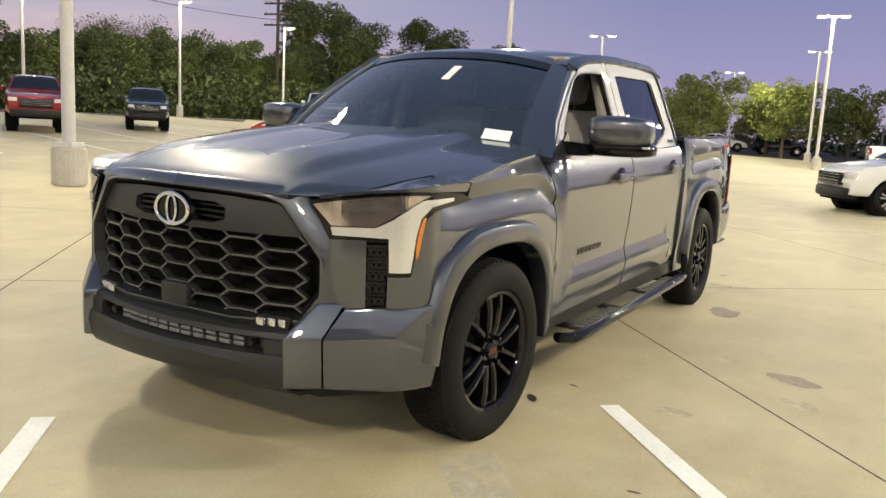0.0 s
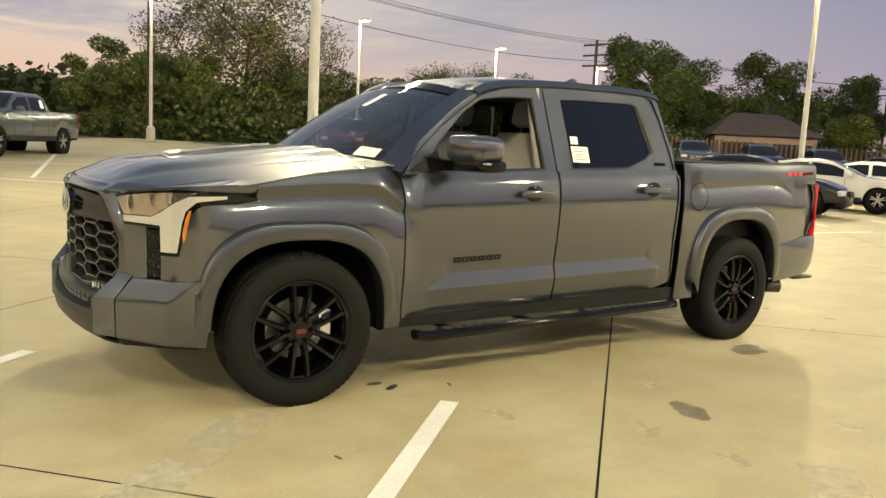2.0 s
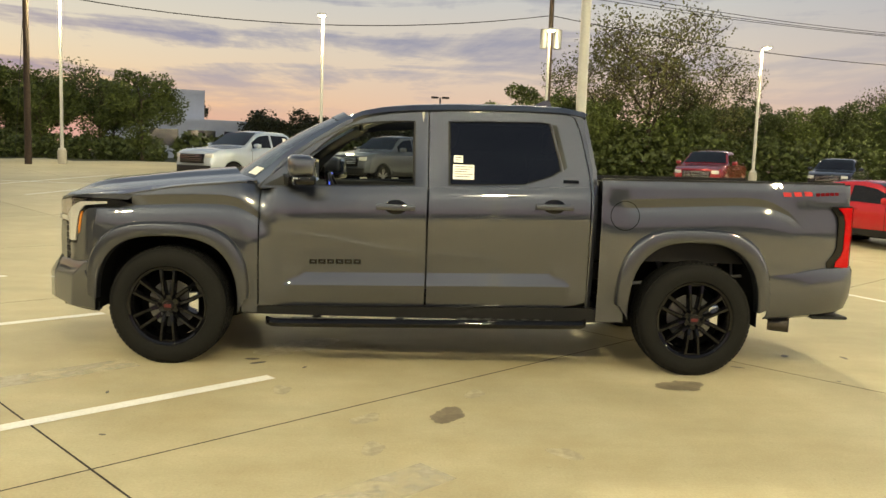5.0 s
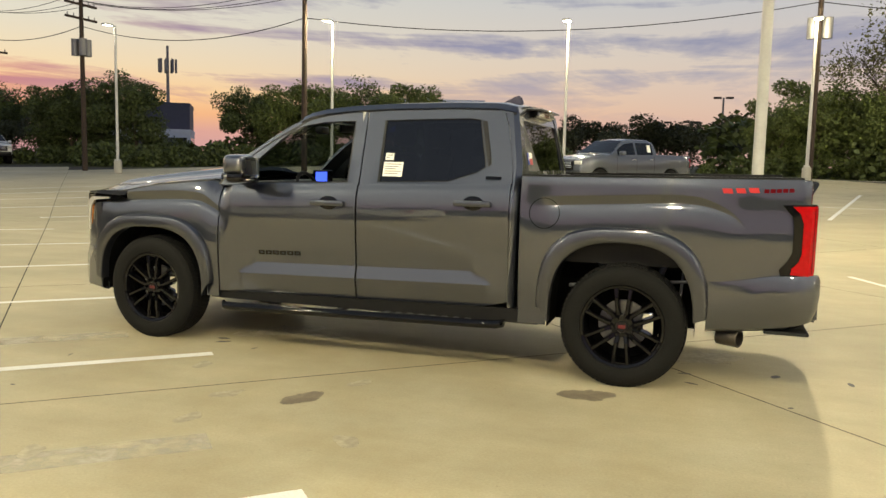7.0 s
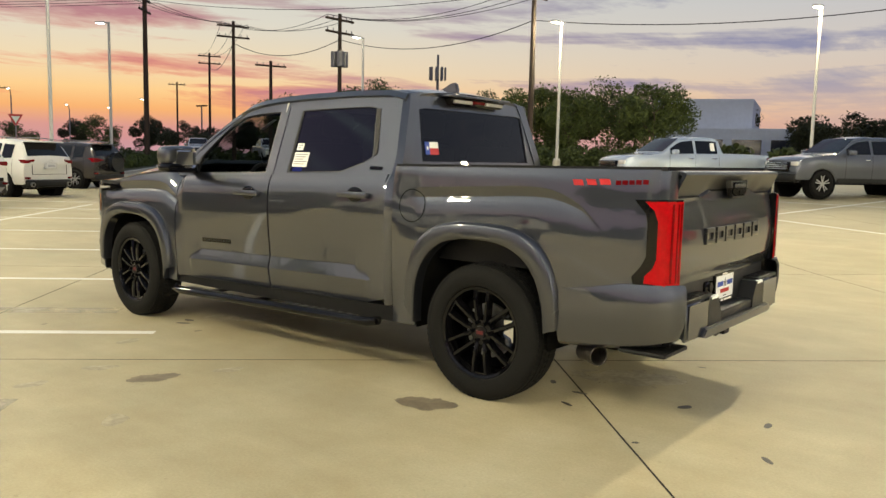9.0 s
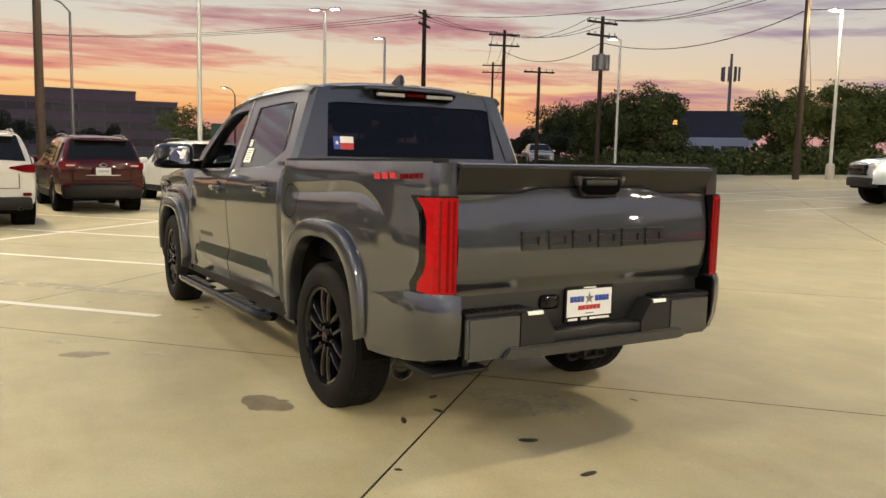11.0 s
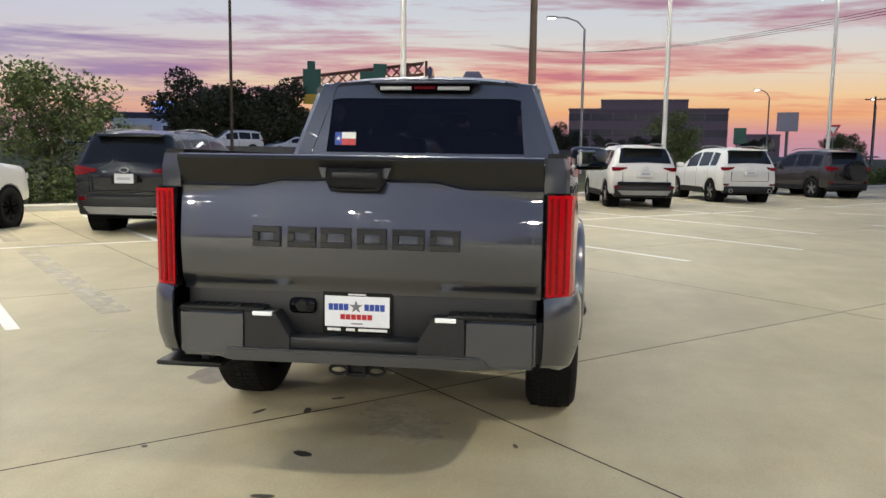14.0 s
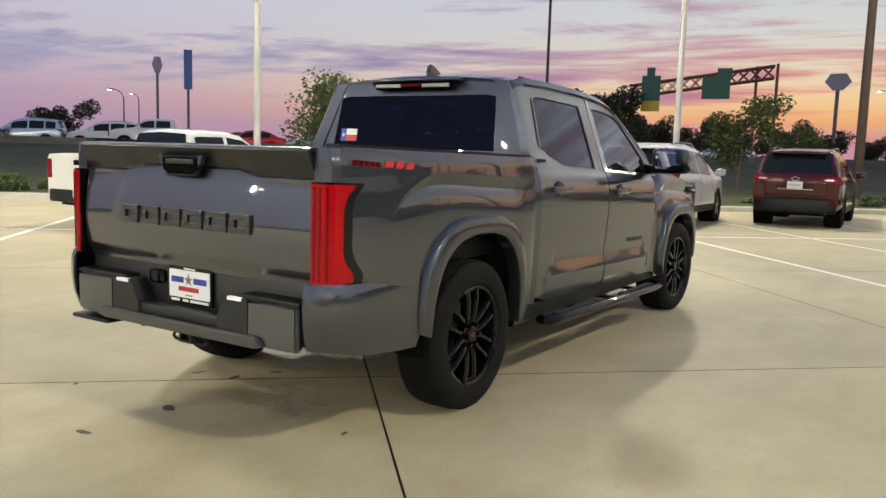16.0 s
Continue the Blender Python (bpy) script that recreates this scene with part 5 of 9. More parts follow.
# rear bumper
rb = empty("rear_bumper", "", "")
rb.parent = truck
for s_ in (1, -1):
    # painted corner
    plan = [(-3.022, 0.816), (-3.010, 0.856), (-2.975, 0.905), (-2.90, 0.948), (-2.75, 0.965), (-2.55, 0.972), (-2.372, 0.972)]
    tz = [0.800, 0.806, 0.806, 0.802, 0.796, 0.757, 0.735]
    bz = [0.500, 0.498, 0.492, 0.476, 0.452, 0.432, 0.420]
    verts, faces = [], []
    for (x, y), t_, b_ in zip(plan, tz, bz):
        for f, o in ((1.0, -0.03), (1.0, 0.0), (0.90, 0.012 if x < -2.7 else 0.0), (0.6, 0.014 if x < -2.6 else 0.0), (0.3, 0.004), (0.06, -0.022), (0.0, -0.06)):
            d = Vector((-1, 0.15, 0)) if x < -3.0 else (Vector((-0.6, 0.8, 0)) if x < -2.95 else Vector((-0.05, 1, 0)))
            verts.append((x + d.x * o, s_ * (y + d.y * o), b_ + (t_ - b_) * f))
    n = 7
    for i in range(len(plan) - 1):
        for k in range(n - 1):
            p = i * n + k
            faces.append((p, p + 1, p + n + 1, p + n))
    ob = mesh_object("bumper_end", verts, faces, PAINT, rb, smooth=40)
    md = ob.modifiers.new("thickness", "SOLIDIFY")
    md.thickness, md.offset = 0.012, 0
    bm = bmesh.new()
    prism(bm, [(0.788, 0.708), (0.478, 0.708), (0.478, 0.512), (0.585, 0.496), (0.788, 0.498)], lambda u, v, s_=s_: (-3.040, s_ * u, v), (0.05, 0, 0))
    bmesh.ops.bevel(bm, geom=list(bm.edges), offset=0.016, segments=3, affect="EDGES")
    part("bumper_bar", bm, PAINT, rb, "grey painted bumper bar", smooth=40)
    bm = bmesh.new()
    box(bm, -3.03, -2.93, s_ * 0.60 - 0.19, s_ * 0.60 + 0.19, 0.700, 0.722, 0.006)
    st_ = part("bumper_step", bm, BLACK, rb, smooth=30)
    for k in range(9):
        yk = s_ * (0.45 + 0.036 * k)
        bm = bmesh.new()
        box(bm, -3.02, -2.945, yk - 0.008, yk + 0.008, 0.722, 0.727)
        part("grip_rib", bm, BLACK, st_)
    bm = bmesh.new()
    prism(bm, [(0.486, 0.706), (0.350, 0.706), (0.285, 0.600), (0.285, 0.545), (0.486, 0.545)], lambda u, v, s_=s_: (-3.040, s_ * u, v), (0.10, 0, 0))
    part("bumper_cheek", bm, MOULD, rb, smooth=30)
    bm = bmesh.new()
    box(bm, -3.046, -3.02, s_ * 0.405 - 0.045, s_ * 0.405 + 0.045, 0.690, 0.708, 0.004)
    part("plate_lamp", bm, mat("plate_lamp_lens", (0.85, 0.85, 0.8), 0.3, emit=0.15), rb, "small white lamp")
bm = bmesh.new()
prism(bm, [(0.56, 0.546), (0.60, 0.505), (0.55, 0.490), (-0.55, 0.490), (-0.60, 0.505), (-0.56, 0.546)], lambda u, v: (-3.062, u, v), (0.12, 0, 0))
bmesh.ops.bevel(bm, geom=list(bm.edges), offset=0.008, segments=2, affect="EDGES")
part("bumper_valance", bm, SATIN, rb, smooth=30)
bm = bmesh.new()
box(bm, -2.935, -2.88, -0.79, 0.79, 0.56, 0.80, 0.01)
box(bm, -2.985, -2.90, 0.76, 0.83, 0.515, 0.70, 0.01)
box(bm, -2.985, -2.90, -0.83, -0.76, 0.515, 0.70, 0.01)
box(bm, -3.03, -2.90, -0.30, 0.30, 0.545, 0.598, 0.01)
part("bumper_core", bm, MOULD, rb, smooth=30)
bm = bmesh.new()
box(bm, -2.955, -2.93, 0.19, 0.31, 0.690, 0.760, 0.02)
part("trailer_socket", bm, GLOSS, rb, smooth=30)
bm = bmesh.new()
cyl(bm, (-2.965, 0.25, 0.725), (-2.95, 0.25, 0.725), 0.026, n=20)
part("socket_lid", bm, BLACK, rb, smooth=30)
# dealer plate: frame, white sheet, plain bars and a star
pl = empty("dealer_plate", "", "")
pl.parent = truck
PX = -2.945
bm = bmesh.new()
box(bm, PX - 0.008, PX + 0.01, -0.156, 0.156, 0.608, 0.792, 0.004)
part("plate_frame", bm, GLOSS, pl, "black plate frame")
bm = bmesh.new()
box(bm, PX - 0.012, PX - 0.009, -0.146, 0.146, 0.638, 0.775)
part("plate_sheet", bm, mat("plate_white", (0.82, 0.84, 0.88), 0.35, coat=0.4, grain=0.03, scale=50), pl, "white dealer plate")


def star_pts(cy, cz, r):
    return [(cy + (r if i % 2 == 0 else r * 0.4) * math.sin(math.pi * i / 5), cz + (r if i % 2 == 0 else r * 0.4) * math.cos(math.pi * i / 5)) for i in range(10)]


def print_run(y0, y1, n, z0, z1, material):
    """A run of n plain blocks, each the size of one printed sign."""
    step = (y0 - y1) / n
    for k in range(n):
        bm = bmesh.new()
        box(bm, PX - 0.0145, PX - 0.0115, y0 - (k + 0.86) * step, y0 - k * step, z0, z1)
        part("print_block", bm, material, pl)


print_run(0.128, 0.036, 4, 0.712, 0.741, BLUE_INK)
print_run(-0.034, -0.128, 4, 0.712, 0.741, BLUE_INK)
print_run(0.075, -0.072, 6, 0.671, 0.694, RED)
print_run(0.026, -0.026, 6, 0.650, 0.655, INK)
bm = bmesh.new()
prism(bm, star_pts(0.004, 0.728, 0.030), lambda u, v: (PX - 0.0145, u, v), (0.003, 0, 0))
part("print_star", bm, STEEL, pl)
for y0, y1 in ((0.135, 0.075), (0.050, 0.010), (-0.005, -0.135)):
    bm = bmesh.new()
    box(bm, PX - 0.0105, PX - 0.0075, y1, y0, 0.618, 0.630)
    part("print_bar", bm, WHITE_P, pl)
bm = bmesh.new()
box(bm, PX - 0.0105, PX - 0.0075, -0.04, 0.04, 0.779, 0.786)
part("print_bar", bm, WHITE_P, pl)

# hitch, exhaust, bumper step
bm = bmesh.new()
for y0, y1, z0, z1 in ((-0.045, 0.045, 0.420, 0.434), (-0.045, 0.045, 0.496, 0.510), (-0.045, -0.031, 0.434, 0.496), (0.031, 0.045, 0.434, 0.496)):
    box(bm, -2.985, -2.70, y0, y1, z0, z1, 0.003)
box(bm, -2.80, -2.70, -0.6, 0.6, 0.51, 0.57, 0.01)
# added block plugs the receiver and stands in for the bore's shade
box(bm, -2.955, -2.75, -0.033, 0.033, 0.432, 0.498)
hitch = part("tow_hitch", bm, BLACK, truck, smooth=30)
for s_ in (1, -1):
    bm = bmesh.new()
    tube(bm, [(-2.95, s_ * (0.085 + 0.040 * math.cos(a)), 0.440 + 0.020 * math.sin(a)) for a in [math.pi * k / 6 for k in range(13)]], 0.008, 6)
    part("chain_loop", bm, BLACK, hitch, smooth=40)
bm = bmesh.new()
for r, y in ((0.058, 0),):
    vs = []
    pr = [(0.056, -2.46), (0.058, -2.60), (0.054, -2.603), (0.050, -2.60), (0.048, -2.47)]
    for i in range(24):
        a = 2 * math.pi * i / 24
        for rr, xx in pr:
            vs.append(bm.verts.new((xx, 0.80 + rr * math.cos(a) + 0.0, 0.372 + rr * math.sin(a))))
    for i in range(24):
        for k in range(len(pr) - 1):
            bm.faces.new((vs[i * 5 + k], vs[i * 5 + k + 1], vs[((i + 1) % 24) * 5 + k + 1], vs[((i + 1) % 24) * 5 + k]))
bmesh.ops.recalc_face_normals(bm, faces=bm.faces)
bmesh.ops.rotate(bm, verts=bm.verts, cent=(-2.45, 0.80, 0.372), matrix=Matrix.Rotation(radians(-28), 3, "Z"))
part("exhaust_tip", bm, EXHAUST, truck, "dark steel exhaust tip", smooth=40)
bm = bmesh.new()
box(bm, -2.985, -2.72, 0.62, 0.935, 0.428, 0.452, 0.01)
box(bm, -2.93, -2.60, 0.70, 0.74, 0.44, 0.50, 0.006)
part("bed_step", bm, BLACK, truck, "black fold-down step", smooth=30)

# cab back, glass, high brake lamp, fin
def back_x(z):
    return interp(z, [(0.8, -1.12), (1.36, -1.128), (1.76, -1.055), (1.86, -1.03)])


RG = [(0.655, 1.405), (-0.655, 1.405), (-0.625, 1.750), (-0.56, 1.762), (0.56, 1.762), (0.625, 1.750)]
RO = [(0.80, 1.33), (-0.80, 1.33), (-0.70, 1.84), (-0.60, 1.868), (0.60, 1.868), (0.70, 1.84)]
n = 6
verts = [(back_x(z), y, z) for y, z in RO] + [(back_x(z) - 0.004, y, z) for y, z in RG] + [(back_x(z) + 0.04, y, z) for y, z in RG]
ob = mesh_object("cab_back", verts, [(k * n + i, k * n + (i + 1) % n, (k + 1) * n + (i + 1) % n, (k + 1) * n + i) for k in range(2) for i in range(n)], PAINT, truck, smooth=30)
bm = bmesh.new()
bm.faces.new([bm.verts.new((back_x(z) + 0.006, y, z)) for y, z in RG])
part("rear_window", bm, TINT, truck, "dark tinted rear window")
bm = bmesh.new()
prism(bm, [(0.33, 1.846), (0.30, 1.800), (-0.30, 1.800), (-0.33, 1.846)], lambda u, v: (-1.085 - (v - 1.80) * 0.4, u, v), (0.06, 0, 0))
sp = part("roof_spoiler", bm, GLOSS, truck)
bm = bmesh.new()
box(bm, -1.112, -1.09, -0.07, 0.07, 1.818, 1.838, 0.003)
part("high_brake_lamp", bm, RED_DARK, sp)
for s_ in (1, -1):
    bm = bmesh.new()
    box(bm, -1.113, -1.09, s_ * 0.19 - 0.105, s_ * 0.19 + 0.105, 1.812, 1.838, 0.005)
    part("cargo_lamp", bm, DRL, sp)
bm = bmesh.new()
box(bm, -1.14, -0.98, -0.36, 0.36, 1.852, 1.868, 0.007)
part("spoiler_lip", bm, PAINT, sp, smooth=30)
bm = bmesh.new()
prism(bm, [(-0.72, 1.915), (-0.86, 1.985), (-0.90, 1.985), (-0.925, 1.915)], lambda u, v: (u, 0.018, v), (0, -0.036, 0))
bmesh.ops.bevel(bm, geom=list(bm.edges), offset=0.01, segments=2, affect="EDGES")
part("roof_fin", bm, PAINT, truck, smooth=40)
# flag sticker on the rear glass
fl = empty("flag_sticker", "", "")
fl.parent = truck


def flag(nm, y0, y1, z0, z1, m_):
    bm = bmesh.new()
    prism(bm, [(y0, z0), (y1, z0), (y1, z1), (y0, z1)], lambda u, v: (back_x(v) + 0.001, u, v), (0.003, 0, 0))
    part(nm, bm, m_, fl)


flag("blue_band", 0.602, 0.555, 1.452, 1.537, BLUE_INK)
flag("white_band", 0.555, 0.460, 1.495, 1.537, WHITE_P)
flag("red_band", 0.555, 0.460, 1.452, 1.495, RED)
bm = bmesh.new()
prism(bm, star_pts(0.578, 1.495, 0.017), lambda u, v: (back_x(v) - 0.001, u, v), (0.002, 0, 0))
part("flag_star", bm, WHITE_P, fl)

# fuel door, side marks
for z_, s_ in ((1.132, 1),):
    bm = bmesh.new()
    vs0 = []
    for i in range(40):
        a = 2 * math.pi * i / 40
        ring = []
        for r in (0.0985, 0.1045):
            x, z = -1.308 + r * math.cos(a), z_ + r * math.sin(a)
            ring.append(bm.verts.new((x, s_ * (yside(x, z) + 0.003), z)))
        vs0.append(ring)
    for i in range(40):
        a, b = vs0[i], vs0[(i + 1) % 40]
        bm.faces.new((a[0], a[1], b[1], b[0]))
    part("fuel_door_gap", bm, CAVITY, truck)


def side_fn(s_):
    def fn(u, v):
        return (u, s_ * yside(u, v), v), (0, s_, 0)
    return fn


for s_ in (1, -1):
    fn = side_fn(s_)
    for k in range(6):
        x0 = 0.885 - 0.061 * k
        z0 = 0.728 + 0.0015 * k
        for a, b, c, d in ((0, 0.050, 0, 0.010), (0, 0.050, 0.021, 0.031), (0, 0.014, 0.010, 0.021), (0.036, 0.050, 0.010, 0.021)):
            patch("door_mark", [(x0 - a, z0 + c), (x0 - b, z0 + c), (x0 - b, z0 + d), (x0 - a, z0 + d)], fn, GLOSS, truck, 0.004, 0.004, cuts=0)
    mk = empty("bed_decal", "", "")
    mk.parent = truck
    for k, (x0, w_, h_) in enumerate(((-2.425, 0.066, 0.034), (-2.505, 0.062, 0.034), (-2.58, 0.066, 0.034))):
        z0 = 1.300 + 0.004 * k
        patch("red_block", [(x0, z0 + h_), (x0 - 0.010, z0 + h_ * 0.1), (x0 - w_ - 0.002, z0 + h_ * 0.1), (x0 - w_ + 0.008, z0 + h_)], fn, RED, mk, 0.002, 0.003, "red decal", cuts=0)
    for k in range(5):
        x0 = -2.672 - 0.036 * k
        z0 = 1.312 + 0.002 * k
        patch("dark_block", [(x0, z0 + 0.024), (x0, z0), (x0 - 0.029, z0), (x0 - 0.029, z0 + 0.024)], fn, RED_DARK, mk, 0.002, 0.003, cuts=0)
    bm = bmesh.new()
    box(bm, -0.985, -0.875, s_ * 0.905 - 0.004, s_ * 0.905 + 0.004, 1.345, 1.366)
    for v in bm.verts:
        v.co.y += s_ * (yglass(v.co.z) + 0.014 - 0.905)
    part("trim_badge", bm, GLOSS, truck)
# stickers on glass
fn = lambda u, v: ((u, yglass(v) + 0.001, v), (0, 1, 0.3))
for nm, x0, x1, z0, z1 in (("price_sheet", -0.095, -0.245, 1.345, 1.448), ("notice_sheet", -0.10, -0.165, 1.462, 1.512)):
    sh = patch(nm, [(x0, z0), (x1, z0), (x1, z1), (x0, z1)], fn, WHITE_P, truck, 0.002, 0.003, "white paper sticker", cuts=0)
    for k in range(5 if nm == "price_sheet" else 2):
        zz = z1 - 0.018 - 0.017 * k
        patch("print_bar", [(x0 - 0.012, zz), (x1 + 0.012 + 0.02 * (k % 3), zz), (x1 + 0.012 + 0.02 * (k % 3), zz + 0.005), (x0 - 0.012, zz + 0.005)], fn, INK, sh, 0.001, 0.004, cuts=0)


def ws_fn(u, v):
    p = Vector(ws_pt(u, v))
    return p, (0.55, 0, 0.83)


for nm, u0, u1, v0, v1 in (("inspection_tag", 0.22, 0.285, 0.60, 0.78), ("stock_label", 0.745, 0.90, 0.085, 0.17)):
    patch(nm, [(u0, v0), (u1, v0), (u1, v1), (u0, v1)], ws_fn, WHITE_P, truck, 0.002, 0.004, "white paper tag", cuts=0)
bm = bmesh.new()
box(bm, 0.80, 0.88, -0.07, 0.07, 1.67, 1.73, 0.02)
part("sensor_pod", bm, BLACK, truck, smooth=30)


# ---- pickup: cabin ----
def seat(x, y, w):
    s = empty("seat", "", "")
    s.parent = truck
    bm = bmesh.new()
    box(bm, x - 0.22, x + 0.28, y - w / 2, y + w / 2, 0.80, 0.98, 0.05)
    part("cushion", bm, CLOTH, s, smooth=40)
    bm = bmesh.new()
    box(bm, -0.07, 0.07, y - w / 2, y + w / 2, 0.0, 0.62, 0.05)
    bmesh.ops.transform(bm, matrix=pose(x - 0.24, 0, 0.92, 0, -14, 0), verts=bm.verts)
    part("backrest", bm, BEIGE, s, smooth=40)
    bm = bmesh.new()
    box(bm, -0.055, 0.055, y - 0.14, y + 0.14, 0.66, 0.85, 0.045)
    bmesh.ops.transform(bm, matrix=pose(x - 0.25, 0, 0.92, 0, -12, 0), verts=bm.verts)
    part("headrest", bm, BEIGE, s, smooth=40)
    for k in (-0.06, 0.06):
        bm = bmesh.new()
        cyl(bm, (x - 0.385, y + k, 1.50), (x - 0.405, y + k, 1.60), 0.007, n=8)
        part("headrest_post", bm, STEEL, s)


for y in (0.42, -0.42):
    seat(0.32, y, 0.54)
    seat(-0.58, y, 0.56)
bm = bmesh.new()
prism(bm, [(1.35, 1.0), (1.0, 0.85), (0.88, 1.0), (0.86, 1.20), (1.0, 1.275), (1.28, 1.262)], lambda u, v: (u, -0.76, v), (0, 1.52, 0))
bmesh.ops.bevel(bm, geom=list(bm.edges), offset=0.015, segments=2, affect="EDGES")
part("dashboard", bm, CABIN, truck, smooth=40)
bm = bmesh.new()
box(bm, 0.845, 0.865, -0.22, 0.13, 1.15, 1.36, 0.008)
scr = part("touch_screen", bm, GLOSS, truck)
bm = bmesh.new()
box(bm, 0.838, 0.846, -0.09, 0.11, 1.235, 1.345)
part("screen_panel", bm, SCREEN, scr, "lit blue screen")
bm = bmesh.new()
oval_ring(bm, 0, 0, 0, 0.185, 0.185, 0.017, 32, 8)
box(bm, -0.01, 0.02, -0.17, 0.17, -0.025, 0.025, 0.008)
box(bm, -0.01, 0.02, -0.025, 0.025, -0.17, 0.0, 0.008)
cyl(bm, (0.0, 0, 0), (0.25, 0, 0), 0.035, n=10)
bmesh.ops.transform(bm, matrix=pose(0.74, 0.40, 1.17, 0, 22, 0), verts=bm.verts)
part("steering_wheel", bm, BLACK, truck, smooth=40)
bm = bmesh.new()
box(bm, -0.2, 0.9, -0.14, 0.14, 0.60, 0.98, 0.03)
part("console", bm, BLACK, truck)
bm = bmesh.new()
box(bm, -1.05, 1.2, -0.80, 0.80, 0.52, 0.56)
part("cabin_floor", bm, BLACK, truck)
bm = bmesh.new()
box(bm, -1.08, -1.05, -0.78, 0.78, 0.56, 1.34)
part("cabin_wall", bm, BLACK, truck)
bm = bmesh.new()
box(bm, -0.95, 0.55, -0.66, 0.66, 1.80, 1.815)
part("headliner", bm, BEIGE, truck)
for s_ in (1, -1):
    bm = bmesh.new()
    box(bm, -1.0, 1.18, s_ * 0.855 - 0.02, s_ * 0.855 + 0.02, 0.56, 1.27, 0.01)
    part("door_card", bm, CABIN, truck)
    bm = bmesh.new()
    cyl(bm, (0.12, s_ * 0.83, 1.28), (0.12, s_ * 0.685, 1.80), 0.05, n=8)
    part("belt_pillar", bm, BEIGE, truck)
bm = bmesh.new()
box(bm, 0.60, 0.62, -0.13, 0.13, 1.68, 1.745, 0.012)
part("cabin_mirror", bm, BLACK, truck)

# corners of the bed between side and gate
for s_ in (1, -1):
    zs = [1.243, 1.262, 1.29, 1.33, 1.37, 1.392]
    verts = []
    for z in zs:
        y = yside(-2.90, z)
        verts += [(-2.896, s_ * y, z), (-2.925, s_ * (y - 0.004), z), (-2.948, s_ * (y - 0.018), z), (-2.958, s_ * (y - 0.045), z), (-2.958, s_ * 0.806, z), (-2.90, s_ * 0.806, z)]
    faces = [(i * 6 + k, i * 6 + k + 1, (i + 1) * 6 + k + 1, (i + 1) * 6 + k) for i in range(5) for k in range(5)]
    faces += [tuple(range(6)), tuple(30 + k for k in range(6))]
    mesh_object("bed_corner", verts, faces, PAINT, truck, smooth=30)

# thickness made real, crisp folds where panels turn in
graph = bpy.context.evaluated_depsgraph_get()
for ob in truck.children_recursive:
    if ob.type == "MESH" and len(ob.modifiers):
        me = bpy.data.meshes.new_from_object(ob.evaluated_get(graph))
        ob.modifiers.clear()
        ob.data = me
        me.shade_smooth()
        me.set_sharp_from_angle(angle=radians(32))

# ---- pole lamps and their light ----
def lamp_post(x, y, top, heads, r0, r1, yaw, watts=0.0, base=True, size=0.28, label="white steel lamp post on a round-topped concrete base"):
    g = height(x, y)
    p = empty("lamp_post", label, "lamp post", group="car park lamp posts", loc=(x, y, g), rz=yaw)
    h = top - g
    if base:
        bm = bmesh.new()
        cyl(bm, (0, 0, 0), (0, 0, 0.62), r0 * 2.6, r0 * 2.6, 24)
        bmesh.ops.bevel(bm, geom=list(bm.edges), offset=0.03, segments=2, affect="EDGES")
        part("footing", bm, KERB, p, "grey concrete footing", smooth=40)
        bm = bmesh.new()
        box(bm, -r0 * 1.6, r0 * 1.6, -r0 * 1.6, r0 * 1.6, 0.62, 0.70, 0.01)
        part("base_cover", bm, POLE, p)
    bm = bmesh.new()
    cyl(bm, (0, 0, 0.60 if base else 0.0), (0, 0, h), r0, r1, 12)
    part("post", bm, POLE, p, smooth=50)
    for k in range(heads):
        s = 1 if k == 0 else -1
        bm = bmesh.new()
        cyl(bm, (0, 0, h - 0.06), (s * 0.30, 0, h - 0.02), 0.035, n=8)
        arm = part("arm", bm, POLE, p)
        bm = bmesh.new()
        box(bm, min(s * 0.26, s * 0.78), max(s * 0.26, s * 0.78), -0.17, 0.17, h - 0.05, h + 0.04, 0.02)
        hd = part("lamp_head", bm, POLE, p)
        bm = bmesh.new()
        box(bm, min(s * 0.34, s * 0.72), max(s * 0.34, s * 0.72), -0.13, 0.13, h - 0.062, h - 0.048)
        part("led_panel", bm, LED, hd, "lit white panel")
    if watts:
        c, sn = math.cos(radians(yaw)), math.sin(radians(yaw))
        off = 0.53 if heads == 1 or size < 0.2 else 0.0
        lot_lamp(x + c * off, y + sn * off, top - 0.18, watts, size=size)
    return p


# tall posts inside the lot
lamp_post(-3.12, -9.41, 8.6, 2, 0.105, 0.085, 20, 4000)
# unseen post, added to light the ground beside the pickup
lamp_post(-1.5, 11.5, 8.6, 2, 0.085, 0.07, 20, 3500)
lamp_post(8.0, 10.75, 8.4, 2, 0.085, 0.07, 45, 4200)
lamp_post(15.45, 3.2, 8.4, 2, 0.085, 0.07, 45, 4300)
lamp_post(23.3, -4.78, 8.4, 2, 0.085, 0.07, 45, 2800)
lamp_post(31.4, -12.9, 8.4, 2, 0.085, 0.07, 45)
lamp_post(38.0, -19.5, 8.4, 1, 0.085, 0.07, 20)
lamp_post(-24.2, -12.3, 8.8, 2, 0.105, 0.085, 70, 6500)
# post out of view, added as fill from the near rear side
lamp_post(-11.0, 13.0, 8.6, 2, 0.105, 0.085, 20, 3800)
lamp_post(-40.0, -2.5, 7.6, 2, 0.09, 0.07, 100, 4000)
lamp_post(-57.0, -5.0, 7.6, 2, 0.09, 0.07, 100)
lamp_post(-66.0, -12.4, 6.8, 2, 0.09, 0.07, 100)
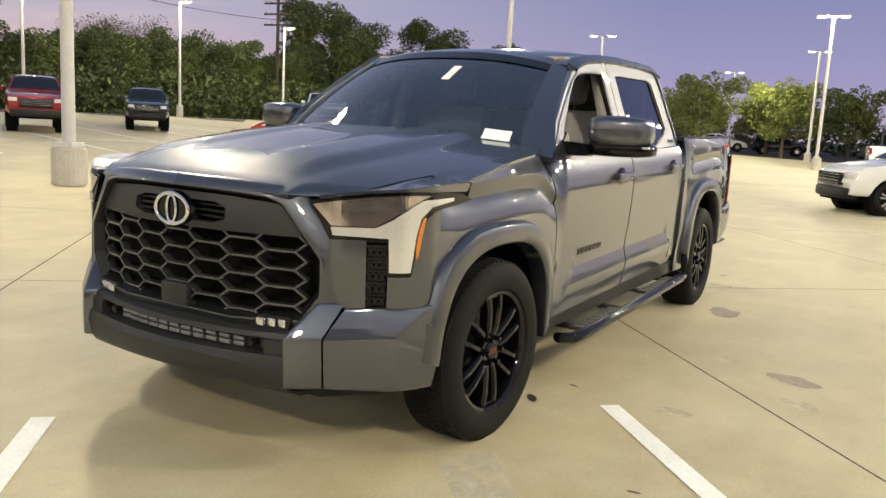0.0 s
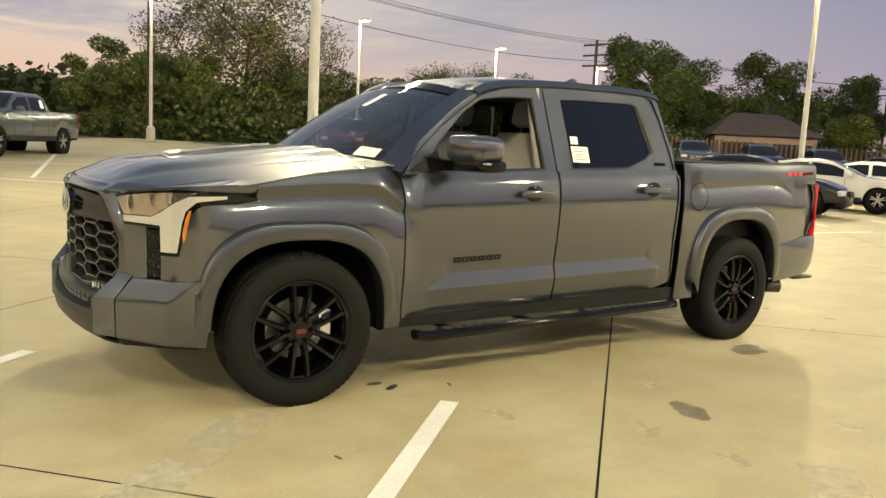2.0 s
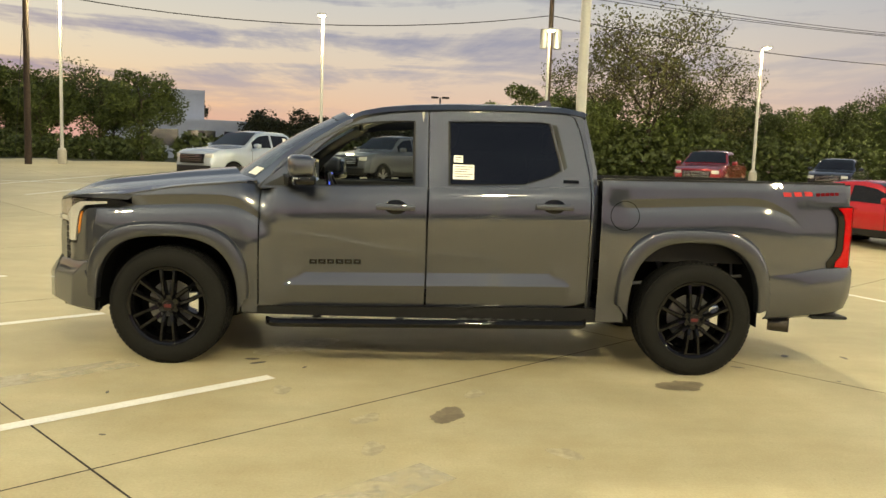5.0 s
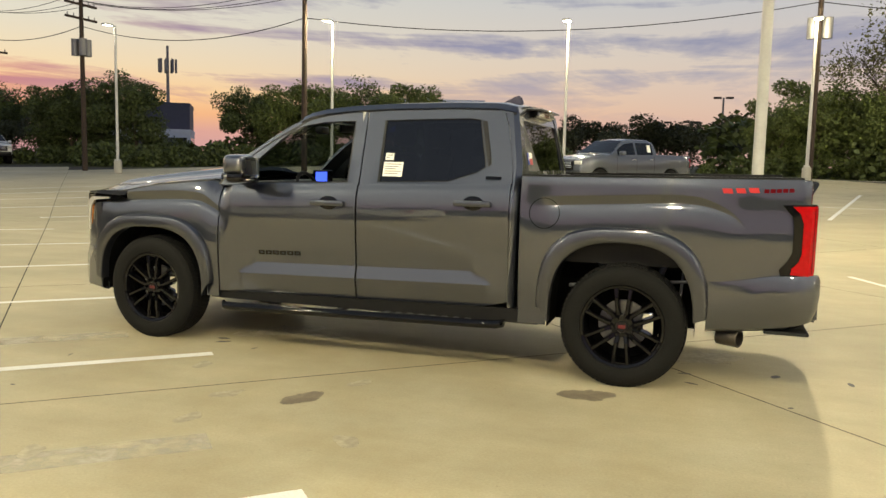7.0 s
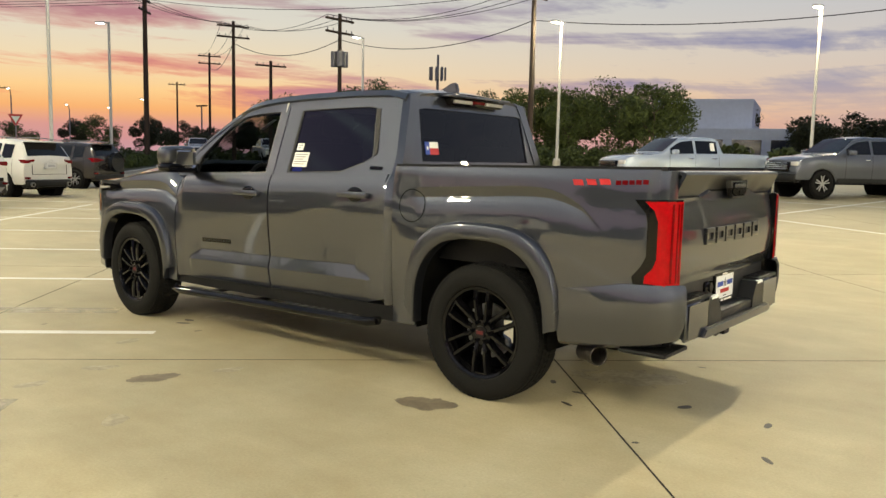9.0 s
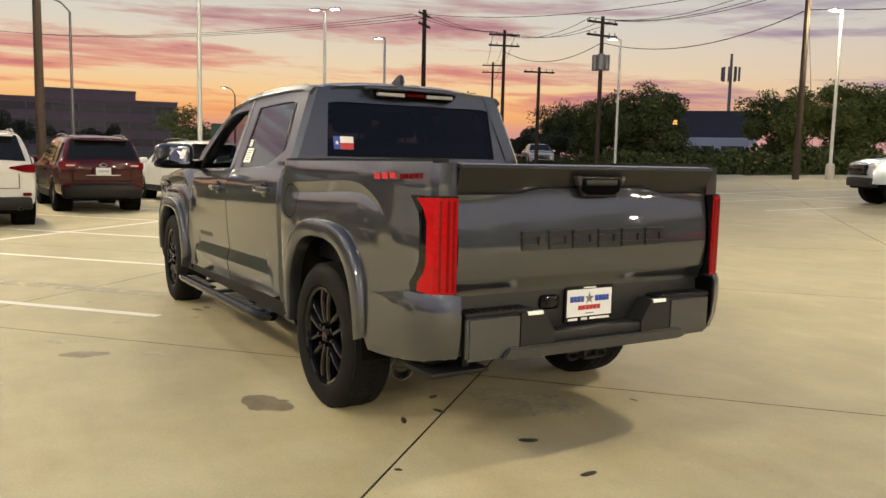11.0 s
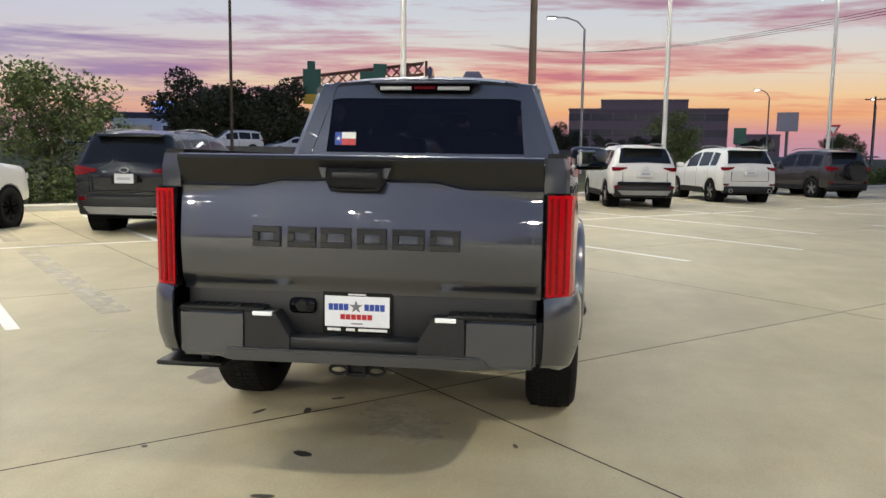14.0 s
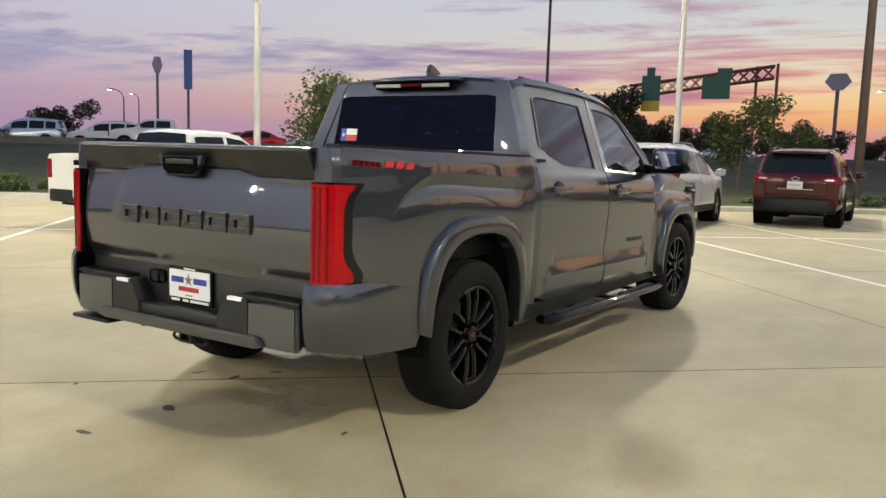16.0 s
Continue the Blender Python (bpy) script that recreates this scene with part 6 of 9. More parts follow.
lamp_post(-42.7, -15.4, 7.1, 2, 0.09, 0.07, 110)
lamp_post(-63.5, -28.6, 6.9, 2, 0.09, 0.07, 110)
# display rows towards the showroom, mirrored in the tailgate
for x, y, w in ((-22.0, 8.0, 4200), (-30.0, 15.5, 2600), (-36.0, 8.0, 2600), (-29.0, 25.0, 2600), (-45.0, 18.0, 0), (-48.0, 9.0, 0)):
    lamp_post(x, y, 8.4, 2, 0.085, 0.07, 100, w, size=0.11)
# row along the rear edge
for x, y, z, w in ((26.2, -27.3, 7.7, 0), (15.6, -30.0, 8.0, 1300), (4.5, -32.4, 8.05, 1300), (-6.2, -32.3, 7.8, 400), (-16.5, -32.3, 7.4, 800), (-26.5, -33.8, 7.2, 1300), (-35.0, -33.9, 6.85, 1800)):
    lamp_post(x, y, z, 1, 0.075, 0.06, 90, w)

# ---- pavement ----
pavement = empty("pavement", "tan broom-finished concrete slabs with dark joints", "pavement", kind="structure")
SL = 4.55
U0, V0 = 3.17, 1.04
CA, SA = math.cos(radians(42.6)), math.sin(radians(42.6))   # the lot's grid


def uv(u, v):
    return (u * CA - v * SA, u * SA + v * CA)


gx = [-900, -300, -120, -60, -40, -30, -20, -10, 0, 10] + list(range(14, 37, 2)) + [45, 70, 120, 300, 900]
gy = [-900, -300, -120, -60] + list(range(-50, -5, 2)) + [0, 10, 20, 40, 80, 200, 900]
vv = [(x, y, height(x, y) - 0.05) for y in gy for x in gx]
n = len(gx)
ff = [(j * n + i, j * n + i + 1, (j + 1) * n + i + 1, (j + 1) * n + i) for j in range(len(gy) - 1) for i in range(n - 1)]
tagged(mesh_object("ground", vv, ff, GRASS, smooth=60), "dark rough grass ground running to the horizon", "ground", kind="structure")
vv, ff = grid(lambda u, v: (u, v, height(u, v) - 0.022), [-110, -80, -60, -50, -40, -30, -20, -10, 0, 10] + list(range(14, 41, 2)), [-34.4, -32, -30, -28, -26, -24, -22, -20, -18, -16, -14, -12, -10, -8, -6, 0, 6, 13, 20, 26])
vv = [(x if x * CA + y * SA < 14.4 else x - (x * CA + y * SA - 14.4) / CA, y, z) for x, y, z in vv]
tagged(mesh_object("joint_bed", vv, ff, JOINT, smooth=60), "dark filler between the slabs", "pavement joints", kind="structure")

# ---- paint and stains, each laid just above the slabs ----
def strip(name, pts, w, material, label, category, z=0.004, group=""):
    """A painted stripe along points."""
    verts, faces = [], []
    for i, (x, y) in enumerate(pts):
        a = Vector(pts[max(0, i - 1)])
        b = Vector(pts[min(len(pts) - 1, i + 1)])
        d = (b - a).normalized()
        nrm = Vector((-d.y, d.x)) * w / 2
        for s in (1, -1):
            px, py = x + s * nrm.x, y + s * nrm.y
            verts.append((px, py, height(px, py) + z))
    for i in range(len(pts) - 1):
        faces.append((2 * i, 2 * i + 1, 2 * i + 3, 2 * i + 2))
    return tagged(mesh_object(name, verts, faces, material), label, category, group, "structure")


def seg(a, b, n=1):
    return [(a[0] + (b[0] - a[0]) * i / n, a[1] + (b[1] - a[1]) * i / n) for i in range(n + 1)]


# stall lines run along u; double rows share a head line
for k in range(-9, 3):
    v = 0.20 + 2.71 * k
    strip("stall_line", seg(uv(1.66, v), uv(7.30, v), 6), 0.105, LINE, "white painted stall line on the concrete", "line", group="stall lines")
for k in range(-9, 3):
    v = 0.20 + 2.71 * k
    strip("stall_line", seg(uv(7.42, v), uv(12.9, v), 6), 0.105, LINE, "white painted stall line on the concrete", "line", group="stall lines")
strip("head_line", seg(uv(7.36, 8.3), uv(7.36, -24.3), 16), 0.105, LINE, "white painted line joining the stalls", "line", z=0.006)
# rows further back
for k in range(12):
    x = 13.0 - 3.0 * k
    strip("stall_line", seg((x, -14.5), (x - 2.1, -24.0), 6), 0.10, LINE, "white painted stall line on the concrete", "line", group="stall lines")
strip("head_line", seg((17.0, -19.2), (-25.0, -17.5), 20), 0.10, LINE, "white painted line joining the stalls", "line", z=0.006)
for a, b in (((-3.3, -8.2), (-5.6, -2.3)), ((-2.2, -12.0), (2.6, -14.8)), ((-7.0, -4.8), (-14.0, -4.2))):
    strip("stall_line", seg(a, b, 3), 0.10, LINE, "white painted stall line on the concrete", "line", group="stall lines")
for k in range(6):
    strip("stall_line", seg((-11.0 - 3.0 * k, -5.2), (-14.2 - 3.0 * k, -9.2), 4), 0.10, LINE, "white painted stall line on the concrete", "line", group="stall lines")
    strip("stall_line", seg((-12.5 - 3.0 * k, 1.5), (-15.5 - 3.0 * k, 5.0), 2), 0.10, LINE, "white painted stall line on the concrete", "line", group="stall lines")


def blot(name, x, y, a, b, ang, material, label, seed=0, z=0.0022):
    """A round stain; its material frays the outline."""
    n = 20
    pts = [(a * 1.5 * math.cos(2 * math.pi * i / n), b * 1.5 * math.sin(2 * math.pi * i / n), 0) for i in range(n)]
    ob = mesh_object(name, pts, [tuple(range(n))], material)
    ob.matrix_basis = pose(x, y, z + 0.0002 * (seed % 7), 0, 0, ang)
    return tagged(ob, label, "stain", "stains on the concrete", "structure")


SCRUB = mat("scrubbed_concrete", (0.56, 0.52, 0.42), 0.65, grain=0.10, scale=50)


def patchy(m, lo, hi, scale):
    """Lets the ground show through in patches."""
    nt = m.node_tree
    g = nt.nodes.new("ShaderNodeNewGeometry")
    nz = nt.nodes.new("ShaderNodeTexNoise")
    nz.inputs["Scale"].default_value, nz.inputs["Detail"].default_value, nz.inputs["Roughness"].default_value = scale, 8.0, 0.65
    nt.links.new(g.outputs["Position"], nz.inputs["Vector"])
    rg = nt.nodes.new("ShaderNodeMapRange")
    rg.inputs["From Min"].default_value, rg.inputs["From Max"].default_value = 0.38, 0.62
    rg.inputs["To Min"].default_value, rg.inputs["To Max"].default_value = lo, hi
    nt.links.new(nz.outputs[0], rg.inputs[0])
    nt.links.new(rg.outputs[0], nt.nodes["Principled BSDF"].inputs["Alpha"])


patchy(SCRUB, 0.10, 0.62, 3.5)
for u0, u1, v, w_ in ((2.2, 6.6, -0.70, 0.25), (1.95, 6.8, 2.08, 0.25), (8.2, 12.0, 2.08, 0.25)):
    strip("old_line", seg(uv(u0, v), uv(u1, v), 6), w_, SCRUB, "scrubbed pale trace of an old stall line", "line", z=0.0021)
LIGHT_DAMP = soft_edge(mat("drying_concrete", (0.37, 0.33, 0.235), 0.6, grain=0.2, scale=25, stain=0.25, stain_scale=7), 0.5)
blot("stain", -0.05, 2.0, 0.17, 0.10, 60, DAMP, "dark damp patch on the concrete", 1)
blot("stain", -1.68, 1.25, 0.20, 0.13, 10, DAMP, "dark damp patch on the concrete", 2)
for i, (x, y, a, b) in enumerate(((0.42, 2.10, 0.13, 0.08), (-0.24, 1.56, 0.12, 0.07), (0.36, 2.57, 0.12, 0.07), (0.98, 1.56, 0.12, 0.07), (0.75, 3.3, 0.11, 0.07), (-0.62, 2.6, 0.12, 0.08))):
    blot("stain", x, y, a, b, 45 + 17 * i, LIGHT_DAMP, "faint drying patch on the concrete", 5 + i)
for i, (x, y, a, b) in enumerate(((1.30, 0.80, 0.05, 0.03), (1.24, 0.90, 0.06, 0.025), (-2.86, 0.28, 0.05, 0.03), (-3.34, 0.30, 0.05, 0.02), (-2.0, 0.34, 0.04, 0.02), (-2.30, 0.70, 0.05, 0.015), (-2.25, 0.45, 0.05, 0.02), (-2.9, 1.05, 0.02, 0.015), (0.9, 1.0, 0.03, 0.012), (2.0, 1.7, 0.03, 0.01), (-3.5, 0.85, 0.05, 0.018), (1.75, 2.45, 0.02, 0.012), (-2.6, -0.7, 0.03, 0.012))):
    blot("stain", x, y, a, b, 31 * i, OIL, "small dark oil spot on the concrete", 20 + i)
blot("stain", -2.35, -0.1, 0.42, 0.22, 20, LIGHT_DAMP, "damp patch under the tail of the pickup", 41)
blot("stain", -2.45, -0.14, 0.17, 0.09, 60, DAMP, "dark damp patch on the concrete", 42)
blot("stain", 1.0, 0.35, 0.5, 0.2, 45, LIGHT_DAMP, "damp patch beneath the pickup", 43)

# ---- kerb, verge, road ----
def ribbon(name, prof, v0, v1, material, label, category, step=4.0):
    """Sweeps a section (u, z) along v."""
    m = max(1, int(abs(v1 - v0) / step))
    verts, faces = [], []
    for i in range(m + 1):
        v = v0 + (v1 - v0) * i / m
        for u, z in prof:
            x, y = uv(u, v)
            verts.append((x, y, z + height(x, y)))
    n = len(prof)
    for i in range(m):
        for k in range(n - 1):
            faces.append((i * n + k, i * n + k + 1, (i + 1) * n + k + 1, (i + 1) * n + k))
    return tagged(mesh_object(name, verts, faces, material, smooth=40), label, category, kind="structure")


ribbon("kerb", [(14.45, -0.03), (14.47, 0.12), (14.52, 0.15), (14.66, 0.15), (14.70, 0.0)], 24, -62, KERB, "pale concrete kerb beside the verge", "kerb")
ribbon("verge", [(14.66, 0.10), (16, 0.16), (24, 0.25), (34, 0.70), (38, 1.0), (41.95, 1.25)], 160, -62, GRASS, "rough grass verge below the highway", "verge", 6)
ribbon("highway", [(41.8, 0.9), (42.2, 1.05), (80, 1.05), (82, 0.4)], 300, -90, ASPHALT, "grey highway carriageway", "road", 12)
BARRIER = mat("weathered_barrier", (0.10, 0.093, 0.085), 0.85, grain=0.15, scale=4, stain=0.2, stain_scale=0.3)
ribbon("barrier", [(41.9, 0.9), (42.0, 1.62), (42.2, 1.65), (42.3, 1.05)], 300, -40, BARRIER, "low concrete highway barrier", "barrier", 12)
ribbon("median_barrier", [(60.0, 1.0), (60.1, 1.9), (60.3, 1.9), (60.4, 1.0)], 300, -60, BARRIER, "low concrete highway barrier", "barrier", 12)
# rear kerb of the lot
strip("rear_kerb", seg((32, -24.5), (24, -30), 3) + seg((22, -31), (-110, -35.0), 30), 0.22, KERB, "pale concrete kerb along the rear of the lot", "kerb", z=0.10)
strip("rear_kerb_face", seg((32, -24.35), (24, -29.85), 3) + seg((22, -30.85), (-110, -34.85), 30), 0.10, KERB, "pale concrete kerb face", "kerb", z=0.05)


# ---- trees ----
def leaf_cloud(bm, blobs, count, size, rnd, droop=0.2):
    """Small leaf clumps scattered through the blobs, thinning outwards."""
    for _ in range(count):
        c, r = rnd.choice(blobs)
        while True:
            d = Vector((rnd.uniform(-1, 1), rnd.uniform(-1, 1), rnd.uniform(-1, 1)))
            if 0.25 < d.length < 1.0:
                break
        d = d.normalized() * (d.length ** 0.5) * rnd.uniform(0.75, 1.08)
        p = Vector(c) + Vector((d.x * r[0], d.y * r[1], d.z * r[2]))
        s = size * rnd.uniform(0.55, 1.35)
        ax = Vector((rnd.uniform(-1, 1), rnd.uniform(-1, 1), rnd.uniform(-0.6, 0.6))).normalized()
        bx = ax.orthogonal().normalized()
        bx = (bx + ax.cross(bx) * rnd.uniform(-1.5, 1.5)).normalized()
        v = [bm.verts.new(p + ax * s), bm.verts.new(p + bx * s * 0.62), bm.verts.new(p - ax * s * 0.9), bm.verts.new(p - bx * s * 0.55)]
        bm.faces.new(v)


def tree(seed, h, spread, leaves, size, material, bare=0.0, trunk=0.16, low=0.25, label="leafy green tree beyond the lot", category="tree"):
    rnd = random.Random(seed)
    t = empty("tree", label, category)
    bm = bmesh.new()
    tips = []
    lean = Vector((rnd.uniform(-0.06, 0.06), rnd.uniform(-0.06, 0.06), 1))
    p = Vector((0, 0, 0))
    nseg = 5
    for i in range(nseg):
        q = lean * (h * 0.62 * (i + 1) / nseg) + Vector((rnd.uniform(-0.08, 0.08), rnd.uniform(-0.08, 0.08), 0)) * h * 0.1
        cyl(bm, p, q, trunk * (1 - 0.75 * i / nseg), trunk * (1 - 0.75 * (i + 1) / nseg), 8)
        if i >= 1:
            for _ in range(3 if bare else 2):
                a = rnd.uniform(0, 6.28)
                ln = spread * rnd.uniform(0.5, 0.95)
                e = q + Vector((math.cos(a) * ln, math.sin(a) * ln, ln * rnd.uniform(0.35, 0.9)))
                if e.z > h:
                    e.z = h * rnd.uniform(0.86, 0.98)
                mid = (q + e) / 2 + Vector((0, 0, 0.12 * ln))
                cyl(bm, q, mid, trunk * 0.32, trunk * 0.2, 6)
                cyl(bm, mid, e, trunk * 0.2, trunk * 0.07, 5)
                tips.append(e)
                for _ in range(6 if bare else 2):
                    f = mid.lerp(e, rnd.uniform(0.2, 1)) 
                    g = f + Vector((rnd.uniform(-1, 1), rnd.uniform(-1, 1), rnd.uniform(0.1, 1.1))) * spread * 0.34
                    cyl(bm, f, g, trunk * 0.13, trunk * 0.06, 4)
                    tips.append(g)
                    if bare:
                        for _ in range(5):
                            k = f.lerp(g, rnd.uniform(0.4, 1))
                            cyl(bm, k, k + Vector((rnd.uniform(-1, 1), rnd.uniform(-1, 1), rnd.uniform(0.0, 1.0))) * spread * 0.22, trunk * 0.10, trunk * 0.06, 3)
        p = q
    part("trunk", bm, BARK, t, "brown bark", smooth=40)
    blobs = []
    for e in tips:
        r = spread * rnd.uniform(0.24, 0.42)
        blobs.append((tuple(e), (r, r, r * 0.8)))
    for _ in range(8):
        a, d = rnd.uniform(0, 6.28), spread * rnd.uniform(0.1, 0.75)
        z = h * rnd.uniform(low + 0.08, 0.86)
        r = spread * rnd.uniform(0.3, 0.5) * (1.15 - 0.5 * z / h)
        blobs.append(((math.cos(a) * d, math.sin(a) * d, z), (r, r, r * 0.75)))
    bm = bmesh.new()
    leaf_cloud(bm, blobs, leaves, size, rnd)
    part("crown", bm, material, t, "crown of small leaves with gaps")
    return t


def place_copies(proto, spots, seed):
    rnd = random.Random(seed)
    first = True
    for x, y, s in spots:
        m = pose(x, y, height(x, y) - 0.05, 0, 0, rnd.uniform(0, 360))
        sc = Matrix.Diagonal((s, s, s * rnd.uniform(0.94, 1.06), 1))
        if first:
            proto.matrix_basis = m @ sc
            first = False
        else:
            c = copy_thing(proto, m)
            c.matrix_basis = m @ sc


# belt of trees behind the lot
belt_a = tree(11, 7.4, 3.2, 15000, 0.115, LEAF, low=0.05, label="bushy green tree behind the car park")
place_copies(belt_a, [(-22.5, -41, 0.64), (-28, -42, 0.70), (-33.5, -41.5, 0.74), (-39, -42.5, 0.76), (-44.5, -43, 0.80), (-64, -45, 0.88), (-71, -46, 0.96), (-80, -47, 1.00), (16.5, -43.5, 0.74), (19.6, -45, 0.68), (-7.3, -38.2, 0.74), (-5.6, -39.0, 0.55), (-9.6, -38.6, 0.66), (45.5, -47.5, 0.76), (50.5, -48, 0.80), (22.5, -43.5, 0.69), (26.5, -43, 0.74)], 3)
belt_b = tree(12, 6.4, 3.3, 15000, 0.12, LEAF_DARK, low=0.02, label="dense dark green tree behind the car park")
place_copies(belt_b, [(41.2, -40.2, 0.86), (43.6, -41.0, 0.72), (38.8, -40.6, 0.74), (35.4, -40.0, 0.87), (-16.5, -39.5, 0.70), (-19.8, -40.5, 0.74), (-25.2, -41, 0.75), (-30.8, -42, 0.78), (-36.2, -42, 0.82), (-41.8, -43, 0.82), (-47.5, -44, 0.90), (-68, -45, 0.98), (-58, -44, 0.82), (-9.5, -39.5, 0.64), (-5.5, -40.5, 0.51), (24, -45, 0.75), (29, -44.5, 0.74), (55, -47, 0.74), (-90, -47, 1.15)], 4)
big = tree(13, 11.4, 4.9, 22000, 0.15, LEAF, trunk=0.26, low=0.15, label="tall full green tree behind the car park")
place_copies(big, [(-53, -44.5, 0.89), (-60.5, -46.5, 0.82), (-80, -49, 0.97), (-93, -50, 0.92)], 5)
bare = tree(14, 9.2, 4.3, 7000, 0.10, LEAF_BROWN, bare=1.0, trunk=0.2, low=0.2, label="thinning tree with bare upper twigs")
place_copies(bare, [(-13.3, -39.6, 0.95), (-17.2, -40.6, 0.78), (-10.2, -40.4, 0.72), (-34, -47, 0.68), (-39.5, -58, 0.76)], 6)
tree7 = tree(15, 7.6, 4.0, 7000, 0.14, LEAF, bare=0.6, low=0.2, label="loose-crowned green tree behind the lot")
place_copies(tree7, [(23.5, -46.5, 0.76), (19.8, -47.5, 0.70), (56.5, -48, 0.75)], 7)
lit = tree(16, 6.2, 3.2, 9000, 0.13, LEAF_LAMPLIT, trunk=0.18, low=0.25, label="green tree with lamplight put into its leaf colour")
place_copies(lit, [(-53, -11.5, 0.82), (-62, -7.5, 0.90), (-57, -15, 0.73), (-60, -22, 0.82), (-72, -28, 0.86), (-70, -10, 0.95), (-75, -4, 0.95), (-66, -33, 0.77)], 8)
# bare lights added among these trees to brighten their leaves
tree_fill_lights = ((-57.5, -9.0, 5.6), (-61, -20.5, 5.4))
for x, y, z in tree_fill_lights:
    lot_lamp(x, y, z, 1500, (1.0, 0.9, 0.5))
# verge trees and far dark ones
young = tree(17, 4.8, 1.55, 5200, 0.075, LEAF_HEDGE, bare=0.5, trunk=0.08, low=0.2, label="slender young tree on the verge")
place_copies(young, [(28.3, 4.5, 0.92), (33.2, -6.7, 0.74), (48.1, -24.7, 0.78), (49.9, -20.2, 0.72), (31.0, 3.0, 0.64)], 9)
oak = tree(18, 4.2, 1.9, 8000, 0.07, LEAF_HEDGE, bare=0.5, trunk=0.09, low=0.3, label="small spreading tree on the verge")
place_copies(oak, [(11.8, 11.2, 0.80)], 10)
dark = tree(19, 6.4, 3.6, 11000, 0.16, LEAF_FAR, low=0.05, label="dark tree beyond the highway")
far_spots = [(58, 28.4, 0.92), (59, 26.2, 1.04), (60, 24.0, 0.98), (57.5, 27.0, 0.80), (61, 22.2, 0.74), (72, 20, 0.72), (76, 16.5, 0.75), (80, 13, 0.72), (84, 9, 0.7), (70, 24, 0.7), (88, 4, 0.6), (66, 44, 0.8), (60, 52, 0.8), (98, -3, 0.7), (110, -14, 0.6), (105, -52, 0.6), (100, -60, 0.7), (38, 66, 0.7), (28, 74, 0.7), (95, -8, 0.5), (118, -30, 0.55), (112, -40, 0.55), (90, -62, 0.6), (84, -68, 0.6), (76, -60, 0.55)]
place_copies(dark, far_spots, 11)
low_far = tree(20, 4.6, 3.8, 7000, 0.17, LEAF_FAR, low=0.0, label="low scrub tree in the distance")
place_copies(low_far, [(-4 + 6.5 * k * (1 if k % 2 else -0.35), -80 - 3 * (k % 3), 0.85 + 0.1 * (k % 3)) for k in range(7)] + [(2, -70, 0.8), (8, -75, 0.85), (11, -66, 0.7), (-2, -62, 0.75), (5, -61, 0.6), (60, -52, 0.6), (66, -50, 0.55), (72, -46, 0.5), (57, -58, 0.8), (63, -44, 0.45), (52, -44, 0.6)], 12)

# shrub hedges
def hedge(name, spots, size, leaves, material, label, seed):
    rnd = random.Random(seed)
    bm = bmesh.new()
    blobs = [((x, y, height(x, y) + r * 0.55), (r, r, r * 0.85)) for x, y, r in spots]
    leaf_cloud(bm, blobs, leaves, size, rnd)
    me_ob = part(name, bm, material, None)
    return tagged(me_ob, label, "hedge", kind="stuff")


rnd_h = random.Random(5)
hedge("hedge", [(*uv(15.9 + 0.12 * (k % 4), -46.6 - 0.85 * k), 0.5 + 0.06 * (k % 5)) for k in range(10)], 0.08, 8000, LEAF_HEDGE, "low dark shrub hedge at the far end of the kerb", 43)
hedge("hedge", [(*uv(15.6 + rnd_h.uniform(0, 1.6), -3.0 - 0.6 * -k + rnd_h.uniform(-0.2, 0.2)), rnd_h.uniform(0.60, 0.98)) for k in range(-9, 8)], 0.055, 22000, LEAF_BUSH, "loose green shrub hedge along the kerb", 31)
hedge("hedge", [(*uv(15.6 + rnd_h.uniform(0, 1.2), 3.0 + 0.7 * k), rnd_h.uniform(0.35, 0.6)) for k in range(14)], 0.055, 12000, LEAF_BUSH, "low green shrub hedge along the kerb", 32)
hedge("hedge", [(*uv(15.6 + rnd_h.uniform(0, 1.2), -34.5 - 0.75 * k), rnd_h.uniform(0.60, 0.90)) for k in range(13)], 0.07, 14000, LEAF_BUSH, "low green shrub hedge along the kerb", 33)
hedge("hedge", [(*uv(15.7 + rnd_h.uniform(0, 0.9), -10.5 - 1.3 * k), rnd_h.uniform(0.22, 0.42)) for k in range(9)], 0.055, 5200, LEAF_BUSH, "scattered low shrubs along the kerb", 34)
hedge("hedge", [(36.5 - 1.5 * k, -36.5 - 0.35 * k + rnd_h.uniform(-0.5, 0.5), rnd_h.uniform(0.8, 1.15)) for k in range(14)], 0.13, 9000, LEAF_DARK, "dark clipped hedge behind the car park", 35)
hedge("hedge", [(-10 - 2.0 * k, -37.5 + rnd_h.uniform(-0.6, 0.6), rnd_h.uniform(1.4, 2.3)) for k in range(34)], 0.16, 26000, LEAF_DARK, "dense undergrowth behind the car park", 36)
hedge("hedge", [(46 - 1.6 * k * 0.9 + 8, -30 - 0.9 * k, rnd_h.uniform(0.7, 1.2)) for k in range(14)], 0.15, 6000, LEAF_DARK, "dark scrub at the corner of the lot", 37)
hedge("hedge", [(14 - 1.6 * k, -38.0 + rnd_h.uniform(-0.6, 0.6), rnd_h.uniform(0.4, 0.7)) for k in range(14)], 0.13, 5000, LEAF_DARK, "low scrub behind the car park", 38)
hedge("hedge", [(-8.5 - 2.3 * k, -39.2 + rnd_h.uniform(-0.4, 0.4), rnd_h.uniform(2.2, 2.9)) for k in range(4)], 0.13, 11000, LEAF, "tall green thicket behind the car park", 40)
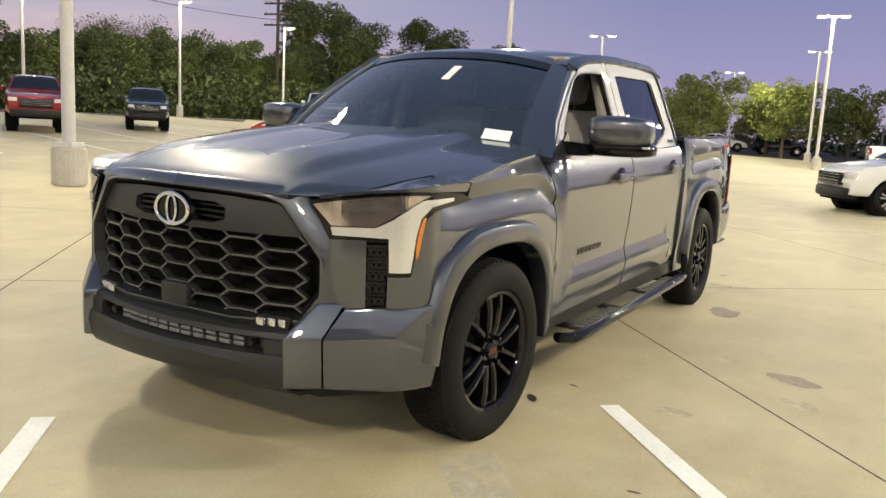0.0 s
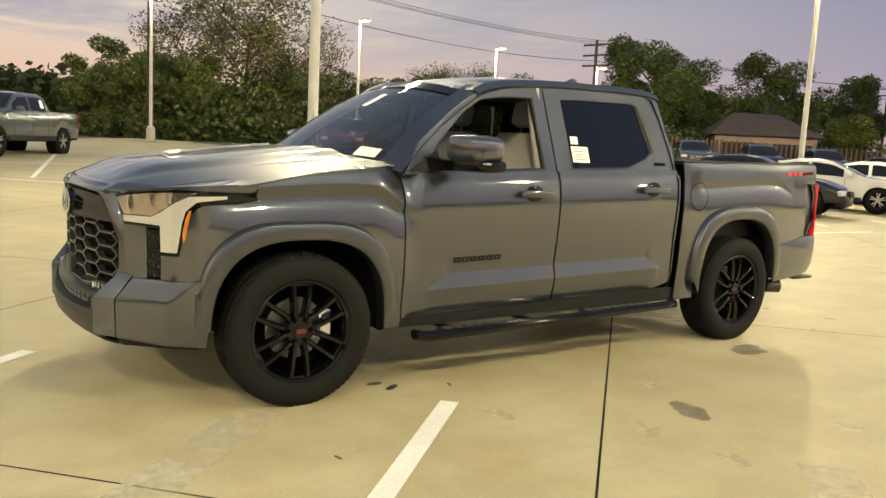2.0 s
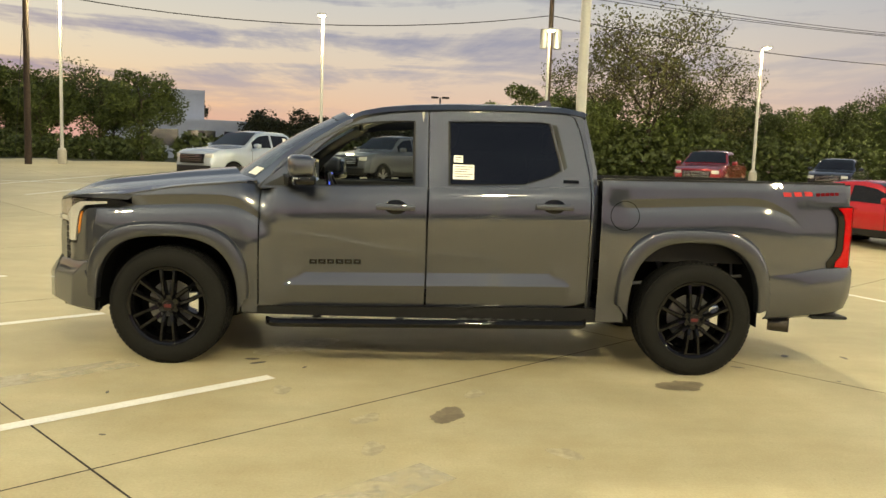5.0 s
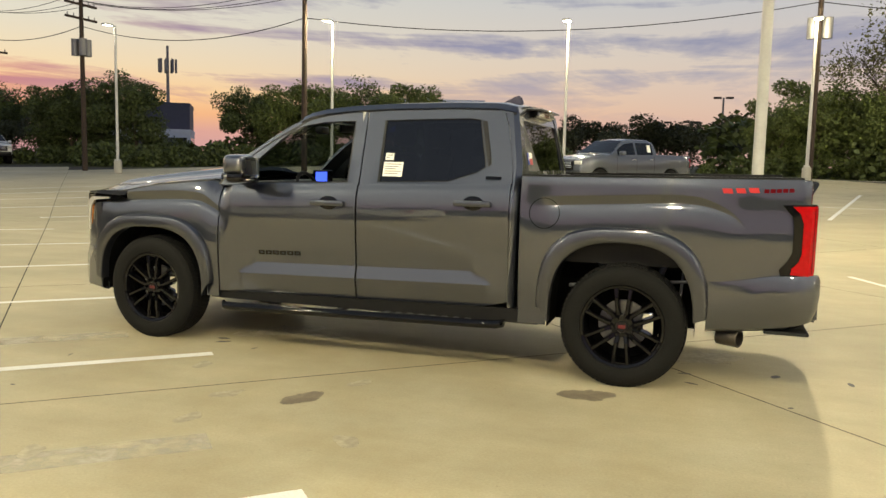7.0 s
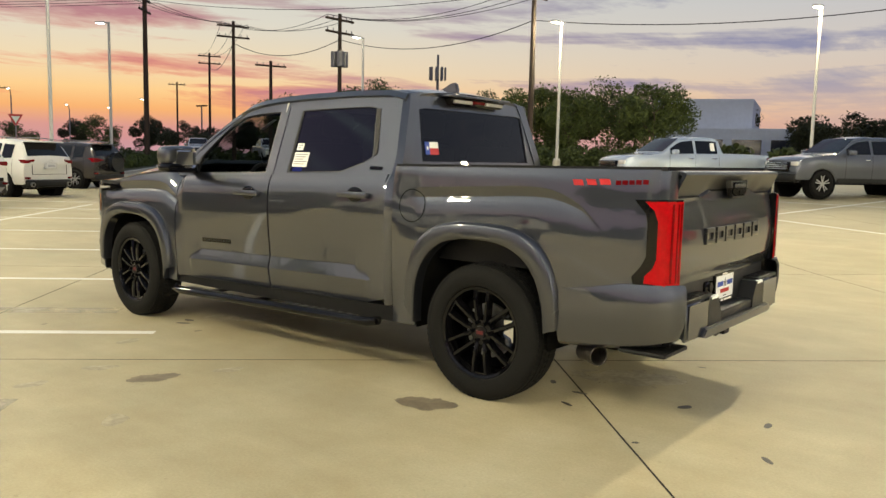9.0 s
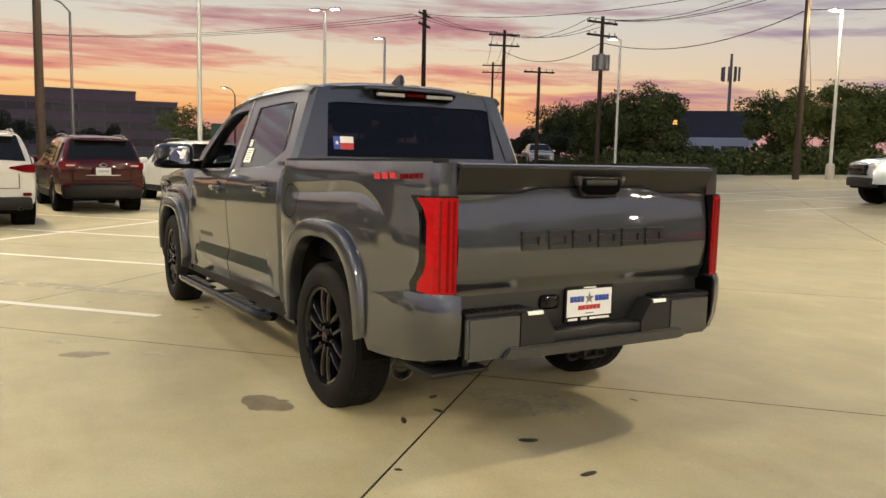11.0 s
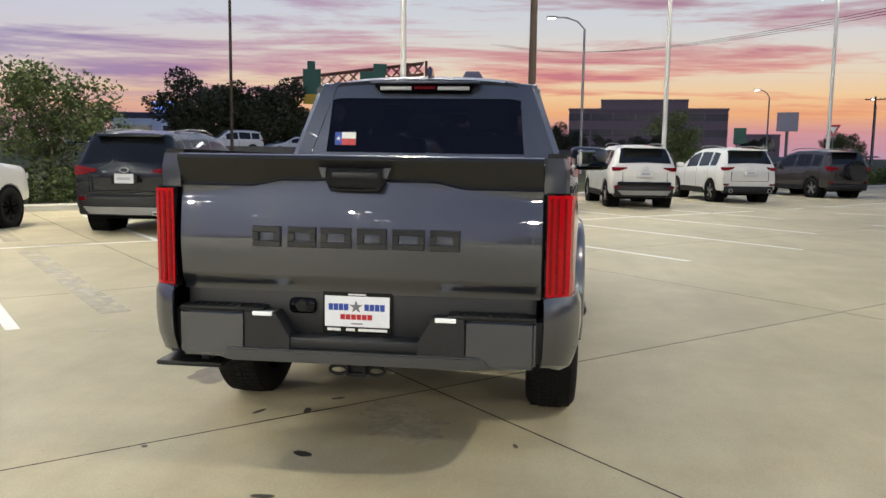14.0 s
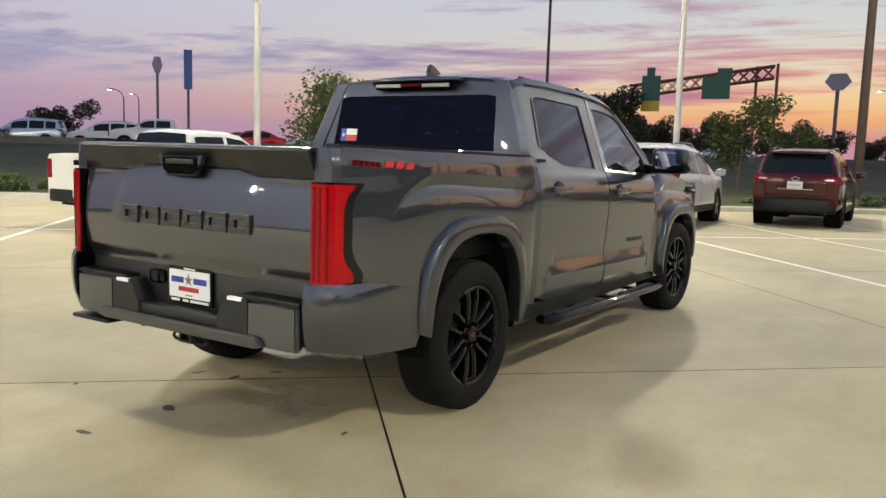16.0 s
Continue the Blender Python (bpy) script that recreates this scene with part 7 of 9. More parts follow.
hedge("tree_belt", [(-4 - 2.6 * k + rnd_h.uniform(-0.6, 0.6), -47 + rnd_h.uniform(-0.8, 0.8), rnd_h.uniform(2.3, 3.2)) for k in range(34)], 0.34, 15000, LEAF_DARK, "dark wood behind the nearer trees", 41)
hedge("tree_belt", [(48 - 2.4 * k + rnd_h.uniform(-0.6, 0.6), -46 + rnd_h.uniform(-0.8, 0.8), rnd_h.uniform(0.9, 1.5)) for k in range(20)], 0.24, 8000, LEAF_DARK, "low dark scrub behind the rear hedge", 42)
hedge("tree_belt", [(-95 + rnd_h.uniform(-3, 3), 14 - 5.0 * k, rnd_h.uniform(2.2, 3.6)) for k in range(12)], 0.34, 9000, LEAF_DARK, "far dark belt of trees", 39)


# ---- utility poles and wires ----
def utility_pole(x, y, top, arms, trans=0, r=0.15, yaw=0, label="brown wooden utility pole with crossarms"):
    g = height(x, y) - 0.08
    p = empty("utility_pole", label, "utility pole", group="utility poles", loc=(x, y, g), rz=yaw)
    bm = bmesh.new()
    cyl(bm, (0, 0, 0), (0, 0, top - g), r, r * 0.72, 12)
    part("pole", bm, WOOD, p, smooth=50)
    for k in range(arms):
        z = top - g - 0.35 - 0.75 * k
        bm = bmesh.new()
        box(bm, -0.06, 0.06, -1.15, 1.15, z - 0.06, z + 0.06, 0.01)
        arm = part("crossarm", bm, WOOD, p)
        for yy in (-1.0, -0.55, 0.55, 1.0):
            bm = bmesh.new()
            cyl(bm, (0, yy, z + 0.06), (0, yy, z + 0.22), 0.035, 0.025, 8)
            part("insulator", bm, STEEL, arm)
    for k in range(trans):
        bm = bmesh.new()
        a = radians(120 * k + 20)
        cyl(bm, (0.36 * math.cos(a), 0.36 * math.sin(a), top - g - 3.1), (0.36 * math.cos(a), 0.36 * math.sin(a), top - g - 2.2), 0.21, 0.21, 14)
        part("transformer", bm, STEEL, p, "grey can transformer", smooth=40)
    return p


UP = [(-90, -43, 10.5), (-39.9, -39.0, 9.6), (-6.4, -33.2, 10.2), (16.7, -29.2, 9.6), (30.9, -30.2, 9.8), (43.0, -31.7, 10.6), (68.4, -48.1, 11.8)]
utility_pole(*UP[0], 2, yaw=0)
utility_pole(*UP[1], 3, yaw=10)
utility_pole(*UP[2], 1, 2, yaw=10)
utility_pole(*UP[3], 1, yaw=0)
utility_pole(*UP[4], 2, 3, yaw=0)
utility_pole(*UP[5], 2, yaw=-20)
utility_pole(*UP[6], 2, yaw=-30)
utility_pole(46.5, -27.0, 12.0, 2, r=0.2, yaw=40, label="tall pale steel power pole with crossarms")
utility_pole(41.5, -33.8, 8.0, 1, yaw=-20)
utility_pole(95, -62, 11, 1, yaw=-30)
utility_pole(100, -40, 9, 1, yaw=-30)
utility_pole(26.8, 0.03, 11.5, 0, r=0.17, label="thick brown wooden pole on the verge")
utility_pole(30.5, 14.2, 13.0, 0, r=0.08, label="thin dark pole on the verge")


def wire(a, b, sag, r=0.018):
    cu = bpy.data.curves.new("cable", "CURVE")
    cu.dimensions, cu.bevel_depth, cu.bevel_resolution = "3D", r, 1
    sp = cu.splines.new("POLY")
    sp.points.add(16)
    for i, p in enumerate(sp.points):
        t = i / 16
        q = Vector(a).lerp(Vector(b), t)
        p.co = (q.x, q.y, q.z - sag * 4 * t * (1 - t), 1)
    cu.materials.append(WIRE)
    ob = new("power_cable", cu)
    tagged(ob, "thin black power cable between utility poles", "cable", "power cables")


for (x0, y0, z0), (x1, y1, z1) in zip(UP, UP[1:]):
    for k, (dy, dz) in enumerate(((-1.0, -0.15), (-0.1, -0.15), (1.0, -0.15), (0.0, -1.5))):
        wire((x0, y0 + dy, z0 + dz), (x1, y1 + dy, z1 + dz), 0.55 + 0.12 * k, 0.016 if k < 3 else 0.022)
for dy in (-1, 0, 1):
    wire((43.0, -31.7 + dy, 10.4), (46.5, -27.0 + dy, 11.6), 0.3)
    wire((46.5, -27.0 + dy, 11.6), (150, 10 + dy, 22.0), 2.5)
wire((16.7, -29.2, 9.5), (46.5, -27.0, 11.7), 0.8)
wire((16.7, -29.2, 8.6), (20.5, -36.0, 0.9), 0.0, 0.012)


# ---- street furniture across the highway ----
def street_light(x, y, top, yaw, arm=1.6):
    g = height(x, y) - 0.05 if y < -40 else height(x, y) + (1.0 if x * CA + y * SA > 41 and x * CA + y * SA < 80 else (0.35 if x * CA + y * SA > 15 and x * CA + y * SA < 41 else -0.05))
    p = empty("street_light", "grey steel street light with a curved arm", "street light", group="highway street lights", loc=(x, y, g), rz=yaw)
    bm = bmesh.new()
    cyl(bm, (0, 0, 0), (0, 0, top - g - 0.5), 0.09, 0.06, 8)
    part("post", bm, STEEL, p, smooth=50)
    bm = bmesh.new()
    tube(bm, [(0, 0, top - g - 0.5), (0.25 * arm, 0, top - g - 0.1), (0.6 * arm, 0, top - g + 0.08), (arm, 0, top - g + 0.1)], 0.04, 6)
    part("arm", bm, STEEL, p, smooth=50)
    bm = bmesh.new()
    box(bm, arm - 0.1, arm + 0.45, -0.13, 0.13, top - g + 0.04, top - g + 0.16, 0.03)
    hd = part("lamp_head", bm, STEEL, p)
    bm = bmesh.new()
    box(bm, arm, arm + 0.38, -0.09, 0.09, top - g + 0.02, top - g + 0.035)
    part("led_panel", bm, LED, hd)


street_light(38.6, -2.4, 8.6, 100)
street_light(70.0, -20.0, 7.2, 130)
street_light(78.0, -32.0, 7.0, 150)
for x, y, z, w in ((64, -38, 6.0, 130), (90, -44, 6.5, 140), (70, 60, 7.5, 200), (55, 78, 7, 200), (40, 60, 6.0, 180), (84, 3, 8.5, 100), (100, -55, 7, 140)):
    street_light(x, y, z, w, 1.2)


def twin_light(x, y, top):
    p = empty("flood_mast", "dark steel mast with twin floodlights", "floodlight", group="floodlight masts", loc=(x, y, 0.5))
    bm = bmesh.new()
    cyl(bm, (0, 0, 0), (0, 0, top - 0.5), 0.14, 0.10, 8)
    part("mast", bm, STEEL, p, smooth=50)
    for s in (-1, 1):
        bm = bmesh.new()
        box(bm, min(s * 0.2, s * 1.0), max(s * 0.2, s * 1.0), -0.25, 0.25, top - 0.62, top - 0.42, 0.03)
        part("floodlight", bm, BLACK, p)


for x, y, z in ((-2.9, -84.2, 8.6), (3.2, -84, 6.0), (-6.2, -84, 6.3), (0.5, -95, 6.6), (-12, -88, 6.2), (6.5, -92, 5.4), (95, -66, 8.0)):
    twin_light(x, y, z)

# overhead sign gantry
RUST = mat("rusty_truss", (0.20, 0.09, 0.055), 0.7, grain=0.2, scale=12, stain=0.2)
GREEN_S = mat("sign_green", (0.02, 0.115, 0.075), 0.5, grain=0.06, scale=10)
YELLOW_S = mat("sign_yellow", (0.62, 0.42, 0.03), 0.5, grain=0.06, scale=10)
gan = empty("sign_gantry", "rust-brown lattice gantry carrying green road signs", "sign gantry")
ga, gb = Vector((65.4, 22.5, 0)), Vector((67.8, 11.0, 0))
gd = (gb - ga).normalized()


def gp(s, z, d=0.0):
    q = ga + gd * s + Vector((gd.y, -gd.x, 0)) * d
    return (q.x, q.y, z)


LG = (gb - ga).length
for s in (0.0, LG - 0.6):
    for d in (-0.5, 0.5) if s == 0.0 else (-0.9, 0.9):
        bm = bmesh.new()
        cyl(bm, gp(s + (d * 0.9 if s else 0), 1.0, d), gp(s + (d * 0.9 if s else 0), 7.7 if s == 0 else 9.6, d), 0.12, n=8)
        part("leg", bm, RUST, gan)
for d in (-0.6, 0.6):
    for k, (z0, z1) in enumerate(((6.9, 8.5), (7.9, 9.5))):
        bm = bmesh.new()
        cyl(bm, gp(0, z0, d), gp(LG, z1, d), 0.09, n=6)
        part("chord", bm, RUST, gan)
    for i in range(12):
        s0, s1 = LG * i / 12, LG * (i + 1) / 12
        a0, a1 = 6.9 + 1.6 * i / 12, 6.9 + 1.6 * (i + 1) / 12
        bm = bmesh.new()
        cyl(bm, gp(s0, a0, d), gp(s1, a1 + 1.0, d), 0.05, n=5)
        part("brace", bm, RUST, gan)
        bm = bmesh.new()
        cyl(bm, gp(s0, a0 + 1.0, d), gp(s1, a1, d), 0.05, n=5)
        part("brace", bm, RUST, gan)
for s0, s1, z0, z1, m_ in ((0.9, 2.5, 6.5, 8.7, GREEN_S), (0.9, 2.5, 5.6, 6.5, YELLOW_S), (1.3, 2.0, 8.7, 9.4, GREEN_S), (6.0, 8.3, 6.7, 8.6, GREEN_S), (7.2, 8.4, 8.6, 9.3, GREEN_S)):
    bm = bmesh.new()
    q = [gp(s0, z0, 0.75), gp(s1, z0, 0.75), gp(s1, z1, 0.75), gp(s0, z1, 0.75)]
    r_ = [gp(s0, z0, 0.68), gp(s1, z0, 0.68), gp(s1, z1, 0.68), gp(s0, z1, 0.68)]
    vs = [bm.verts.new(v) for v in q + r_]
    for f in ((0, 1, 2, 3), (7, 6, 5, 4), (0, 4, 5, 1), (1, 5, 6, 2), (2, 6, 7, 3), (3, 7, 4, 0)):
        bm.faces.new([vs[i] for i in f])
    bmesh.ops.recalc_face_normals(bm, faces=bm.faces)
    part("sign_panel", bm, m_, gan, "road sign panel with unreadable legend")
for s0, s1, z0, z1 in ((1.1, 2.3, 7.9, 8.05), (1.1, 2.2, 7.3, 7.5), (6.3, 8.0, 7.7, 7.9), (6.3, 7.7, 7.2, 7.4)):
    for d in (0.77,):
        bm = bmesh.new()
        prism(bm, [(s0, z0), (s1, z0), (s1, z1), (s0, z1)], lambda u, v, d=d: gp(u, v, -0.68 - 0.1), (0, 0, 0.001))
        part("legend_bar", bm, WHITE_P, gan)


def sign_post(x, y, top, w, h, material, label, shape="box", r=0.12):
    p = empty("sign", label, "sign", loc=(x, y, 0.6), rz=math.degrees(math.atan2(y, x + 6)))
    bm = bmesh.new()
    cyl(bm, (0, 0, 0), (0, 0, top - 0.6 - h * 0.5), r, n=8)
    part("post", bm, STEEL, p)
    bm = bmesh.new()
    z0 = top - 0.6 - h
    if shape == "box":
        box(bm, -0.15, 0.15, -w / 2, w / 2, z0, z0 + h, 0.03)
    elif shape == "hex":
        prism(bm, [(-w / 2, z0 + h * 0.5), (-w * 0.3, z0 + h), (w * 0.3, z0 + h), (w / 2, z0 + h * 0.5), (w * 0.2, z0), (-w * 0.2, z0)], lambda u, v: (-0.2, u, v), (0.4, 0, 0))
    else:
        prism(bm, [(-w / 2, z0 + h), (w / 2, z0 + h), (0, z0)], lambda u, v: (-0.03, u, v), (0.06, 0, 0))
    part("sign_board", bm, material, p)
    return p


BLUE_S = mat("sign_blue", (0.03, 0.10, 0.36), 0.4, grain=0.05, scale=10)
GREY_S = mat("sign_back_grey", (0.25, 0.24, 0.30), 0.5, 0.3, grain=0.08, scale=10)
RED_S = mat("sign_red", (0.45, 0.03, 0.03), 0.5, grain=0.05, scale=10)
sign_post(45.7, 58.3, 10.2, 0.75, 3.6, BLUE_S, "tall blue pylon sign beyond the highway")
sign_post(43.6, 60.0, 9.4, 0.9, 1.5, GREY_S, "round-headed pylon sign on a red post", "hex")
sign_post(83.3, 8.0, 10.3, 2.4, 1.6, GREY_S, "grey angular roadside sign on a post", "hex", 0.18)
sign_post(62, -19.5, 5.0, 1.6, 1.5, GREY_S, "grey sign seen from behind")
sign_post(58, -15.0, 3.6, 0.9, 1.2, GREEN_S, "small green road sign")
tri = sign_post(45.0, -17.5, 3.4, 0.8, 0.75, RED_S, "red and white triangular give-way sign", "tri", 0.04)
bm = bmesh.new()
prism(bm, [(-0.22, 2.67), (0.22, 2.67), (0, 2.28)], lambda u, v: (-0.045, u, v), (0.02, 0, 0))
part("sign_face", bm, WHITE_P, tri, "white middle")


# ---- buildings ----
def building(name, label, corners, z0, z1, material, storeys, per, winmat, roof=None, parapet=0.4, pier=0.12):
    """A block on a quadrilateral plan, with rows of windows on each long side."""
    b = empty(name, label, "building")
    bm = bmesh.new()
    prism(bm, corners, lambda u, v: (u, v, z0), (0, 0, z1 - z0))
    part("wall", bm, material, b)
    cx, cy = sum(c[0] for c in corners) / 4, sum(c[1] for c in corners) / 4
    bm = bmesh.new()
    prism(bm, [(cx + (x - cx) * 1.01, cy + (y - cy) * 1.01) for x, y in corners], lambda u, v: (u, v, z1), (0, 0, parapet))
    part("roof", bm, roof or material, b)
    sh = (z1 - z0) / storeys if storeys else 1
    for i in range(4):
        a, c = Vector(corners[i]), Vector(corners[(i + 1) % 4])
        d = c - a
        nrm = Vector((d.y, -d.x)).normalized()
        if nrm.dot(Vector((cx, cy)) - a) > 0:
            nrm = -nrm
        n = int(d.length / per)
        for s in range(storeys):
            for k in range(n):
                t0, t1 = (k + pier) / n, (k + 1 - pier) / n
                p, q = a + d * t0 + nrm * 0.05, a + d * t1 + nrm * 0.05
                zz0, zz1 = z0 + sh * (s + 0.35), z0 + sh * (s + 0.8)
                bm = bmesh.new()
                prism(bm, [(0, zz0), (1, zz0), (1, zz1), (0, zz1)], lambda u, v, p=p, q=q: (p.x + (q.x - p.x) * u, p.y + (q.y - p.y) * u, v), (-nrm.x * 0.12, -nrm.y * 0.12, 0))
                part("window", bm, winmat, b)
    return b


BRICK_D = mat("brown_brick_wall", (0.30, 0.215, 0.20), 0.8, grain=0.15, scale=3, stain=0.1, stain_scale=0.1)
PALE_W = mat("pale_metal_wall", (0.62, 0.66, 0.72), 0.55, grain=0.05, scale=3, stain=0.08, stain_scale=0.2)
DARK_W = mat("dark_blue_wall", (0.045, 0.05, 0.085), 0.6, grain=0.08, scale=3)
WIN_D = mat("dark_window", (0.03, 0.033, 0.045), 0.15, coat=0.5, grain=0.05, scale=1)
WIN_B = mat("bronze_window", (0.085, 0.070, 0.072), 0.3, grain=0.1, scale=1)
ROOF_B = mat("brown_shingle_roof", (0.09, 0.065, 0.055), 0.9, grain=0.25, scale=4)
FENCE_W = mat("fence_boards", (0.14, 0.09, 0.06), 0.85, grain=0.25, scale=6)
building("office_building", "long dark brown three-storey office building", [(153.8, -4.0), (150.0, -33.0), (176, -36), (179, -8)], 1.0, 9.9, BRICK_D, 3, 4.0, WIN_B, pier=0.03)
building("office_building", "raised middle block of a dark office building", [(153.2, -10.0), (151.6, -26.0), (170, -28), (172, -12)], 9.9, 11.6, BRICK_D, 0, 4.0, WIN_D)
building("annexe", "low dark annexe beside the offices", [(149.5, -36), (148.5, -42), (158, -44), (159, -38)], 1.0, 5.2, BRICK_D, 1, 4.0, WIN_D)
building("warehouse", "pale grey metal warehouse with a flat roof", [(31.5, -77.5), (22.2, -81.0), (26, -96), (36, -92)], 0.9, 7.7, PALE_W, 0, 4.0, WIN_D)
building("warehouse_wing", "low pale grey warehouse wing", [(27.0, -76.5), (16.7, -80.5), (18, -86), (30, -82)], 0.9, 4.6, PALE_W, 1, 3.5, WIN_D)
building("hotel", "dark blue flat-roofed hotel block", [(70.6, -76.3), (62.4, -83.4), (68, -92), (78, -84)], 4.2, 7.6, DARK_W, 0, 4.0, WIN_D)
building("hotel_wing", "pale lower storey of the hotel", [(70.0, -75.6), (61.9, -82.8), (67.5, -91.5), (77.4, -83.4)], 0.9, 4.2, PALE_W, 1, 3.0, WIN_D)
building("store", "white low store with a lit blue sign", [(83.5, 50.5), (88.0, 41.5), (97, 46), (92.5, 55)], 1.0, 5.0, PALE_W, 1, 4.0, WIN_D, DARK_W, 0.7)
bm = bmesh.new()
box(bm, 69.0, 69.6, -77.9, -77.3, 6.2, 6.8, 0.1)
tagged(part("wall_sign", bm, mat("sign_amber", (0.9, 0.45, 0.08), 0.4, emit=1.5), None), "small lit amber wall sign on the hotel", "sign")
bm = bmesh.new()
box(bm, 85.2, 86.4, 44.0, 46.2, 5.68, 7.0, 0.05)
tagged(part("wall_sign", bm, mat("sign_lit_blue", (0.25, 0.38, 0.95), 0.4, emit=1.1), None), "lit pale blue sign on the store parapet", "sign")
# cell tower
tow = empty("phone_mast", "slim grey phone mast with antenna panels", "mast", loc=(65.4, -83.0, 0.9))
bm = bmesh.new()
cyl(bm, (0, 0, 0), (0, 0, 14.4), 0.28, 0.16, 10)
part("mast", bm, STEEL, tow, smooth=50)
for k in range(9):
    a = radians(40 * k)
    bm = bmesh.new()
    box(bm, -0.09, 0.09, -0.16, 0.16, 11.0, 12.7, 0.02, pose(1.1 * math.cos(a), 1.1 * math.sin(a), 0, 0, 0, 40 * k))
    part("antenna_panel", bm, STEEL, tow)
# house and fence
hs = building("house", "low brown brick house behind a fence", [(-50, -35.5), (-56, -41.5), (-61, -36), (-55, -30)], 0.9, 3.2, BRICK_D, 1, 3.0, WIN_D, ROOF_B, 0.15)
bm = bmesh.new()
vs = [bm.verts.new(v) for v in ((-49.3, -35.4, 3.3), (-56, -42.3, 3.3), (-61.7, -36.1, 3.3), (-55, -29.2, 3.3), (-53.5, -36.6, 5.2), (-57.3, -35.0, 5.2))]
for f in ((0, 1, 4), (1, 2, 5, 4), (2, 3, 5), (3, 0, 4, 5), (3, 2, 1, 0)):
    bm.faces.new([vs[i] for i in f])
part("hip_roof", bm, ROOF_B, hs)
fence = empty("fence", "brown timber board fence behind parked cars", "fence")
for k in range(120):
    x, y = -44.0 - 0.30 * k, -36.6 + 0.22 * k
    bm = bmesh.new()
    box(bm, x - 0.13, x + 0.13, y - 0.02, y + 0.02, height(x, y) - 0.05, height(x, y) + 1.85 + 0.03 * (k % 3), 0.0, None)
    part("board", bm, FENCE_W, fence)
canopy = empty("canopy", "pale flat canopy on slim posts", "canopy", loc=(-78, 2, 0))
bm = bmesh.new()
prism(bm, [(-4, 3.2), (0, 4.3), (4, 3.2), (4, 3.0), (-4, 3.0)], lambda u, v: (0, u, v), (-4, 0, 0))
part("roof", bm, PALE_W, canopy)
for y in (-3.6, 3.6):
    bm = bmesh.new()
    cyl(bm, (-0.5, y, 0), (-0.5, y, 3.0), 0.1, n=8)
    part("post", bm, STEEL, canopy)


# ---- parked and passing vehicles ----
def car_paint(name, c, metal=0.3):
    return mat(name, c, 0.20, metal, coat=0.75, grain=0.04, scale=300, spec=0.25)


WHITE_C = car_paint("white_car_paint", (0.58, 0.58, 0.58), 0.0)
MAROON_C = car_paint("maroon_car_paint", (0.045, 0.003, 0.006), 0.1)
DARK_C = car_paint("charcoal_car_paint", (0.011, 0.013, 0.018))
GREYC = car_paint("grey_car_paint", (0.11, 0.12, 0.142), 0.5)
SILVER_C = car_paint("silver_car_paint", (0.46, 0.52, 0.60), 0.4)
RED_PICKUP = car_paint("deep_red_car_paint", (0.20, 0.012, 0.016))
RED_C = car_paint("red_car_paint", (0.36, 0.014, 0.018))
BLUE_C = car_paint("blue_car_paint", (0.03, 0.08, 0.34))
BLACK_C = car_paint("black_car_paint", (0.012, 0.012, 0.014))
CAR_GLASS = mat("dark_car_glass", (0.006, 0.007, 0.008), 0.04, spec=0.5)
RIM_S = mat("silver_rim", (0.42, 0.42, 0.43), 0.3, 0.9, grain=0.05, scale=60)
CAR_RED = mat("car_tail_lens", (0.14, 0.002, 0.006), 0.10, spec=0.5, grain=0.15, scale=40)
LAMP_W = mat("clear_headlamp", (0.62, 0.62, 0.60), 0.15, 0.3, coat=1.0)

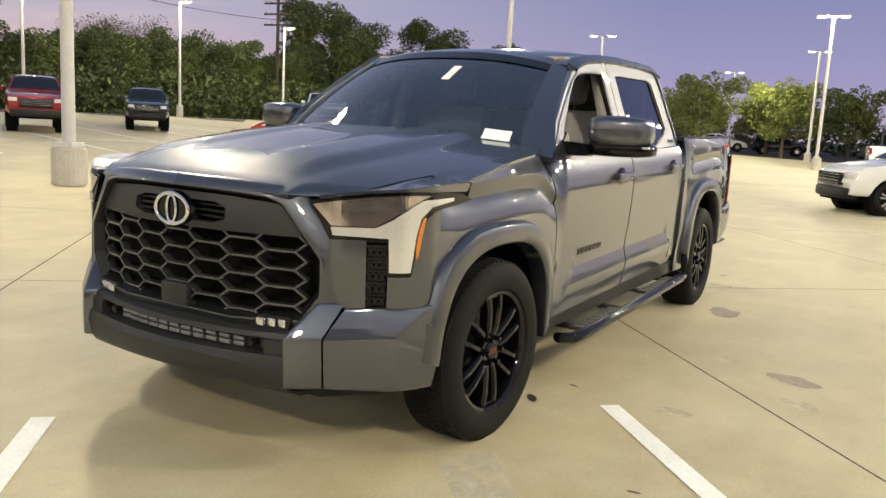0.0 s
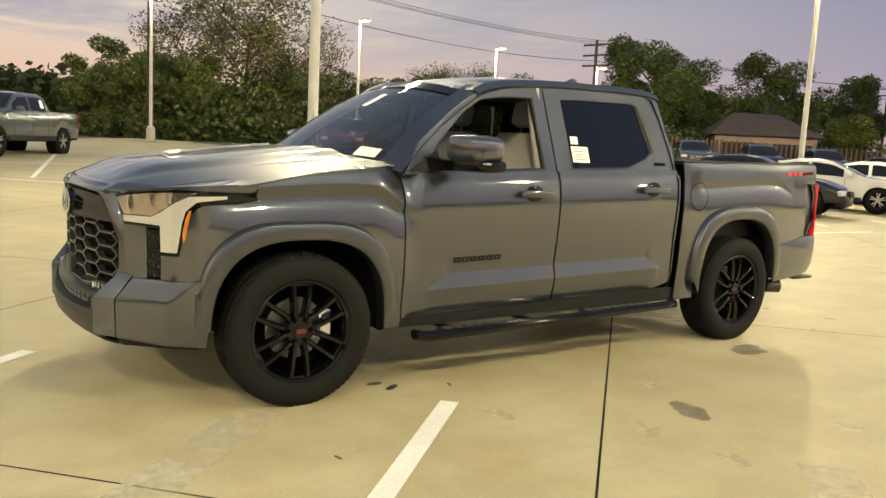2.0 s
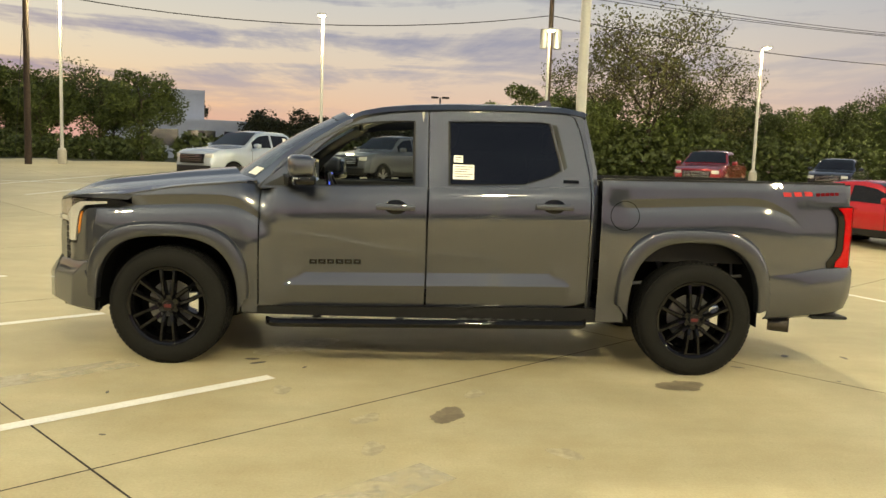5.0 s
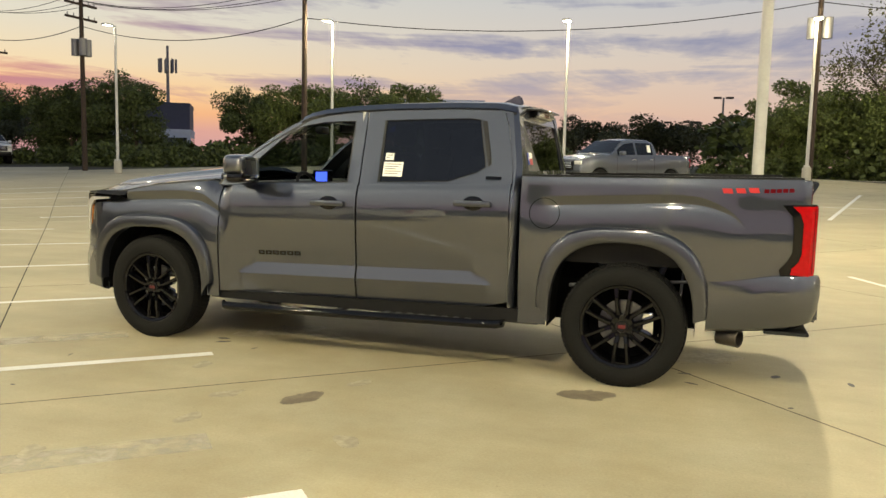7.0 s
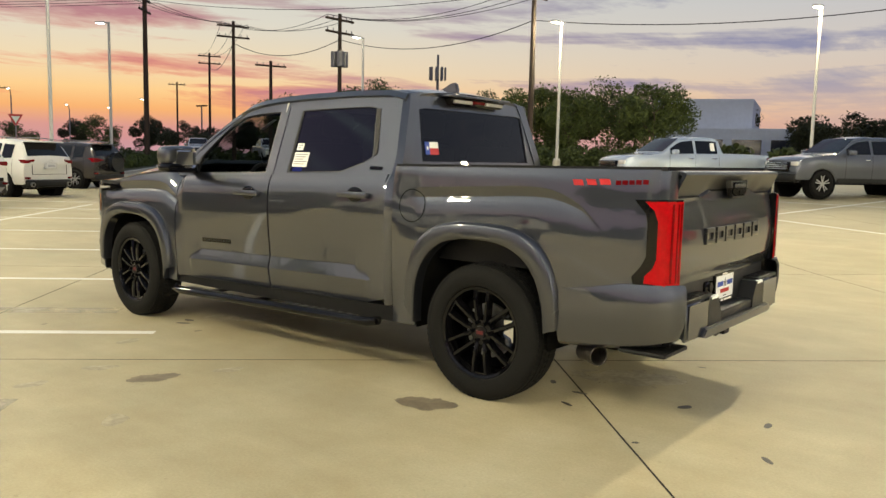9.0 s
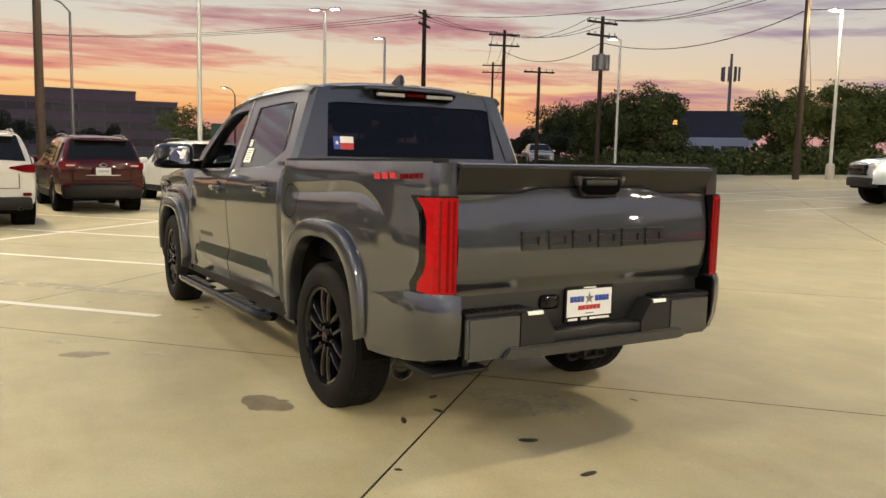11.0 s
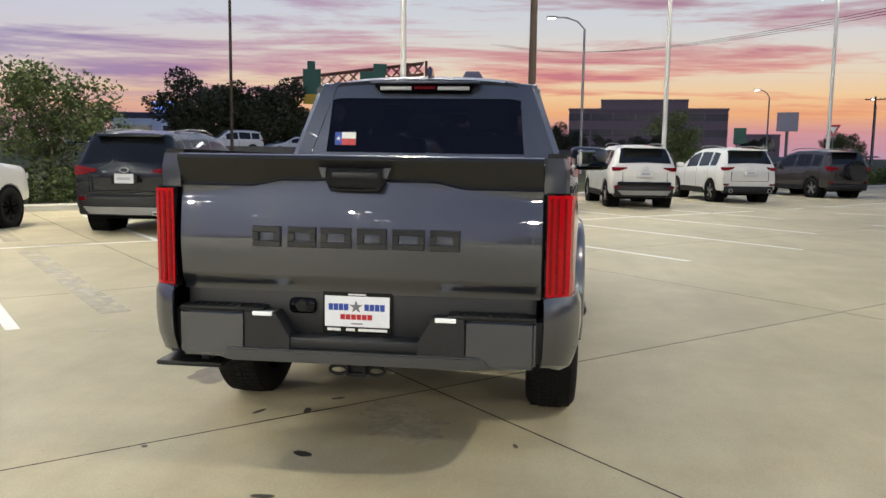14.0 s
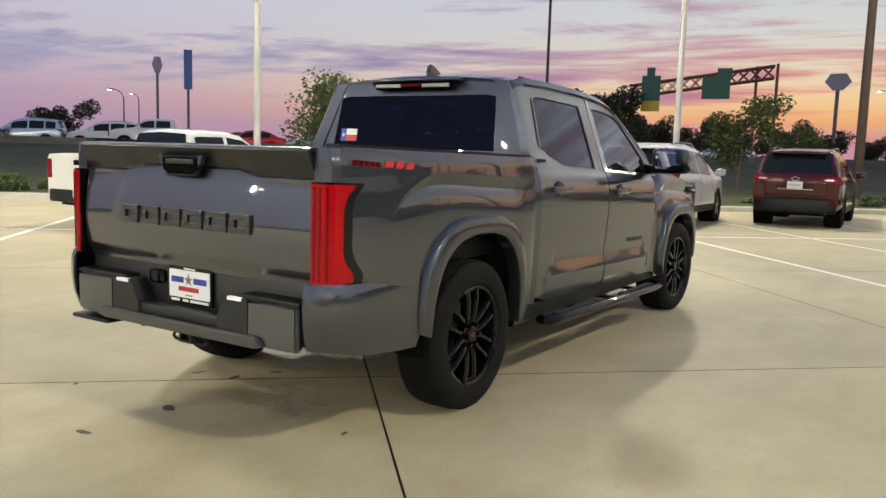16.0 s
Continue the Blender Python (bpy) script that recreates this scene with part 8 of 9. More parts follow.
PLATE_W = mat("plate_white", (0.50, 0.51, 0.53), 0.4, grain=0.1, scale=40)
PLATE_G = mat("plate_print", (0.30, 0.31, 0.35), 0.5, grain=0.1, scale=40)
SKID = mat("dull_silver_trim", (0.19, 0.19, 0.185), 0.5, 0.3, grain=0.08, scale=60)
BRONZE_C = car_paint("dark_bronze_car_paint", (0.040, 0.036, 0.037))
SHAPES = {
    "suv": dict(wb=2.76, r=0.37, w=0.945, x0=-0.93, x1=3.72, belt=((-1, 1.10), (3, 1.02)), sill=0.34,
                top=((-0.93, 0.98), (-0.90, 1.12), (-0.72, 1.50), (-0.60, 1.64), (-0.2, 1.69), (0.7, 1.715), (1.45, 1.67), (1.75, 1.59), (2.45, 1.14), (2.9, 1.08), (3.4, 1.0), (3.62, 0.90), (3.72, 0.68)),
                wins=((-0.55, 0.02), (0.12, 0.95), (1.05, 1.95)), screen=(1.72, 2.42), back=(-0.88, -0.62)),
    "hatch": dict(wb=2.66, r=0.35, w=0.91, x0=-0.90, x1=3.55, belt=((-1, 1.12), (3, 1.0)), sill=0.32,
                  top=((-0.90, 0.95), (-0.87, 1.16), (-0.62, 1.50), (-0.45, 1.62), (0.3, 1.68), (1.2, 1.66), (1.6, 1.56), (2.3, 1.10), (3.2, 0.96), (3.45, 0.85), (3.55, 0.62)),
                  wins=((-0.35, 0.1), (0.2, 0.95), (1.05, 1.85)), screen=(1.58, 2.28), back=(-0.85, -0.50)),
    "sedan": dict(wb=2.82, r=0.33, w=0.90, x0=-1.05, x1=3.75, belt=((-1, 0.98), (3, 0.90)), sill=0.26,
                  top=((-1.05, 0.78), (-1.0, 0.98), (-0.45, 1.05), (0.10, 1.33), (0.5, 1.42), (1.1, 1.44), (1.5, 1.38), (2.35, 0.98), (3.2, 0.84), (3.6, 0.70), (3.75, 0.50)),
                  wins=((0.05, 0.85), (0.95, 1.85)), screen=(1.45, 2.32), back=(-0.42, 0.15)),
    "pickup": dict(wb=3.70, r=0.41, w=0.99, x0=-1.12, x1=4.68, belt=((-1, 1.36), (4, 1.28)), sill=0.46,
                   top=((-1.12, 1.36), (0.78, 1.37), (0.80, 1.40), (0.90, 1.82), (1.1, 1.90), (2.0, 1.91), (2.45, 1.84), (3.15, 1.36), (3.4, 1.31), (4.3, 1.22), (4.60, 1.12), (4.68, 0.80)),
                   wins=((1.02, 1.85), (1.95, 2.85)), screen=(2.42, 3.10), back=(0.80, 0.90)),
}


def vehicle(kind, name, label, category, paint, x, y, heading, cladding=True, rim=None, group="parked vehicles", scale=1.0, spare=False, dz=0.0, tail="plain"):
    S = SHAPES[kind]
    gz = height(x, y) + dz
    v = empty(name, label, category, group, loc=(x, y, gz), rz=heading)
    W, wb, R = S["w"], S["wb"], S["r"]

    def low(xx):
        for c in (0.0, wb):
            rr = R + 0.075
            if abs(xx - c) < rr:
                return max(S["sill"], R * 0.9 + math.sqrt(rr * rr - (xx - c) ** 2) * 0.98)
        return S["sill"] + (0.06 if xx > wb + 0.4 or xx < -0.4 else 0.0)

    def width(xx):
        f = 1.0
        if xx > S["x1"] - 1.0:
            f -= 0.16 * ((xx - S["x1"] + 1.0) / 1.0) ** 2.2
        if xx < S["x0"] + 0.6:
            f -= 0.08 * ((S["x0"] + 0.6 - xx) / 0.6) ** 2
        return W * f

    def crown(px, py):
        """Bow the nose and the tail in plan."""
        k0 = max(0.0, 1 - max(0.0, px - S["x0"]) / 0.55)
        k1_ = max(0.0, 1 - max(0.0, S["x1"] - px) / 0.7)
        f = min(1.1, abs(py) / W) ** 2.6
        return px + (0.0 if kind == "pickup" else 0.13) * k0 * f - 0.17 * k1_ * f

    def bowed(nm, bm_, material, lab="", par=None, smooth=40):
        es = [e for e in bm_.edges if abs(e.verts[0].co.y - e.verts[1].co.y) > 0.35]
        if es:
            bmesh.ops.subdivide_edges(bm_, edges=es, cuts=7, use_grid_fill=True)
        for q in bm_.verts:
            q.co.x = crown(q.co.x, q.co.y)
        return part(nm, bm_, material, par or v, lab, smooth=smooth)

    def section(xx):
        zt = interp(xx, S["top"])
        b = min(interp(xx, S["belt"]), zt - 0.012)
        w = width(xx)
        lo = min(low(xx), b - 0.05)
        pts = [(w * 0.93, lo), (w * 0.985, lo + (b - lo) * 0.12), (w, lo + (b - lo) * 0.45), (w * 0.998, lo + (b - lo) * 0.72), (w * 0.975, lo + (b - lo) * 0.93), (w * 0.95, b)]
        gh = zt - b
        for f in (0.35, 0.7, 0.92):
            pts.append((w * 0.95 - 0.36 * gh * f - (0.02 if f > 0.9 else 0), b + gh * f))
        wr = w * 0.95 - 0.36 * gh - 0.07
        pts += [(wr, zt), (wr * 0.6, zt + 0.02), (0.0, zt + 0.028)]
        return pts

    xs = set(frange(S["x0"], S["x1"], 30)) | {p[0] for p in S["top"]}
    for c in (0.0, wb):
        xs |= {c + (R + 0.075) * math.cos(math.pi * i / 14) for i in range(15)}
    xs = sorted(q for q in xs if S["x0"] <= q <= S["x1"])
    verts, faces = [], []
    for xx in xs:
        sec = section(xx)
        ring = [(crown(xx, yy), yy, zz) for yy, zz in sec] + [(crown(xx, yy), -yy, zz) for yy, zz in sec[-2::-1]]
        verts += ring
    n = len(ring)
    for i in range(len(xs) - 1):
        for k in range(n - 1):
            p = i * n + k
            faces.append((p, p + 1, p + n + 1, p + n))
    faces.append(tuple(range(n)))
    faces.append(tuple((len(xs) - 1) * n + k for k in range(n))[::-1])
    mesh_object("body", verts, faces, paint, v, smooth=32)
    # underside
    bm = bmesh.new()
    box(bm, S["x0"] + 0.15, S["x1"] - 0.15, -W * 0.72, W * 0.72, S["sill"] - 0.08, S["sill"] + 0.3)
    part("underbody", bm, CAVITY, v)
    for c in (0.0, wb):
        for s in (1, -1):
            bm = bmesh.new()
            cyl(bm, (c, s * W * 0.60, R * 0.95), (c, s * W * 0.955, R * 0.95), R + 0.07, n=28)
            part("wheel_well", bm, CAVITY, v)
    # side windows
    for a, b_ in S["wins"]:
        for s in (1, -1):
            vv_, ff_ = [], []
            cols = frange(a, b_, 6)
            for xx in cols:
                zt = interp(xx, S["top"])
                b = min(interp(xx, S["belt"]), zt - 0.012)
                gh = zt - b
                for f in (0.07, 0.4, 0.80):
                    vv_.append((xx, s * (width(xx) * 0.95 - 0.36 * gh * f + 0.006), b + gh * f))
            for i in range(6):
                for k in range(2):
                    p = i * 3 + k
                    ff_.append((p, p + 1, p + 4, p + 3))
            mesh_object("side_window", vv_, ff_, CAR_GLASS, v, smooth=40)
    # door seams and handles
    for a, b_ in S["wins"]:
        for s in (1, -1):
            for xx in ((a - 0.05, b_ + 0.05) if b_ == S["wins"][-1][1] else (a - 0.05,)):
                if kind == "suv" and a < 0 and xx < 0:
                    continue
                pts = [(xx + dx, s * (yy + 0.003), zz) for yy, zz in section(xx)[:6] for dx in (-0.006, 0.006)]
                mesh_object("door_seam", pts, [(2 * k, 2 * k + 1, 2 * k + 3, 2 * k + 2) for k in range(5)], CAVITY, v)
            if b_ - a > 0.7:
                bm = bmesh.new()
                hx, hz = a + 0.14, interp(a, S["belt"]) - 0.13
                box(bm, hx - 0.09, hx + 0.09, s * W * 0.985 - 0.03, s * W * 0.985 + 0.03, hz - 0.018, hz + 0.018, 0.008)
                part("door_handle", bm, CHROME if kind == "pickup" else paint, v, smooth=40)
    for nm, (a, b_) in (("windscreen", S["screen"]), ("rear_window", S["back"])):
        vv_, ff_ = [], []
        cols = frange(a, b_, 6)
        for xx in cols:
            zt = interp(xx, S["top"])
            b = min(interp(xx, S["belt"]), zt - 0.012)
            wr = width(xx) * 0.95 - 0.36 * (zt - b) - 0.08
            sg = 1 if nm == "windscreen" else -1
            for f in (-1, -0.6, 0, 0.6, 1):
                vv_.append((crown(xx, wr * f) + sg * 0.012, wr * f, zt + 0.028 - 0.028 * abs(f) + 0.012))
        for i in range(6):
            for k in range(4):
                p = i * 5 + k
                ff_.append((p, p + 1, p + 6, p + 5))
        mesh_object(nm, vv_, ff_, CAR_GLASS, v, smooth=40)
    # lower cladding and bumpers
    for nm, xe, sg in (("front_bumper", S["x1"], 1), ("rear_bumper", S["x0"], -1)):
        bm = bmesh.new()
        w = width(xe - sg * 0.1)
        box(bm, min(xe - sg * 0.25, xe + sg * 0.03), max(xe - sg * 0.25, xe + sg * 0.03), -w * 0.93, w * 0.93, S["sill"] - 0.02, S["sill"] + ((0.20 if tail in ("sporty", "plain") else 0.30) if kind in ("suv", "hatch") else 0.24), 0.05)
        bowed(nm, bm, BLACK if cladding else paint)
    if cladding:
        for s in (1, -1):
            bm = bmesh.new()
            box(bm, R + 0.1, wb - R - 0.1, s * W * 0.96 - 0.025, s * W * 0.96 + 0.035, S["sill"] - 0.04, S["sill"] + 0.13, 0.02)
            part("sill_trim", bm, BLACK, v)
    zl = interp(S["x1"] - 0.3, S["top"]) - 0.17
    for s in (1, -1):
        bm = bmesh.new()
        w = width(S["x1"] - 0.12)
        box(bm, S["x1"] - 0.32, S["x1"] - 0.02, s * w * 0.82 - 0.15, s * w * 0.82 + 0.13, zl - 0.07, zl + 0.07, 0.03)
        bowed("headlamp", bm, LAMP_W)
        zt = 1.045 if kind != "sedan" else 0.80
        if kind == "pickup":
            zt = 1.10
        bm = bmesh.new()
        w = width(S["x0"] + 0.05)
        if kind == "pickup":
            box(bm, S["x0"] - 0.02, S["x0"] + 0.12, s * w * 0.93 - 0.08, s * w * 0.93 + 0.06, zt - 0.20, zt + 0.17, 0.02)
        else:
            inner, lean = {"sporty": (0.60, 0.045), "compact": (0.56, 0.03), "maroon": (0.56, 0.01)}.get(tail, (0.52, 0.0))
            hh = 0.055 if tail in ("sporty", "compact") else 0.078
            prism(bm, [(w * 1.0, zt + hh), (w * 1.0, zt - hh), (w * 0.80, zt - hh * 0.85), (w * inner, zt + lean - 0.004), (w * inner, zt + lean + 0.024), (w * 0.82, zt + hh * 0.9)], lambda u, q, s=s: (S["x0"] - 0.022, s * u, q), (0.34, 0, 0))
            bmesh.ops.bevel(bm, geom=list(bm.edges), offset=0.012, segments=2, affect="EDGES")
        lamp_ = bowed("tail_lamp", bm, CAR_RED, "red tail lamp")
        if kind in ("suv", "hatch"):
            bm = bmesh.new()
            box(bm, S["x0"] - 0.034, S["x0"] + 0.02, *sorted((s * w * 0.66, s * w * 0.86)), zt - 0.012, zt + 0.018, 0.006)
            bowed("clear_band", bm, LAMP_W if tail == "maroon" else RED_DARK, "", lamp_)
        if kind in ("suv", "hatch"):
            bm = bmesh.new()
            box(bm, S["x0"] - 0.04, S["x0"] + 0.05, s * 0.74 - 0.07, s * 0.74 + 0.07, S["sill"] + 0.22, S["sill"] + 0.28, 0.01)
            bowed("reflector", bm, RED_DARK, "red bumper reflector")
        bm = bmesh.new()
        mx = S["screen"][1] - 0.30
        zb = interp(mx, S["belt"])
        box(bm, mx - 0.10, mx + 0.10, s * (W + 0.13) - 0.11, s * (W + 0.13) + 0.11, zb + 0.02, zb + 0.18, 0.05)
        part("door_mirror", bm, paint, v, smooth=40)
    bm = bmesh.new()
    wgr = width(S["x1"] - 0.1) * (0.62 if kind != "sedan" else 0.5)
    box(bm, S["x1"] - 0.2, S["x1"] + 0.02, -wgr, wgr, zl - 0.20 if kind != "pickup" else zl - 0.26, zl + 0.05, 0.03)
    gr = part("grille", bm, GLOSS, v, smooth=40)
    for k in range(4):
        z = zl - 0.17 + 0.06 * k
        bm = bmesh.new()
        box(bm, S["x1"] + 0.01, S["x1"] + 0.03, -wgr * 0.95, wgr * 0.95, z - 0.008, z + 0.008)
        part("grille_bar", bm, CHROME, gr)
    bm = bmesh.new()
    zp = {"sedan": 0.74, "pickup": 0.62}.get(kind, 0.925)
    box(bm, S["x0"] - 0.03, S["x0"] + 0.03, -0.155, 0.155, zp - 0.078, zp + 0.078)
    pl_ = part("plate", bm, PLATE_W, v)
    bm = bmesh.new()
    box(bm, S["x0"] - 0.034, S["x0"] - 0.028, -0.115, 0.115, zp - 0.026, zp + 0.020)
    part("plate_bar", bm, PLATE_G, pl_)
    if spare:
        bm = bmesh.new()
        cyl(bm, (S["x0"] - 0.20, -0.12, 0.98), (S["x0"] - 0.02, -0.12, 0.98), 0.37, 0.37, 32)
        bmesh.ops.bevel(bm, geom=[e for e in bm.edges], offset=0.03, segments=2, affect="EDGES")
        part("spare_wheel", bm, DARK_C, v, "covered spare wheel", smooth=40)
    if kind in ("suv", "hatch"):
        for s in (1, -1):
            bm = bmesh.new()
            tube(bm, [(-0.3, s * 0.60, 1.70), (0.3, s * 0.62, 1.745), (1.1, s * 0.62, 1.745), (1.5, s * 0.60, 1.68)], 0.016, 6)
            part("roof_rail", bm, STEEL, v)
        bm = bmesh.new()
        box(bm, -0.82, -0.45, -0.55, 0.55, 1.60, 1.645, 0.015)
        part("roof_spoiler", bm, paint, v, smooth=40)
        bm = bmesh.new()
        oval_ring(bm, S["x0"] - 0.012, 0.0, 1.06, 0.075, 0.036, 0.009, 24, 6)
        part("badge", bm, RIM_S, v, "plain oval badge")
        if tail == "maroon":
            bm = bmesh.new()
            box(bm, S["x0"] - 0.016, S["x0"] + 0.03, -0.36, 0.36, 0.825, 0.845, 0.006)
            bowed("tailgate_trim", bm, RIM_S)
        if tail in ("charcoal", "compact"):
            bm = bmesh.new()
            zs_ = S["sill"] + (0.16 if tail == "compact" else 0.12)
            prism(bm, [(-0.72, zs_), (0.72, zs_), (0.60, zs_ - 0.12), (-0.60, zs_ - 0.12)], lambda u, q: (S["x0"] - 0.050, u, q), (0.06, 0, 0))
            bowed("skid_plate", bm, SKID, "silver lower bumper trim")
        if tail == "compact":
            bm = bmesh.new()
            box(bm, S["x0"] - 0.012, S["x0"] + 0.03, -0.72, 0.72, S["sill"] + 0.30, S["sill"] + 0.39, 0.015)
            bowed("bumper_insert", bm, GLOSS)
        for s in ((1, -1) if tail == "sporty" else (-1,)):
            bm = bmesh.new()
            if tail == "charcoal":
                box(bm, S["x0"] - 0.06, S["x0"] + 0.08, s * 0.56 - 0.10, s * 0.56 + 0.10, S["sill"] - 0.01, S["sill"] + 0.06, 0.02)
                ex = part("exhaust", bm, RIM_S, v, "flat bright exhaust trim", smooth=40)
                bm = bmesh.new()
                box(bm, S["x0"] - 0.063, S["x0"] + 0.05, s * 0.56 - 0.08, s * 0.56 + 0.08, S["sill"] + 0.008, S["sill"] + 0.042, 0.012)
                part("bore", bm, CAVITY, ex)
            else:
                rr_ = 0.062 if tail == "sporty" else 0.032
                zx_ = S["sill"] + (0.06 if tail == "sporty" else 0.0)
                cyl(bm, (S["x0"] - 0.03, s * 0.62, zx_), (S["x0"] + 0.16, s * 0.62, zx_), rr_, n=18)
                ex = part("exhaust", bm, RIM_S if tail == "sporty" else EXHAUST, v, smooth=40)
                bm = bmesh.new()
                cyl(bm, (S["x0"] - 0.034, s * 0.62, zx_), (S["x0"] + 0.1, s * 0.62, zx_), rr_ * 0.75, n=18)
                part("bore", bm, CAVITY, ex)
        # tailgate seams and number-plate recess
        ws_ = width(S["x0"] + 0.05)
        for s in (1, -1):
            bm = bmesh.new()
            box(bm, S["x0"] - 0.004, S["x0"] + 0.01, s * ws_ * 0.70 - 0.005, s * ws_ * 0.70 + 0.005, S["sill"] + 0.36, 0.96)
            bowed("gate_seam", bm, CAVITY)
        bm = bmesh.new()
        box(bm, S["x0"] - 0.004, S["x0"] + 0.01, -ws_ * 0.70, ws_ * 0.70, S["sill"] + 0.352, S["sill"] + 0.362)
        bowed("gate_seam", bm, CAVITY)
        bm = bmesh.new()
        box(bm, S["x0"] - 0.006, S["x0"] + 0.01, -0.21, 0.21, 0.835, 1.005, 0.02)
        part("plate_recess", bm, paint, v)
        bm = bmesh.new()
        tube(bm, [(S["x0"] + 0.09, -0.12, 1.20), (S["x0"] + 0.05, 0.16, 1.165)], 0.008, 5)
        part("rear_wiper", bm, BLACK, v)
    if kind == "pickup":
        bm = bmesh.new()
        box(bm, S["x0"] - 0.015, S["x0"] + 0.05, -0.14, 0.14, 1.16, 1.26, 0.015)
        part("gate_handle", bm, GLOSS, v)
    # wheels
    rm = rim or RIM_S
    for c in (0.0, wb):
        for s in (1, -1):
            wv = empty("wheel", "", "")
            wv.parent = v
            wv.matrix_basis = pose(c, s * (W - 0.125), R, 0, 0, 0 if s > 0 else 180)
            prof = [(R * 0.64, 0.09), (R * 0.80, 0.115), (R * 0.94, 0.10), (R, 0.07), (R, -0.08), (R * 0.9, -0.11), (R * 0.64, -0.1)]
            vv_, ff_ = [], []
            N = 28
            for i in range(N):
                a = 2 * math.pi * i / N
                vv_ += [(r * math.cos(a), yy, r * math.sin(a)) for r, yy in prof]
            m = len(prof)
            for i in range(N):
                for k in range(m - 1):
                    ff_.append((i * m + k, i * m + k + 1, ((i + 1) % N) * m + k + 1, ((i + 1) % N) * m + k))
            mesh_object("tyre", vv_, ff_, RUBBER, wv, smooth=40)
            bm = bmesh.new()
            for i in range(10):
                rot = Matrix.Rotation(radians(36 * i + (7 if i % 2 else -7)), 4, "Y")
                bmesh.ops.create_cube(bm, size=1.0, matrix=rot @ Matrix.Translation((R * 0.36, 0.07, 0)) @ Matrix.Diagonal((R * 0.58, 0.03, R * 0.085, 1)))
            cyl(bm, (0, 0.05, 0), (0, 0.095, 0), R * 0.17, n=14)
            part("rim", bm, rm, wv)
            bm = bmesh.new()
            cyl(bm, (0, 0.0, 0), (0, 0.03, 0), R * 0.65, n=20)
            part("rim_back", bm, BLACK, wv)
    if scale != 1.0:
        v.scale = (scale, scale, scale)
    return v


# angled bays by the verge
vehicle("suv", "suv", "white family suv parked with its tail out", "car", WHITE_C, 10.85, 2.42, 2)
vehicle("suv", "suv", "maroon family suv parked with its tail out", "car", MAROON_C, 14.25, -0.06, 2, tail="maroon")
vehicle("hatch", "suv", "white compact suv with black lower trim", "car", WHITE_C, 16.55, -3.2, 8, tail="compact")
vehicle("hatch", "suv", "white sporty suv with twin exhausts", "car", WHITE_C, 20.12, -6.64, 14, tail="sporty")
vehicle("hatch", "suv", "dark grey suv with a spare wheel on its tail", "car", BRONZE_C, 24.4, -10.9, 22, spare=True)
vehicle("suv", "suv", "charcoal suv parked beside the shrubs", "car", DARK_C, 6.85, 6.08, 4, tail="charcoal")
vehicle("pickup", "pickup", "white mid-size pickup with black wheels", "pickup truck", WHITE_C, 3.35, 9.15, 4, rim=GLOSS, scale=0.87)
# rows at the rear
vehicle("pickup", "pickup", "silver crew cab pickup at the rear of the lot", "pickup truck", SILVER_C, 4.3, -21.1, 56, rim=GLOSS, scale=0.9)
vehicle("pickup", "pickup", "grey crew cab pickup with a chrome grille", "pickup truck", GREYC, -0.3, -23.0, 52, scale=0.9)
vehicle("pickup", "pickup", "red pickup facing the camera path", "pickup truck", RED_PICKUP, -11.4, -23.4, 58, scale=0.85)
vehicle("pickup", "pickup", "dark grey pickup parked near the rear kerb", "pickup truck", DARK_C, -17.0, -24.8, 52, scale=0.78)
for ob in [o for o in scene.objects if o.parent is None and o.name.startswith("pickup") and o.location.y < -20 and -2 < o.location.x < 6]:
    bm = bmesh.new()
    prism(bm, [(1.12, 1.46), (1.30, 1.46), (1.28, 1.72), (1.12, 1.72)], lambda u, v: (u, 0.958 - 0.36 * (v - 1.345), v), (0, -0.006, 0))
    part("window_sheet", bm, WHITE_P, ob, "white paper on the window")
# side towards the road and houses
vehicle("hatch", "suv", "white suv parked near the tall lamp post", "car", WHITE_C, -15.5, 3.8, 300)
vehicle("sedan", "sedan", "red sedan parked behind the pickup", "car", RED_C, -9.0, -10.4, 113, scale=0.88)
vehicle("sedan", "sedan", "black sedan with bright wheels", "car", BLACK_C, -11.84, -10.6, 113)
for k, (c, lab) in enumerate(((DARK_C, "dark grey sedan in a row of parked cars"), (WHITE_C, "white sedan in a row of parked cars"), (WHITE_C, "white sedan beside a tall lamp post"), (BLACK_C, "black sedan in a row of parked cars"), (BLUE_C, "blue sedan in a row of parked cars"), (RED_C, "red sedan at the end of a row of parked cars"))):
    vehicle("sedan", "sedan", lab, "car", c, -15.7 - 4.15 * k, -9.9 - 0.32 * k, 113)
for k, (kd, c, lab) in enumerate((("pickup", WHITE_C, "pale pickup parked by the fence"), ("suv", GREYC, "grey suv parked by the fence"), ("suv", DARK_C, "dark suv parked by the fence"), ("suv", BLACK_C, "black suv parked by the fence"))):
    vehicle(kd, "pickup" if kd == "pickup" else "suv", lab, "pickup truck" if kd == "pickup" else "car", c, -31 - 4.0 * k, -27.5 + 1.6 * k, 45)
vehicle("sedan", "sedan", "white sedan far across the lot", "car", WHITE_C, -70.0, -15.3, 105)
vehicle("suv", "suv", "dark suv far across the lot", "car", DARK_C, -72.0, -10.6, 105)
vehicle("pickup", "pickup", "dark pickup far across the lot", "pickup truck", DARK_C, -60, 2.5, 265)
vehicle("pickup", "pickup", "white pickup far across the lot", "pickup truck", WHITE_C, -46, 0.5, 100)
